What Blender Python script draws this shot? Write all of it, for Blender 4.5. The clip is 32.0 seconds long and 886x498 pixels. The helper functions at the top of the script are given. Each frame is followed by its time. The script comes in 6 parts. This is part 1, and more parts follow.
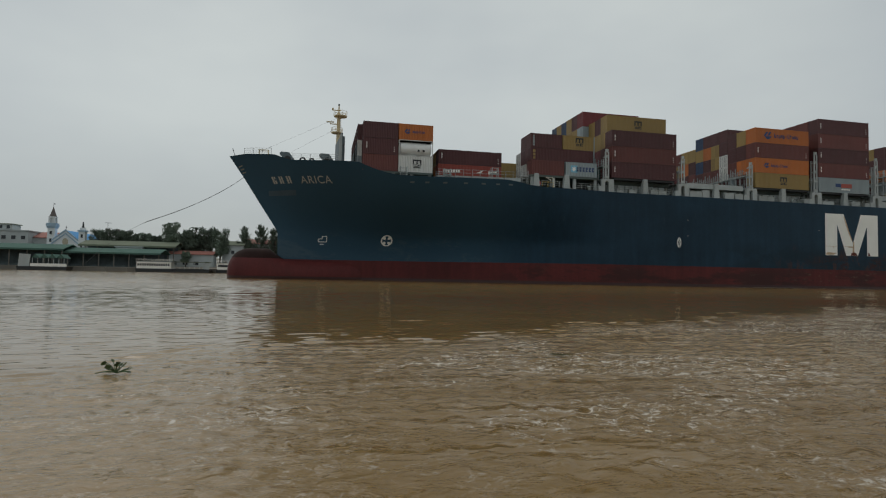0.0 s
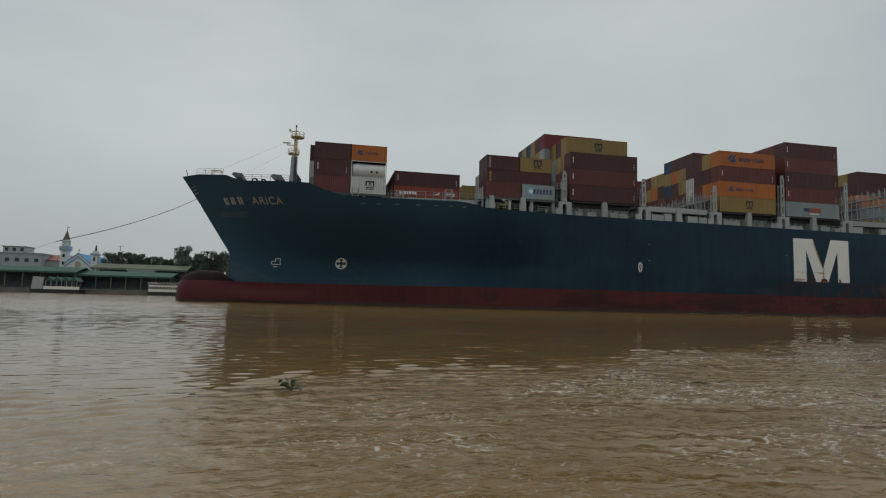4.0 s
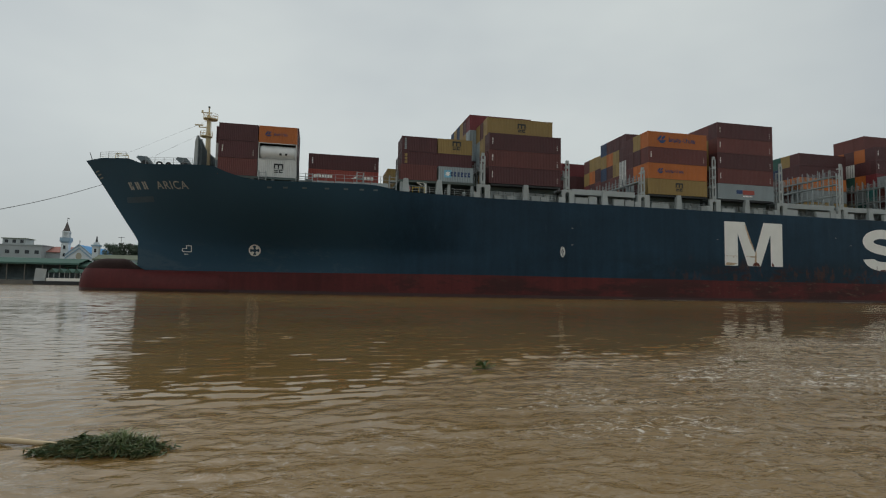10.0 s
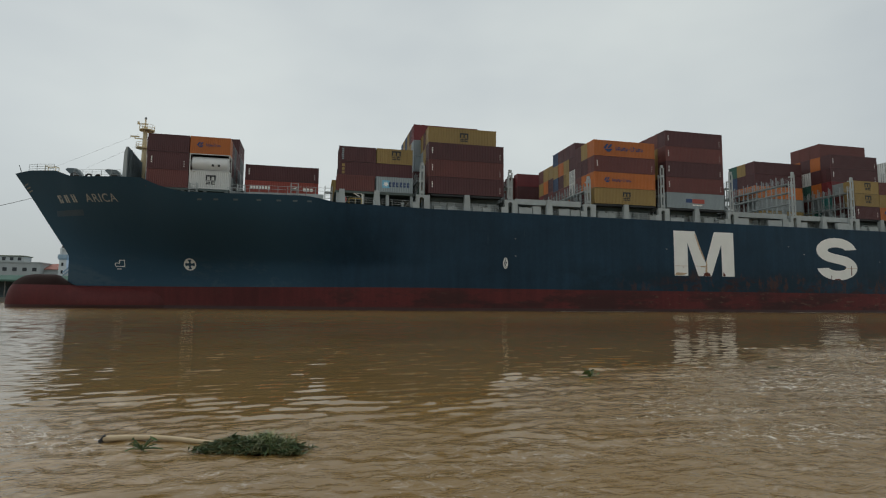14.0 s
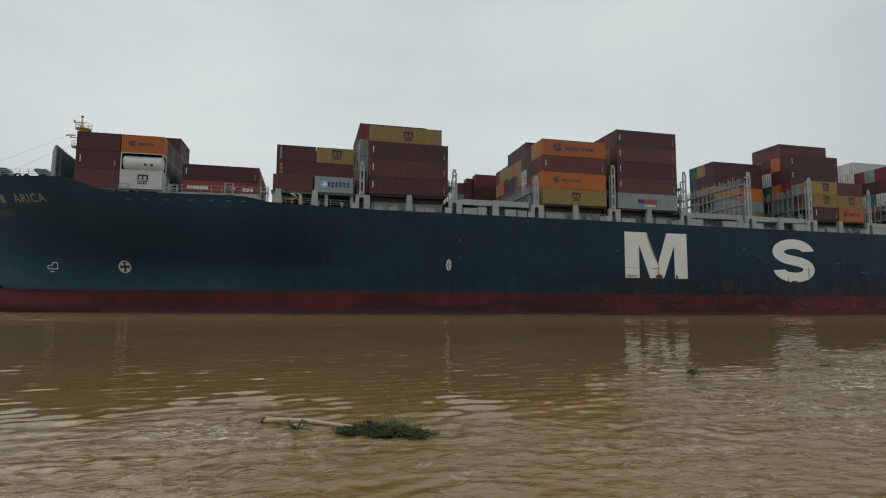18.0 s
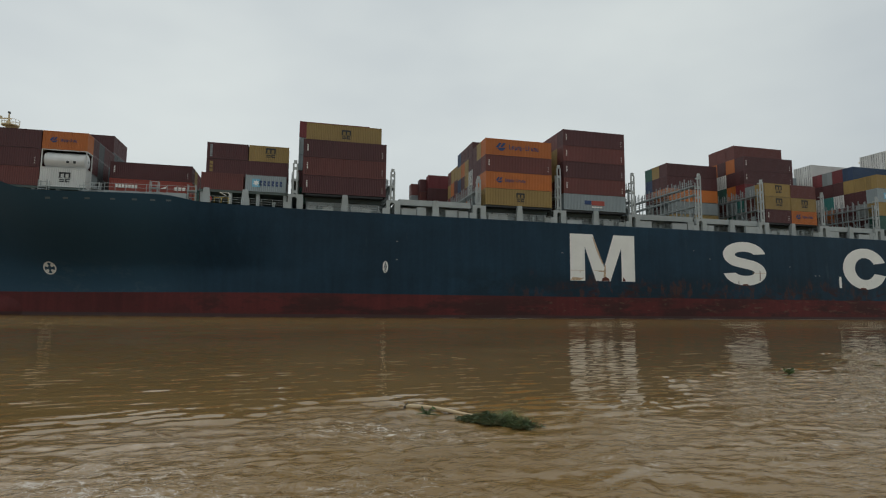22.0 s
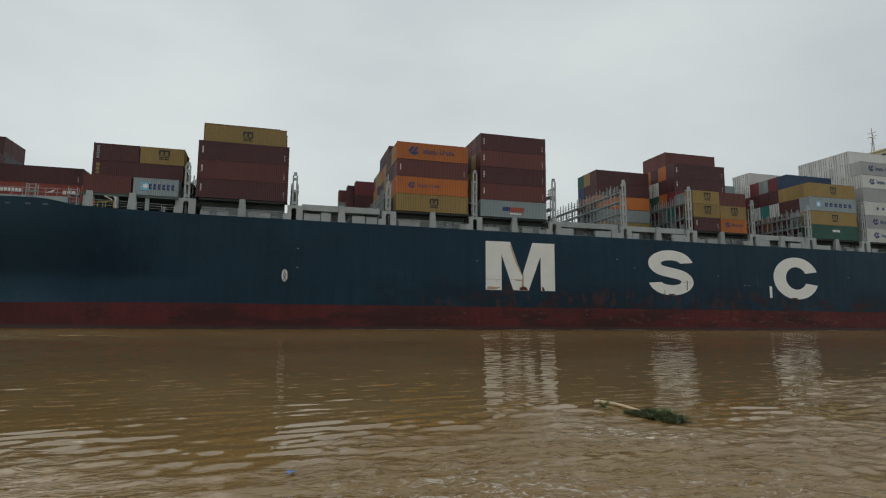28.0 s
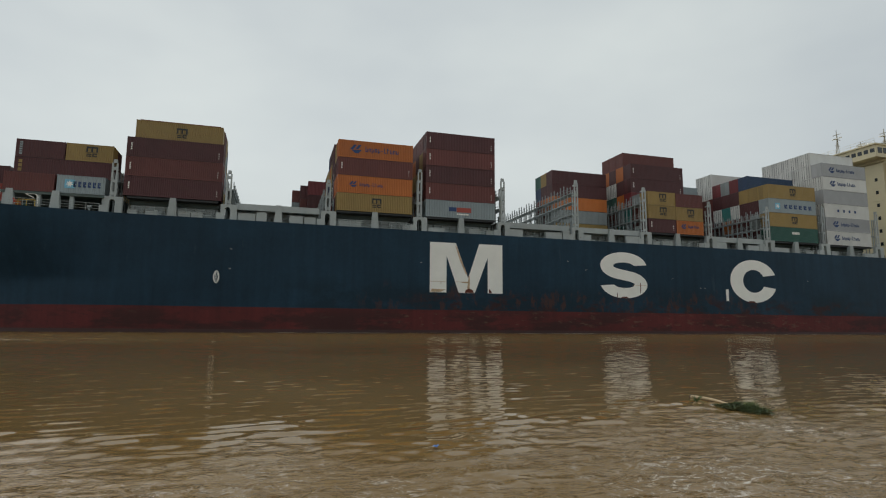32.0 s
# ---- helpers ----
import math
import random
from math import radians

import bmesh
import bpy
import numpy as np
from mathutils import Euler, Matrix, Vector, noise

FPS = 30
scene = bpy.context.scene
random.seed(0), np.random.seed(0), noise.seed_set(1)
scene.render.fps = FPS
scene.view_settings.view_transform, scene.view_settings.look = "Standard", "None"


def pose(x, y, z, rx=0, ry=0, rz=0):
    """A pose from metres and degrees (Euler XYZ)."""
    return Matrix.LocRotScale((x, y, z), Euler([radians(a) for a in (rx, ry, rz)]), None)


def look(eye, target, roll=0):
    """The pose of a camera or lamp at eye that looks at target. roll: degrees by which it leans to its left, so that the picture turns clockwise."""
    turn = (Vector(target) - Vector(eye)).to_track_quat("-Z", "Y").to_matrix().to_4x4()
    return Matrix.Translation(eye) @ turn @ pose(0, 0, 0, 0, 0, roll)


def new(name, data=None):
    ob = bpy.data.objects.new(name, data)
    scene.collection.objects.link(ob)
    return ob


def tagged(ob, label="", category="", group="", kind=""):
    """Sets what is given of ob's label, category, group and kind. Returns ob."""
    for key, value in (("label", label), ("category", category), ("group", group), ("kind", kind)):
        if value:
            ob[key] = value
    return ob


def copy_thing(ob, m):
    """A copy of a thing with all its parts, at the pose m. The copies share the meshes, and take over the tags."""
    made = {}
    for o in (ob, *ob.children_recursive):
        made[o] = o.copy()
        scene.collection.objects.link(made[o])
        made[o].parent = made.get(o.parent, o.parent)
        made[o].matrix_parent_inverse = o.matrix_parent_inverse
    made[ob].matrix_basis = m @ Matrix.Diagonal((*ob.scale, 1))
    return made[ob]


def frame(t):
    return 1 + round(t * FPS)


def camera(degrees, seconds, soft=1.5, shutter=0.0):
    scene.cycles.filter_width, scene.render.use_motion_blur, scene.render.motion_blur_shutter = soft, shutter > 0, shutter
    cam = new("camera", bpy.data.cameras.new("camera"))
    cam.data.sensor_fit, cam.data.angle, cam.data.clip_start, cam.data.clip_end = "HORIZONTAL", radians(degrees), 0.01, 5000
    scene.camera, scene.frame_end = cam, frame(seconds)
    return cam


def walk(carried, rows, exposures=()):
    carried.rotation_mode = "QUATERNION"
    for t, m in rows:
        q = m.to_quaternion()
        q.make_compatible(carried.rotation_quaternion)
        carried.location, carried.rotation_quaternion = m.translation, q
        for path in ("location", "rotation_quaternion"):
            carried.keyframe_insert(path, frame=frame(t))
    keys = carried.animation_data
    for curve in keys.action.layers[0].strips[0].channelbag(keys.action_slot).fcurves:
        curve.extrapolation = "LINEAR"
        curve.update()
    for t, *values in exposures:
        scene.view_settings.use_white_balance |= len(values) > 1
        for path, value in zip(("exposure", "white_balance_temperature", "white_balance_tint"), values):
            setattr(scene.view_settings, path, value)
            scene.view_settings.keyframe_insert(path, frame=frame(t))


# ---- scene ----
SHIP_SPEED = 3.05            # metres a second, bow first, along -x
EYE = 1.44                   # the eye's height over the water
cam = camera(76.24, 32.0, soft=1.15)


def ship_at(t):
    """Where the ship's own space lies at t seconds."""
    return pose(-SHIP_SPEED * t, 0, 0)


# the eye as seen from the ship: seconds, x, y, turn
PATH = [
    (0.0, 2.72, 1.63, 92.54, -1.07, -12.37),
    (0.5, 3.90, 1.78, 93.01, -1.05, -12.75),
    (1.0, 5.06, 1.91, 94.54, -1.10, -12.60),
    (1.5, 6.18, 2.00, 95.64, -1.56, -12.27),
    (2.0, 7.30, 2.06, 96.41, -1.60, -11.80),
    (2.5, 8.41, 2.10, 96.26, -1.78, -11.24),
    (3.0, 9.56, 2.14, 95.70, -2.03, -10.93),
    (3.5, 10.73, 2.20, 95.38, -1.66, -11.52),
    (5.5, 15.46, 2.37, 94.19, -1.34, -12.30),
    (6.0, 16.62, 2.43, 94.10, -1.27, -12.35),
    (6.5, 17.79, 2.50, 94.34, -1.13, -12.35),
    (7.0, 18.93, 2.57, 94.29, -1.11, -12.56),
    (7.5, 20.07, 2.62, 94.42, -1.00, -12.43),
    (8.0, 21.19, 2.69, 94.31, -1.09, -12.35),
    (8.5, 22.32, 2.76, 94.23, -0.96, -12.31),
    (9.0, 23.46, 2.84, 93.78, -0.90, -12.20),
    (9.5, 24.60, 2.92, 93.94, -1.07, -12.59),
    (10.0, 25.76, 2.99, 93.96, -1.01, -12.58),
    (10.5, 26.92, 3.06, 94.24, -0.99, -12.44),
    (11.0, 28.09, 3.10, 94.51, -1.02, -12.53),
    (11.5, 29.27, 3.14, 94.60, -1.19, -12.51),
    (12.0, 30.48, 3.19, 94.44, -1.05, -12.57),
    (12.5, 31.69, 3.26, 94.57, -1.10, -12.85),
    (13.0, 32.89, 3.33, 94.81, -0.96, -13.13),
    (13.5, 34.07, 3.38, 95.19, -0.58, -13.29),
    (14.0, 35.23, 3.41, 95.36, -0.47, -13.10),
    (14.5, 36.40, 3.44, 95.41, -0.53, -12.99),
    (16.5, 41.10, 3.64, 95.46, -0.60, -13.41),
    (17.0, 42.23, 3.68, 95.41, -0.49, -13.61),
    (17.5, 43.34, 3.71, 95.49, -0.50, -13.54),
    (18.0, 44.45, 3.75, 95.70, -0.38, -13.48),
    (18.5, 45.58, 3.81, 95.78, -0.50, -13.46),
    (19.0, 46.72, 3.89, 95.96, -0.46, -13.49),
    (19.5, 47.88, 3.95, 96.45, -0.50, -13.69),
    (20.0, 49.05, 3.99, 96.35, -0.36, -13.96),
    (20.5, 50.21, 4.03, 96.30, -0.24, -14.11),
    (21.0, 51.36, 4.07, 96.19, -0.56, -14.20),
    (21.5, 52.49, 4.11, 96.00, -0.43, -14.43),
    (22.0, 53.61, 4.16, 96.07, -0.46, -14.30),
    (22.5, 54.73, 4.21, 96.16, -0.47, -14.33),
    (23.0, 55.86, 4.25, 96.22, -0.41, -14.57),
    (23.5, 56.98, 4.30, 96.34, -0.32, -14.75),
    (24.0, 58.10, 4.36, 96.43, -0.28, -14.92),
    (24.5, 59.19, 4.43, 96.60, -0.36, -15.03),
    (25.0, 60.26, 4.51, 96.64, -0.46, -15.01),
    (25.5, 61.32, 4.59, 96.49, -0.47, -15.22),
    (27.5, 65.69, 4.91, 97.03, -0.44, -15.67),
    (28.0, 66.80, 4.98, 97.21, -0.39, -15.70),
    (28.5, 67.88, 5.03, 97.19, -0.24, -15.71),
    (29.0, 68.95, 5.08, 97.40, -0.37, -15.84),
    (29.5, 70.03, 5.13, 97.43, -0.34, -15.99),
    (30.0, 71.11, 5.18, 97.52, -0.25, -15.96),
    (30.5, 72.18, 5.21, 97.48, -0.37, -16.08),
    (31.0, 73.25, 5.23, 97.37, -0.37, -16.12),
    (31.5, 74.33, 5.23, 97.33, -0.48, -16.14),
    (32.0, 75.40, 5.21, 97.58, -0.45, -16.33),
]
walk(cam, [(t, ship_at(t) @ pose(x, y, EYE, rx, ry, rz)) for t, x, y, rx, ry, rz in PATH], exposures=[(0.0, -0.16), (1.0, -0.20), (2.0, -0.26), (3.5, -0.25), (6.0, -0.12), (8.0, -0.09), (13.0, 0.01), (20.0, 0.08), (32.0, 0.07)])

# ---------------------------------------------------------------- sky and light
SUN_UP, SUN_TURN = 50.0, -28.0
SUN_FROM = Vector((math.sin(radians(SUN_TURN)) * math.cos(radians(SUN_UP)), math.cos(radians(SUN_TURN)) * math.cos(radians(SUN_UP)), math.sin(radians(SUN_UP))))
world = bpy.data.worlds.new("overcast_sky")
scene.world = world
world.use_nodes = True
wn, wl = world.node_tree.nodes, world.node_tree.links
wn.clear()
w_out = wn.new("ShaderNodeOutputWorld")
w_bg = wn.new("ShaderNodeBackground")
w_sky = wn.new("ShaderNodeTexSky")
w_sky.sky_type, w_sky.sun_disc = "NISHITA", False
w_sky.sun_elevation, w_sky.sun_rotation = radians(SUN_UP), radians(SUN_TURN)
w_co = wn.new("ShaderNodeTexCoord")
w_map = wn.new("ShaderNodeMapping")
w_map.inputs["Scale"].default_value = (1.0, 1.0, 2.2)
w_noise = wn.new("ShaderNodeTexNoise")
w_noise.inputs["Scale"].default_value, w_noise.inputs["Detail"].default_value = 1.7, 4.0
w_noise.inputs["Roughness"].default_value = 0.5
w_ramp = wn.new("ShaderNodeValToRGB")
w_ramp.color_ramp.elements[0].position, w_ramp.color_ramp.elements[0].color = 0.30, (0.485, 0.530, 0.550, 1)
w_ramp.color_ramp.elements[1].position, w_ramp.color_ramp.elements[1].color = 0.72, (0.645, 0.69, 0.675, 1)
w_dim = wn.new("ShaderNodeVectorMath")
w_dim.operation = "SCALE"
w_dim.inputs["Scale"].default_value = 0.10
w_mix = wn.new("ShaderNodeMix")
w_mix.data_type = "RGBA"
w_mix.inputs["Factor"].default_value = 0.93
wl.new(w_co.outputs["Generated"], w_map.inputs["Vector"])
wl.new(w_map.outputs["Vector"], w_noise.inputs["Vector"])
wl.new(w_noise.outputs["Fac"], w_ramp.inputs["Fac"])
wl.new(w_sky.outputs["Color"], w_dim.inputs[0])
wl.new(w_dim.outputs["Vector"], w_mix.inputs["A"])
wl.new(w_ramp.outputs["Color"], w_mix.inputs["B"])
# the cloud is brightest round the veiled sun and duller away from it
w_dot = wn.new("ShaderNodeVectorMath")
w_dot.operation = "DOT_PRODUCT"
w_dot.inputs[1].default_value = SUN_FROM
w_fall = wn.new("ShaderNodeMapRange")
w_fall.interpolation_type = "SMOOTHSTEP"
w_fall.inputs["From Min"].default_value, w_fall.inputs["From Max"].default_value = -1.0, 0.75
w_fall.inputs["To Min"].default_value, w_fall.inputs["To Max"].default_value = 0.88, 1.0
w_tone = wn.new("ShaderNodeVectorMath")
w_tone.operation = "SCALE"
wl.new(w_co.outputs["Generated"], w_dot.inputs[0])
wl.new(w_dot.outputs["Value"], w_fall.inputs["Value"])
wl.new(w_mix.outputs["Result"], w_tone.inputs[0])
wl.new(w_fall.outputs["Result"], w_tone.inputs["Scale"])
w_sep = wn.new("ShaderNodeSeparateXYZ")
w_low = wn.new("ShaderNodeMapRange")
w_low.interpolation_type = "SMOOTHSTEP"
w_low.inputs["From Min"].default_value, w_low.inputs["From Max"].default_value = -0.02, 0.30
w_low.inputs["To Min"].default_value, w_low.inputs["To Max"].default_value = 0.80, 1.0
w_haze = wn.new("ShaderNodeVectorMath")
w_haze.operation = "SCALE"
wl.new(w_co.outputs["Generated"], w_sep.inputs[0])
wl.new(w_sep.outputs["Z"], w_low.inputs["Value"])
wl.new(w_tone.outputs["Vector"], w_haze.inputs[0])
wl.new(w_low.outputs["Result"], w_haze.inputs["Scale"])
wl.new(w_haze.outputs["Vector"], w_bg.inputs["Color"])
w_bg.inputs["Strength"].default_value = 1.0
wl.new(w_bg.outputs["Background"], w_out.inputs["Surface"])

sun = new("sun", bpy.data.lights.new("sun", "SUN"))
sun.data.energy, sun.data.angle, sun.data.color = 0.7, radians(40), (1.0, 0.96, 0.90)
sun.matrix_world = look(SUN_FROM * 300, (0, 0, 0))

# ---------------------------------------------------------------- materials
MATS = {}


def mat(name, colour, rough=0.6, metal=0.0, scale=3.0, vary=0.12, bump=0.0, fine=40.0, stain=None, amount=0.0, stretch=(1, 1, 1), random_value=0.0, spec=0.5):
    """A painted, plastered or natural surface with wear at two scales."""
    if name in MATS:
        return MATS[name]
    m = MATS[name] = bpy.data.materials.new(name)
    m.use_nodes = True
    n, l = m.node_tree.nodes, m.node_tree.links
    b = n["Principled BSDF"]
    b.inputs["Roughness"].default_value, b.inputs["Metallic"].default_value = rough, metal
    b.inputs["Specular IOR Level"].default_value = spec
    co = n.new("ShaderNodeTexCoord")
    info = n.new("ShaderNodeObjectInfo")
    shift = n.new("ShaderNodeMath")
    shift.operation = "MULTIPLY"
    shift.inputs[1].default_value = 57.0
    l.new(info.outputs["Random"], shift.inputs[0])
    mp = n.new("ShaderNodeMapping")
    mp.inputs["Scale"].default_value = stretch
    l.new(co.outputs["Object"], mp.inputs["Vector"])
    l.new(shift.outputs[0], mp.inputs["Location"])
    big = n.new("ShaderNodeTexNoise")
    big.inputs["Scale"].default_value, big.inputs["Detail"].default_value = scale, 5.0
    small = n.new("ShaderNodeTexNoise")
    small.inputs["Scale"].default_value, small.inputs["Detail"].default_value = fine, 3.0
    for t in (big, small):
        l.new(mp.outputs["Vector"], t.inputs["Vector"])
    add = n.new("ShaderNodeMath")
    add.operation = "MULTIPLY_ADD"
    add.inputs[1].default_value = 0.35
    l.new(small.outputs["Fac"], add.inputs[0])
    l.new(big.outputs["Fac"], add.inputs[2])
    rng = n.new("ShaderNodeMapRange")
    rng.inputs["From Min"].default_value, rng.inputs["From Max"].default_value = 0.35, 1.0
    rng.inputs["To Min"].default_value, rng.inputs["To Max"].default_value = 1 - vary, 1 + vary
    l.new(add.outputs[0], rng.inputs["Value"])
    last = rng.outputs["Result"]
    if random_value:
        rv = n.new("ShaderNodeMapRange")
        rv.inputs["To Min"].default_value, rv.inputs["To Max"].default_value = 1 - random_value, 1 + random_value
        l.new(info.outputs["Random"], rv.inputs["Value"])
        mul = n.new("ShaderNodeMath")
        mul.operation = "MULTIPLY"
        l.new(last, mul.inputs[0])
        l.new(rv.outputs["Result"], mul.inputs[1])
        last = mul.outputs[0]
    sc = n.new("ShaderNodeVectorMath")
    sc.operation = "SCALE"
    sc.inputs[0].default_value = colour
    l.new(last, sc.inputs["Scale"])
    out = sc.outputs["Vector"]
    if stain:
        st = n.new("ShaderNodeTexNoise")
        st.inputs["Scale"].default_value, st.inputs["Detail"].default_value, st.inputs["Roughness"].default_value = scale * 1.7, 8.0, 0.7
        l.new(mp.outputs["Vector"], st.inputs["Vector"])
        th = n.new("ShaderNodeMapRange")
        th.inputs["From Min"].default_value, th.inputs["From Max"].default_value = 0.72 - 0.3 * amount, 0.80 - 0.25 * amount
        l.new(st.outputs["Fac"], th.inputs["Value"])
        mx = n.new("ShaderNodeMix")
        mx.data_type = "RGBA"
        l.new(th.outputs["Result"], mx.inputs["Factor"])
        l.new(out, mx.inputs["A"])
        mx.inputs["B"].default_value = (*stain, 1)
        out = mx.outputs["Result"]
    l.new(out, b.inputs["Base Color"])
    if bump:
        bp = n.new("ShaderNodeBump")
        bp.inputs["Strength"].default_value, bp.inputs["Distance"].default_value = bump, 0.05
        l.new(add.outputs[0], bp.inputs["Height"])
        l.new(bp.outputs["Normal"], b.inputs["Normal"])
    return m




def plating(name, colour, rough, spec, marks):
    """Painted hull plates: broad fading, upright dirt runs, plate seams, and stains and lightening that keep to a
    stretch of the side.
    marks: (colour, x from, x to, z from, z to, noise scale, stretch, threshold, strength)."""
    m = MATS[name] = bpy.data.materials.new(name)
    m.use_nodes = True
    n, l = m.node_tree.nodes, m.node_tree.links
    b = n["Principled BSDF"]
    b.inputs["Roughness"].default_value, b.inputs["Specular IOR Level"].default_value = rough, spec
    co = n.new("ShaderNodeTexCoord")
    sep = n.new("ShaderNodeSeparateXYZ")
    l.new(co.outputs["Object"], sep.inputs[0])

    def cloud(scale, stretch, detail=6, roughness=0.62):
        mp = n.new("ShaderNodeMapping")
        mp.inputs["Scale"].default_value = stretch
        l.new(co.outputs["Object"], mp.inputs["Vector"])
        t = n.new("ShaderNodeTexNoise")
        t.inputs["Scale"].default_value, t.inputs["Detail"].default_value, t.inputs["Roughness"].default_value = scale, detail, roughness
        l.new(mp.outputs["Vector"], t.inputs["Vector"])
        return t.outputs["Fac"]

    def ramp(value, lo, hi, a=0.0, c=1.0, soft=False):
        r = n.new("ShaderNodeMapRange")
        r.interpolation_type = "SMOOTHSTEP" if soft else "LINEAR"
        for key, v in (("From Min", lo), ("From Max", hi), ("To Min", a), ("To Max", c)):
            r.inputs[key].default_value = v
        l.new(value, r.inputs["Value"])
        return r.outputs["Result"]

    def times(*values):
        out = values[0]
        for v in values[1:]:
            c = n.new("ShaderNodeMath")
            c.operation = "MULTIPLY"
            l.new(out, c.inputs[0])
            if isinstance(v, float):
                c.inputs[1].default_value = v
            else:
                l.new(v, c.inputs[1])
            out = c.outputs[0]
        return out

    tone = times(ramp(cloud(0.07, (1, 1, 1.4), 5), 0.3, 0.7, 0.78, 1.22), ramp(cloud(0.9, (1, 1, 0.06), 4), 0.3, 0.7, 0.86, 1.14), ramp(cloud(2.2, (1, 1, 1), 4), 0.3, 0.7, 0.93, 1.07))
    sc = n.new("ShaderNodeVectorMath")
    sc.operation = "SCALE"
    sc.inputs[0].default_value = colour
    l.new(tone, sc.inputs["Scale"])
    out = sc.outputs["Vector"]
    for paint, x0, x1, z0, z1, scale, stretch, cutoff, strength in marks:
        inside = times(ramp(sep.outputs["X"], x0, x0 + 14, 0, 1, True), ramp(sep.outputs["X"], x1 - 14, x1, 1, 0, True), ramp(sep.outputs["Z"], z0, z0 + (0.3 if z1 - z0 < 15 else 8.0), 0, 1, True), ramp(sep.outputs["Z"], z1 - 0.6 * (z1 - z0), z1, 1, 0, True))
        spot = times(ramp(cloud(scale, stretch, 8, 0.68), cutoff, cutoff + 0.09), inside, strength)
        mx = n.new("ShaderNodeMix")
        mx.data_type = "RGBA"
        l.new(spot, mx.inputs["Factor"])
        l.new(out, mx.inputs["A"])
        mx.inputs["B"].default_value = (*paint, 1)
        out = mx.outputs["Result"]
    l.new(out, b.inputs["Base Color"])
    bp = n.new("ShaderNodeBump")
    bp.inputs["Strength"].default_value, bp.inputs["Distance"].default_value = 0.12, 0.05
    l.new(cloud(0.35, (1, 1, 1), 3), bp.inputs["Height"])
    l.new(bp.outputs["Normal"], b.inputs["Normal"])
    return m


RUST = (0.16, 0.065, 0.03)
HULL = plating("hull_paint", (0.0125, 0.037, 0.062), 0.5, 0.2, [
    # this first mark lightens the flared bow: light painted in against its shade
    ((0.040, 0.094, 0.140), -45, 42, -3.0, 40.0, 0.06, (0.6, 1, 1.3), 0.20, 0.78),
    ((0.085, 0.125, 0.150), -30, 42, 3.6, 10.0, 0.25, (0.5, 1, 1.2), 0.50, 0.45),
    ((0.008, 0.022, 0.032), 70, 230, 3.4, 9.5, 0.13, (0.6, 1, 1.0), 0.46, 0.60),
    ((0.055, 0.085, 0.105), 30, 270, 8.0, 17.5, 1.1, (1, 1, 0.12), 0.62, 0.35),
    ((0.095, 0.036, 0.022), 82, 176, 3.4, 9.0, 0.75, (0.9, 1, 0.45), 0.54, 0.62),
    ((0.050, 0.016, 0.012), 90, 200, 3.4, 7.2, 0.42, (0.55, 1, 1.1), 0.50, 0.80)])
BOOT = plating("bottom_paint", (0.108, 0.019, 0.018), 0.6, 0.3, [
    ((0.035, 0.014, 0.013), 30, 230, -1, 6.0, 0.32, (0.35, 1, 1.3), 0.47, 0.75),
    ((0.150, 0.095, 0.065), 84, 190, 0.9, 4.9, 1.1, (0.45, 1, 1.5), 0.565, 0.65),
    ((0.020, 0.014, 0.013), 20, 230, 0.2, 4.6, 1.9, (0.4, 1, 1.4), 0.61, 0.8),
    ((0.085, 0.055, 0.040), -30, 100, 0.6, 5.0, 0.5, (0.5, 1, 1.5), 0.60, 0.35)])
WET = mat("wet_bottom_paint", (0.045, 0.013, 0.011), 0.35, 0, 0.3, 0.3, 0.2, 3)
ALGAE = mat("dark_bulb_paint", (0.030, 0.015, 0.013), 0.8, 0, 0.5, 0.35, 0.2, 4, spec=0.15)
WHITE = mat("white_paint", (0.90, 0.88, 0.82), 0.5, 0, 0.5, 0.06, 0, 6, (0.42, 0.30, 0.18), 0.10)
STEEL = mat("grey_white_steel", (0.375, 0.405, 0.40), 0.55, 0, 0.8, 0.14, 0, 8, (0.22, 0.15, 0.09), 0.22, random_value=0.10)
LATTICE = mat("lattice_paint", (0.27, 0.30, 0.30), 0.6, 0, 0.8, 0.2, 0, 8, (0.17, 0.11, 0.07), 0.3, random_value=0.2)
DECK = mat("deck_paint", (0.10, 0.13, 0.12), 0.7, 0, 0.5, 0.2, 0, 5, RUST, 0.2)
DARK = mat("dark_steel", (0.035, 0.038, 0.04), 0.6, 0.2, 1, 0.2)
CREAM = mat("cream_paint", (0.62, 0.55, 0.37), 0.5, 0, 0.3, 0.06, 0, 6, (0.35, 0.22, 0.1), 0.08)
YELLOWP = mat("yellow_paint", (0.62, 0.42, 0.05), 0.5)
MASTP = mat("mast_paint", (0.62, 0.50, 0.30), 0.5, 0, 0.8, 0.1, 0, 8, RUST, 0.2)
BLACK = mat("black_rubber", (0.02, 0.02, 0.02), 0.8)
GLASS = mat("dark_glass", (0.02, 0.025, 0.03), 0.08, 0, 1, 0.05)
ROPE = mat("rope_fibre", (0.06, 0.06, 0.055), 0.9)
REDP = mat("red_paint", (0.5, 0.06, 0.04), 0.5)
CYAN = mat("blue_emblem_paint", (0.20, 0.50, 0.68), 0.5)
NAVY = mat("navy_paint", (0.015, 0.05, 0.16), 0.5)
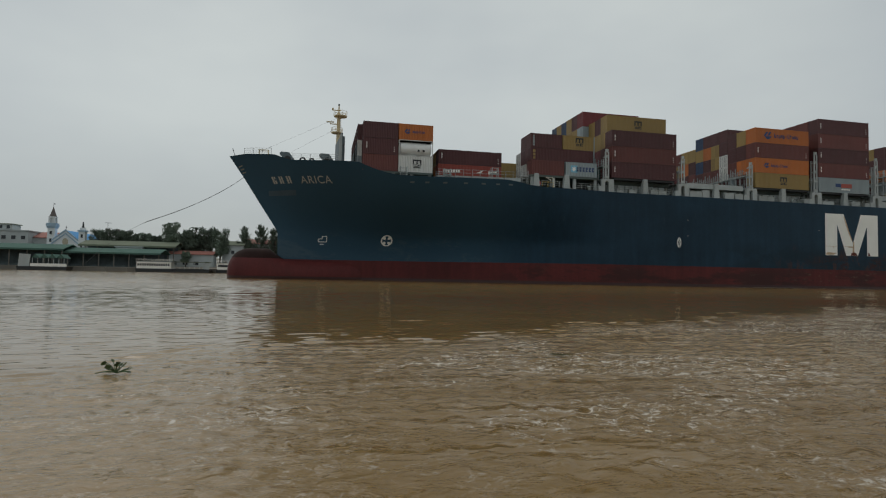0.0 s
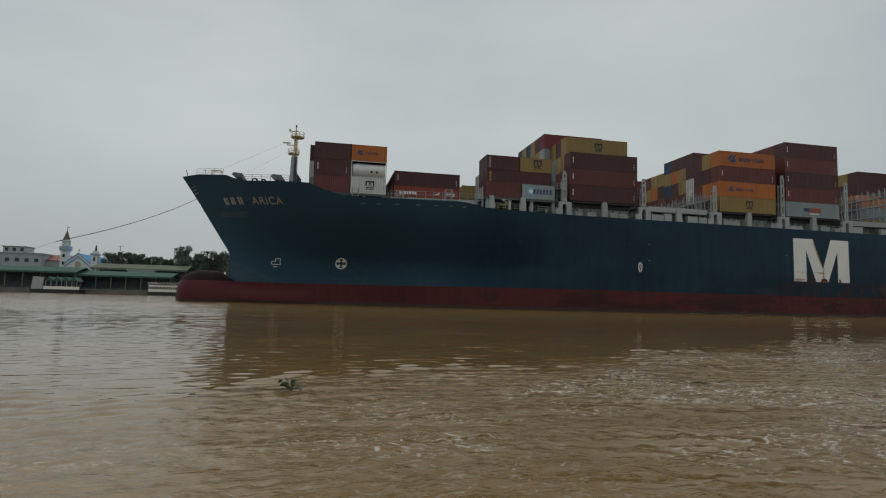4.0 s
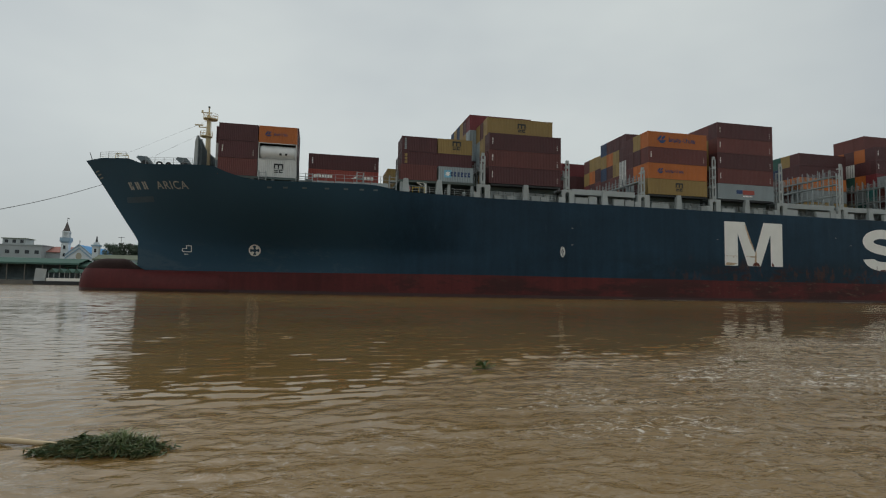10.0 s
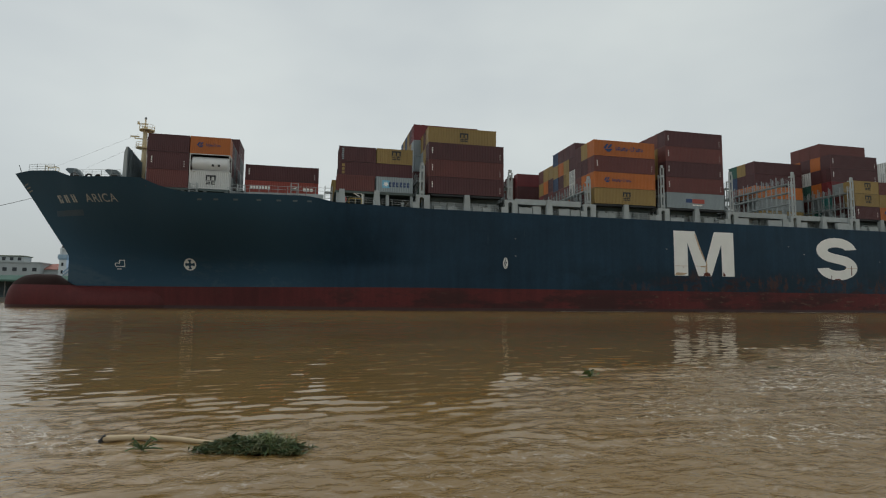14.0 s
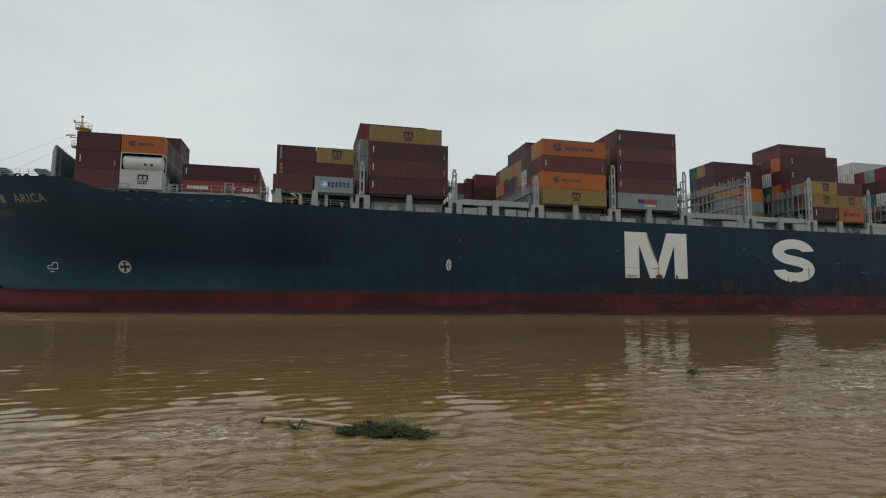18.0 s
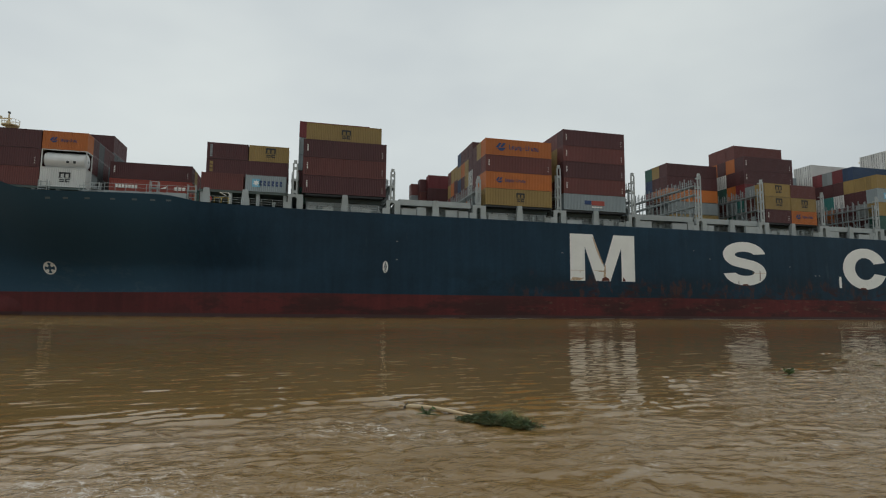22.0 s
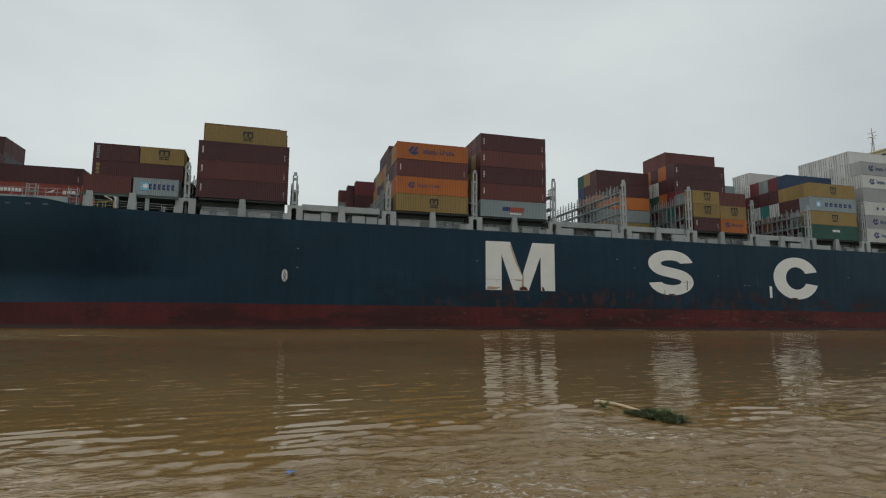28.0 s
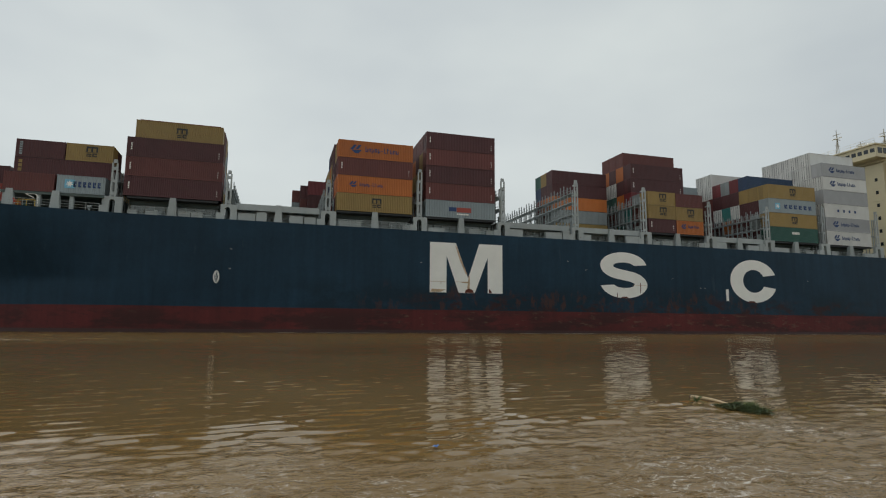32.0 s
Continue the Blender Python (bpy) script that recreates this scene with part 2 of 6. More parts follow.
CONT = {
    "maroon": (0.098, 0.026, 0.027), "brown": (0.165, 0.044, 0.036), "red": (0.19, 0.024, 0.028), "orange": (0.60, 0.175, 0.03),
    "yellow": (0.38, 0.255, 0.08), "white": (0.70, 0.70, 0.67), "grey": (0.34, 0.40, 0.42), "blue": (0.022, 0.06, 0.14),
    "green": (0.03, 0.13, 0.10), "teal": (0.05, 0.24, 0.22), "steel": (0.30, 0.33, 0.33), "coral": (0.42, 0.075, 0.05), "slate": (0.085, 0.095, 0.10), "pale": (0.50, 0.51, 0.52),
}
CONT_NAME = {"maroon": "dark maroon", "brown": "red-brown", "red": "bright red", "orange": "orange", "yellow": "mustard yellow", "white": "off-white",
             "grey": "pale blue-grey", "blue": "dark blue", "green": "dark green", "teal": "teal", "steel": "mid-grey", "coral": "faded coral red", "slate": "dark slate-grey", "pale": "pale grey"}
CONT_MAT = {k: mat("container_" + k, tuple(v * (0.92 if k == "white" else 0.80) for v in c), 0.5, 0, 0.5, 0.14, 0, 7, (0.09, 0.045, 0.03) if k != "white" else (0.42, 0.36, 0.28), 0.10, (1, 1, 0.5), random_value=0.13) for k, c in CONT.items()}


# ---------------------------------------------------------------- building helpers
def part(name, bm, material, parent, label=""):
    me = bpy.data.meshes.new(name)
    bm.to_mesh(me)
    bm.free()
    me.materials.append(material)
    ob = new(name, me)
    ob.parent = parent
    if label:
        tagged(ob, label)
    return ob


def shared(name, me, parent, label=""):
    ob = new(name, me)
    ob.parent = parent
    if label:
        tagged(ob, label)
    return ob


def mesh_of(name, bm, material):
    me = bpy.data.meshes.new(name)
    bm.to_mesh(me)
    bm.free()
    me.materials.append(material)
    return me


def box(bm, x0, x1, y0, y1, z0, z1):
    v = [bm.verts.new((x, y, z)) for z in (z0, z1) for y in (y0, y1) for x in (x0, x1)]
    for f in ((0, 2, 3, 1), (4, 5, 7, 6), (0, 1, 5, 4), (2, 6, 7, 3), (1, 3, 7, 5), (0, 4, 6, 2)):
        bm.faces.new([v[i] for i in f])
    return v


def boxes(*rows):
    bm = bmesh.new()
    for r in rows:
        box(bm, *r)
    return bm


def rod(bm, a, b, r, n=6, r2=None):
    a, b = Vector(a), Vector(b)
    q = (b - a).to_track_quat("Z", "Y")
    r2 = r if r2 is None else r2
    rings = []
    for p, rr in ((a, r), (b, r2)):
        rings.append([bm.verts.new(p + q @ Vector((rr * math.cos(2 * math.pi * i / n), rr * math.sin(2 * math.pi * i / n), 0))) for i in range(n)])
    for i in range(n):
        bm.faces.new((rings[0][i], rings[0][(i + 1) % n], rings[1][(i + 1) % n], rings[1][i]))
    bm.faces.new(rings[0][::-1])
    bm.faces.new(rings[1])
    return bm


def rods(r, *pairs, n=6):
    bm = bmesh.new()
    for a, b in pairs:
        rod(bm, a, b, r, n)
    return bm


def prism(bm, poly, y0, y1):
    """A plate with the outline poly in x and z, from y0 to y1."""
    lo = [bm.verts.new((x, y0, z)) for x, z in poly]
    hi = [bm.verts.new((x, y1, z)) for x, z in poly]
    bm.faces.new(lo)
    bm.faces.new(hi[::-1])
    n = len(poly)
    for i in range(n):
        bm.faces.new((lo[i], hi[i], hi[(i + 1) % n], lo[(i + 1) % n]))
    return bm


def grid_mesh(bm, rows):
    """A skin over equal rows of points."""
    vs = [[bm.verts.new(p) for p in r] for r in rows]
    for a, b in zip(vs, vs[1:]):
        for i in range(len(a) - 1):
            bm.faces.new((a[i], a[i + 1], b[i + 1], b[i]))
    return vs


def thing(name, m, label, category, group=""):
    ob = new(name)
    ob.matrix_world = m
    return tagged(ob, label, category, group)


ABOARD = []                  # the things that ride on the ship, with their places in its space


def aboard(ob, x, y, z, turn=0):
    ob.matrix_basis = pose(x, y, z, 0, 0, turn)
    ABOARD.append((ob, x, y, z, turn))
    return ob


# ---------------------------------------------------------------- water
def wash(x, y):
    """How far the water is stirred by the boat's own wash: 0 calm, 1 choppy."""
    edge = 11.4 + 0.5 * np.maximum(x, -2.5) + 0.06 * np.minimum(x + 2.5, 0) + 0.7 * np.sin(x * 0.7) + 0.45 * np.sin(x * 1.9 + 1)
    out = np.clip((edge - y) / 3.6 + 0.5, 0, 1)
    boil = np.clip((1.6 - x + 0.5 * np.sin(y * 1.3)) / 1.5, 0, 1) * np.clip((x + 6.5) / 1.5, 0, 1)
    return out * (1 - 0.25 * boil * np.clip((11.5 - y) / 2, 0, 1))


def wave_height(x, y, spacing):
    """Small wind ripples, mostly coming on from ahead, and chop from crossing wakes."""
    h = np.zeros_like(x)
    rng = np.random.RandomState(7)
    chop = wash(x, y)
    far = (0.62 + 0.38 * np.clip((y - 9) / 10, 0, 1)) * (1 + 3.4 * np.exp(-((chop - 0.42) / 0.22) ** 2)) * (1 - 0.35 * np.clip((y - 30) / 40, 0, 1))
    for i in range(190):
        calm = i % 2 == 0
        lam = 0.20 * (1.5 / 0.20) ** (i / 189) if calm else 0.10 * (0.95 / 0.10) ** (i / 189)
        k = 2 * math.pi / lam
        ang = rng.normal(1.82 if calm else 1.5, 0.34 if calm else 1.05)
        peak = math.exp(-(math.log(lam / (0.42 if calm else 0.29)) / 0.60) ** 2)
        slope = (0.0118 if calm else 0.0350) * peak
        fade = np.clip((lam / spacing - 2.1) / 1.4, 0, 1)
        part_h = slope / k * fade * np.sin(k * (math.cos(ang) * x + math.sin(ang) * y) + rng.uniform(0, 6.28))
        h += part_h * far * (1 - 0.7 * chop) if calm else part_h * chop
    # longer ripples in the open water towards the ship
    run = np.clip((y - 26) / 30, 0, 1)
    for i in range(44):
        lam = 0.8 * (3.2 / 0.8) ** (i / 43)
        k = 2 * math.pi / lam
        ang = rng.normal(1.75, 0.42)
        h += 0.0130 / k * np.clip((lam / spacing - 2.1) / 1.4, 0, 1) * run * np.sin(k * (math.cos(ang) * x + math.sin(ang) * y) + rng.uniform(0, 6.28))
    return h


def build_water():
    def lines(start, step, grow, end):
        out = [start]
        while out[-1] < end:
            out.append(out[-1] + step)
            step *= grow
        return out
    ys = [-900, -300, -100, -30, -10, -3, 0, 2.2] + lines(3.6, 0.034, 1.0042, 90) + [100, 115, 140, 180, 240, 330, 500, 900, 1800, 4000]
    right = lines(13.0, 0.066, 1.022, 420)
    xs = [-13 - x for x in right[::-1]] + list(np.arange(-25.934, 12.95, 0.066)) + right
    xs = [-4000, -1500] + xs + [900, 1800, 4000]
    xs, ys = np.array(sorted(xs)), np.array(ys)
    X, Y = np.meshgrid(xs, ys)
    sx, sy = np.gradient(xs), np.gradient(ys)
    S = np.maximum(0.4 * sx[None, :], sy[:, None])
    Z = wave_height(X, Y, S)
    n, m = X.shape
    me = bpy.data.meshes.new("river_water")
    idx = np.arange(n * m).reshape(n, m)
    quads = np.stack([idx[:-1, :-1], idx[:-1, 1:], idx[1:, 1:], idx[1:, :-1]], -1).reshape(-1, 4)
    me.vertices.add(n * m)
    me.vertices.foreach_set("co", np.stack([X, Y, Z], -1).ravel())
    me.loops.add(quads.size)
    me.loops.foreach_set("vertex_index", quads.ravel())
    me.polygons.add(len(quads))
    me.polygons.foreach_set("loop_start", np.arange(len(quads)) * 4)
    me.polygons.foreach_set("use_smooth", np.ones(len(quads), bool))
    me.update()
    me.attributes.new("chop", "FLOAT", "POINT").data.foreach_set("value", wash(X, Y).ravel())
    open_reach = np.clip((Y - 100) / 40, 0, 1) + 0.85 * np.clip((Y - 38) / 45, 0, 1) * (Y <= 115) + 0.45 * np.clip((-18 - X) / 12, 0, 1) * np.clip((Y - 18) / 30, 0, 1) * (Y <= 100)
    me.attributes.new("open_reach", "FLOAT", "POINT").data.foreach_set("value", open_reach.ravel())
    me.attributes.new("ruffle", "FLOAT", "POINT").data.foreach_set("value", (0.12 * np.clip((Y - 22) / 45, 0, 1)).ravel())
    ob = new("water", me)
    me.materials.append(water_material())
    return tagged(ob, "muddy brown river water with small wind ripples and foam", "water", kind="structure")


def water_material():
    m = bpy.data.materials.new("muddy_water")
    m.use_nodes = True
    n, l = m.node_tree.nodes, m.node_tree.links
    b = n["Principled BSDF"]
    b.inputs["Roughness"].default_value, b.inputs["IOR"].default_value = 0.06, 1.33
    co = n.new("ShaderNodeTexCoord")

    def noise_at(scale, detail, rough, stretch=(1, 1, 1), distort=0.0):
        mp = n.new("ShaderNodeMapping")
        mp.inputs["Scale"].default_value = stretch
        l.new(co.outputs["Object"], mp.inputs["Vector"])
        t = n.new("ShaderNodeTexNoise")
        t.inputs["Scale"].default_value, t.inputs["Detail"].default_value, t.inputs["Roughness"].default_value = scale, detail, rough
        t.inputs["Distortion"].default_value = distort
        l.new(mp.outputs["Vector"], t.inputs["Vector"])
        return t.outputs["Fac"]

    mud = n.new("ShaderNodeValToRGB")
    mud.color_ramp.elements[0].position, mud.color_ramp.elements[0].color = 0.3, (0.180, 0.106, 0.031, 1)
    mud.color_ramp.elements[1].position, mud.color_ramp.elements[1].color = 0.7, (0.236, 0.149, 0.055, 1)
    l.new(noise_at(0.22, 5, 0.6, (0.6, 1, 1), 0.6), mud.inputs["Fac"])
    def band(value, lo, hi):
        r = n.new("ShaderNodeMapRange")
        r.inputs["From Min"].default_value, r.inputs["From Max"].default_value = lo, hi
        l.new(value, r.inputs["Value"])
        return r.outputs["Result"]

    def calc(kind, p, q):
        c = n.new("ShaderNodeMath")
        c.operation, c.use_clamp = kind, kind != "SUBTRACT"
        for k, v in enumerate((p, q)):
            if isinstance(v, float):
                c.inputs[k].default_value = v
            else:
                l.new(v, c.inputs[k])
        return c.outputs[0]

    # foam where the wash has passed: thin crooked threads and torn flecks
    chop = n.new("ShaderNodeAttribute")
    chop.attribute_name = "chop"
    off = n.new("ShaderNodeMath")
    off.operation = "ABSOLUTE"
    l.new(calc("SUBTRACT", noise_at(1.5, 5, 0.62, (0.75, 1, 1), 1.6), 0.5), off.inputs[0])
    threads = calc("MULTIPLY", calc("MULTIPLY", band(off.outputs[0], 0.030, 0.0), band(noise_at(13.0, 5, 0.7), 0.46, 0.64)), 0.45)
    flecks = band(noise_at(6.5, 9, 0.82, (0.75, 1, 1), 1.2), 0.525, 0.62)
    patch = band(noise_at(0.30, 4, 0.55, (0.7, 1, 1), 1.2), 0.45, 0.58)
    lace = calc("ADD", calc("MULTIPLY", threads, band(noise_at(0.5, 2, 0.5), 0.44, 0.60)), calc("MULTIPLY", flecks, patch))
    both = n.new("ShaderNodeMath")
    both.operation = "MULTIPLY"
    l.new(lace, both.inputs[0])
    l.new(band(chop.outputs["Fac"], 0.62, 1.0), both.inputs[1])
    mix = n.new("ShaderNodeMix")
    mix.data_type = "RGBA"
    l.new(calc("MULTIPLY", both.outputs[0], 0.80), mix.inputs["Factor"])
    l.new(mud.outputs["Color"], mix.inputs["A"])
    mix.inputs["B"].default_value = (0.74, 0.71, 0.65, 1)
    l.new(mix.outputs["Result"], b.inputs["Base Color"])
    rr = n.new("ShaderNodeMapRange")
    rr.inputs["To Min"].default_value, rr.inputs["To Max"].default_value = 0.03, 0.6
    l.new(both.outputs[0], rr.inputs["Value"])
    ruffle = n.new("ShaderNodeAttribute")
    ruffle.attribute_name = "ruffle"
    l.new(calc("ADD", rr.outputs["Result"], ruffle.outputs["Fac"]), b.inputs["Roughness"])
    coarse = n.new("ShaderNodeBump")
    coarse.inputs["Strength"].default_value, coarse.inputs["Distance"].default_value = 0.16, 0.06
    l.new(noise_at(2.1, 2, 0.5, (0.45, 1.3, 1), 0.3), coarse.inputs["Height"])
    # fine ripples of the stirred water, with slick patches between them
    slick = band(noise_at(0.75, 3, 0.55, (0.45, 1.4, 1), 0.5), 0.36, 0.52)
    stir = calc("MULTIPLY", band(chop.outputs["Fac"], 0.35, 1.0), band(slick, -0.45, 1.0))
    medium = n.new("ShaderNodeBump")
    medium.inputs["Distance"].default_value = 0.06
    l.new(band(stir, -0.02, 1.1), medium.inputs["Strength"])
    l.new(noise_at(3.2, 3, 0.55, (0.8, 1.15, 1), 0.9), medium.inputs["Height"])
    boil = n.new("ShaderNodeBump")
    boil.inputs["Distance"].default_value = 0.16
    l.new(band(chop.outputs["Fac"], 0.3, 1.3), boil.inputs["Strength"])
    l.new(noise_at(0.85, 2, 0.45, (0.5, 1.3, 1), 1.4), boil.inputs["Height"])
    l.new(coarse.outputs["Normal"], boil.inputs["Normal"])
    # wind waves on the open reach beyond the ship
    reach = n.new("ShaderNodeAttribute")
    reach.attribute_name = "open_reach"
    wind = n.new("ShaderNodeBump")
    wind.inputs["Distance"].default_value = 0.16
    l.new(reach.outputs["Fac"], wind.inputs["Strength"])
    l.new(noise_at(1.3, 3, 0.55, (0.45, 1.2, 1), 0.4), wind.inputs["Height"])
    l.new(boil.outputs["Normal"], wind.inputs["Normal"])
    l.new(wind.outputs["Normal"], medium.inputs["Normal"])
    ripple = n.new("ShaderNodeBump")
    ripple.inputs["Distance"].default_value = 0.020
    l.new(band(stir, -0.01, 1.0), ripple.inputs["Strength"])
    l.new(noise_at(12.0, 4, 0.6, (0.6, 1.3, 1), 0.5), ripple.inputs["Height"])
    l.new(medium.outputs["Normal"], ripple.inputs["Normal"])
    l.new(ripple.outputs["Normal"], b.inputs["Normal"])
    return m


water = build_water()

# ---------------------------------------------------------------- the ship
CENTRE, HALF, RED_LINE = 111.0, 18.1, 3.7


def sheer(x):
    """The height of the hull's upper edge."""
    return float(np.interp(x, (-14, -10.8, -5.6, -4.2, -2.7, 6, 8.8, 10.7, 13.4, 15.7, 22, 34, 36.3, 38.6, 54, 100, 190, 270), (22.4, 22.6, 22.15, 21.55, 21.0, 20.6, 20.4, 19.5, 18.55, 18.1, 17.95, 17.87, 17.5, 16.95, 16.6, 16.4, 16.05, 16.0)))


def hull_point(u, r):
    """Half the breadth's outline: u runs aft from the stem (to 1: full breadth), r up from the red line to the edge."""
    xs = float(np.interp(r, (0, 0.10, 0.28, 1), (-5.0, -5.0, -5.1, -14.0)))
    f = 0.5 * r ** 1.4 + 0.5 * r ** 3 * (6 * r * r - 15 * r + 10)
    x = xs + u * ((1 - f) * 60 + f * 68)
    fine, full = math.sin(math.pi / 2 * u ** 2.1), 1 - (1 - u) ** 2.9
    return x, HALF * ((1 - f) * fine + f * full)


def deck_half(x):
    return HALF * (1 - (1 - min(1, (x + 14) / 68)) ** 2.9)


def hull_y(x, z):
    """The near side's y at x and height z, above the red line."""
    r = max(0.0, (z - RED_LINE) / (sheer(x) - RED_LINE))
    lo, hi = 0.0, 1.0
    for _ in range(40):
        mid = (lo + hi) / 2
        if hull_point(mid, r)[0] < x:
            lo = mid
        else:
            hi = mid
    return CENTRE - hull_point(lo, r)[1] if hull_point(1, r)[0] > x else CENTRE - HALF


def hull_rows(levels, side):
    us = [(i / 60) ** 1.5 for i in range(61)]
    rows = []
    for r in levels:
        pts = []
        for u in us:
            x, h = hull_point(u, r)
            pts.append((x, CENTRE + side * h, RED_LINE + r * (sheer(x) - RED_LINE)))
        x_end = pts[-1][0]
        for k in range(1, 33):
            x = x_end + (268 - x_end) * k / 32
            pts.append((x, CENTRE + side * HALF, RED_LINE + r * (sheer(x) - RED_LINE)))
        rows.append(pts)
    return rows


def build_ship():
    ship = thing("container_ship", pose(0, 0, 0), "blue-black container ship with red bottom paint and cream deckhouse", "ship")
    bm = bmesh.new()
    levels = [i / 22 for i in range(23)]
    for side in (-1, 1):
        grid_mesh(bm, hull_rows(levels, side))
    # transom
    bm.faces.new([bm.verts.new(p) for p in ((268, CENTRE - HALF, RED_LINE), (268, CENTRE + HALF, RED_LINE), (268, CENTRE + HALF, 16), (268, CENTRE - HALF, 16))])
    bmesh.ops.remove_doubles(bm, verts=bm.verts, dist=0.002)
    bmesh.ops.recalc_face_normals(bm, faces=bm.faces)
    for f in bm.faces:
        f.smooth = True
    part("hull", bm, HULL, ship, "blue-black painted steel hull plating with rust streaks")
    for name, material, levels_z, label in (("bottom", BOOT, (RED_LINE, 2.6, 1.6, 0.5), "scuffed dull red bottom paint above the water"), ("wet_band", WET, (0.5, 0.0, -1.2, -3.0), "dark wet band at the waterline")):
        bm = bmesh.new()
        for side in (-1, 1):
            top = hull_rows([0], side)[0]
            grid_mesh(bm, [[(x, y, z) for x, y, _ in top] for z in levels_z])
        bmesh.ops.remove_doubles(bm, verts=bm.verts, dist=0.002)
        bmesh.ops.recalc_face_normals(bm, faces=bm.faces)
        part(name, bm, material, ship, label)
    # bulbous bow, in three bands of paint
    for name, material, lo, hi, label in (("bulb_crown", ALGAE, 3.75, 9, "dark weathered crown of the bulb"), ("bulbous_bow", BOOT, 0.5, 3.75, "rounded red bulb at the waterline"), ("bulb_foot", WET, -9, 0.5, "dark wet foot of the bulb")):
        bm = bmesh.new()
        rows = []
        for i in range(33):
            k = i / 32
            x = -13.7 + 27 * k ** 1.7
            g = min(1.0, max(0.0, 1 - max(0.0, 1 - (x + 13.7) / 4.6) ** 2.6) ** 0.42)
            wide, high = 3.0 * g * (1 - 0.5 * max(0.0, (x + 6) / 19)), 4.95 * g
            if x > -6.5:
                high = 3.0 + 1.95 * max(0.0, 1 - (x + 6.5) / 2.6)
            rows.append([(x, CENTRE + wide * math.cos(a), 0.62 + high * math.sin(a)) for a in [2 * math.pi * j / 40 for j in range(41)]])
        grid_mesh(bm, rows)
        bmesh.ops.bisect_plane(bm, geom=bm.verts[:] + bm.edges[:] + bm.faces[:], plane_co=(0, 0, lo), plane_no=(0, 0, -1), clear_outer=True)
        bmesh.ops.bisect_plane(bm, geom=bm.verts[:] + bm.edges[:] + bm.faces[:], plane_co=(0, 0, hi), plane_no=(0, 0, 1), clear_outer=True)
        bmesh.ops.remove_doubles(bm, verts=bm.verts, dist=0.002)
        bmesh.ops.recalc_face_normals(bm, faces=bm.faces)
        for f in bm.faces:
            f.smooth = True
        part(name, bm, material, ship, label)
    # decks
    bm = bmesh.new()
    xs = [-13 + i for i in range(0, 51)]
    grid_mesh(bm, [[(x, CENTRE + s * max(0.05, CENTRE - hull_y(x, sheer(x) - 1.15) - 0.1), sheer(x) - 1.15) for x in xs] for s in (-1, 1)])
    part("forecastle_deck", bm, DECK, ship)
    bm = bmesh.new()
    xs = [38, 46, 54] + list(range(60, 269, 8)) + [267.5]
    grid_mesh(bm, [[(x, CENTRE + s * (deck_half(x) - 0.02), sheer(x) - 0.02) for x in xs] for s in (-1, 1)])
    part("main_deck", bm, DECK, ship)
    return ship


ship = build_ship()
aboard(ship, 0, 0, 0)

# ---------------------------------------------------------------- containers
ROW, NEAR = 2.52, 93.65      # pitch across the ship, near face of the outermost row
L40, L20, WIDE, STD, HIGH = 12.19, 6.06, 2.44, 2.59, 2.89
PROTO = {}


def corrugated(bm, along, y, z0, z1, deep, x0, x1, pitch=0.28):
    """A corrugated wall: along x at y, or along y at x = y."""
    n = max(2, int((x1 - x0) / pitch))
    pts = []
    for i in range(n):
        a = x0 + (x1 - x0) * i / n
        w = (x1 - x0) / n
        pts += [(a, 0), (a + 0.28 * w, 0), (a + 0.5 * w, deep), (a + 0.78 * w, deep)]
    pts.append((x1, 0))
    lo, hi = [], []
    for p, d in pts:
        c = (p, y + d) if along == "x" else (y + d, p)
        lo.append(bm.verts.new((*c, z0)))
        hi.append(bm.verts.new((*c, z1)))
    for i in range(len(pts) - 1):
        bm.faces.new((lo[i], lo[i + 1], hi[i + 1], hi[i]))
    return bm


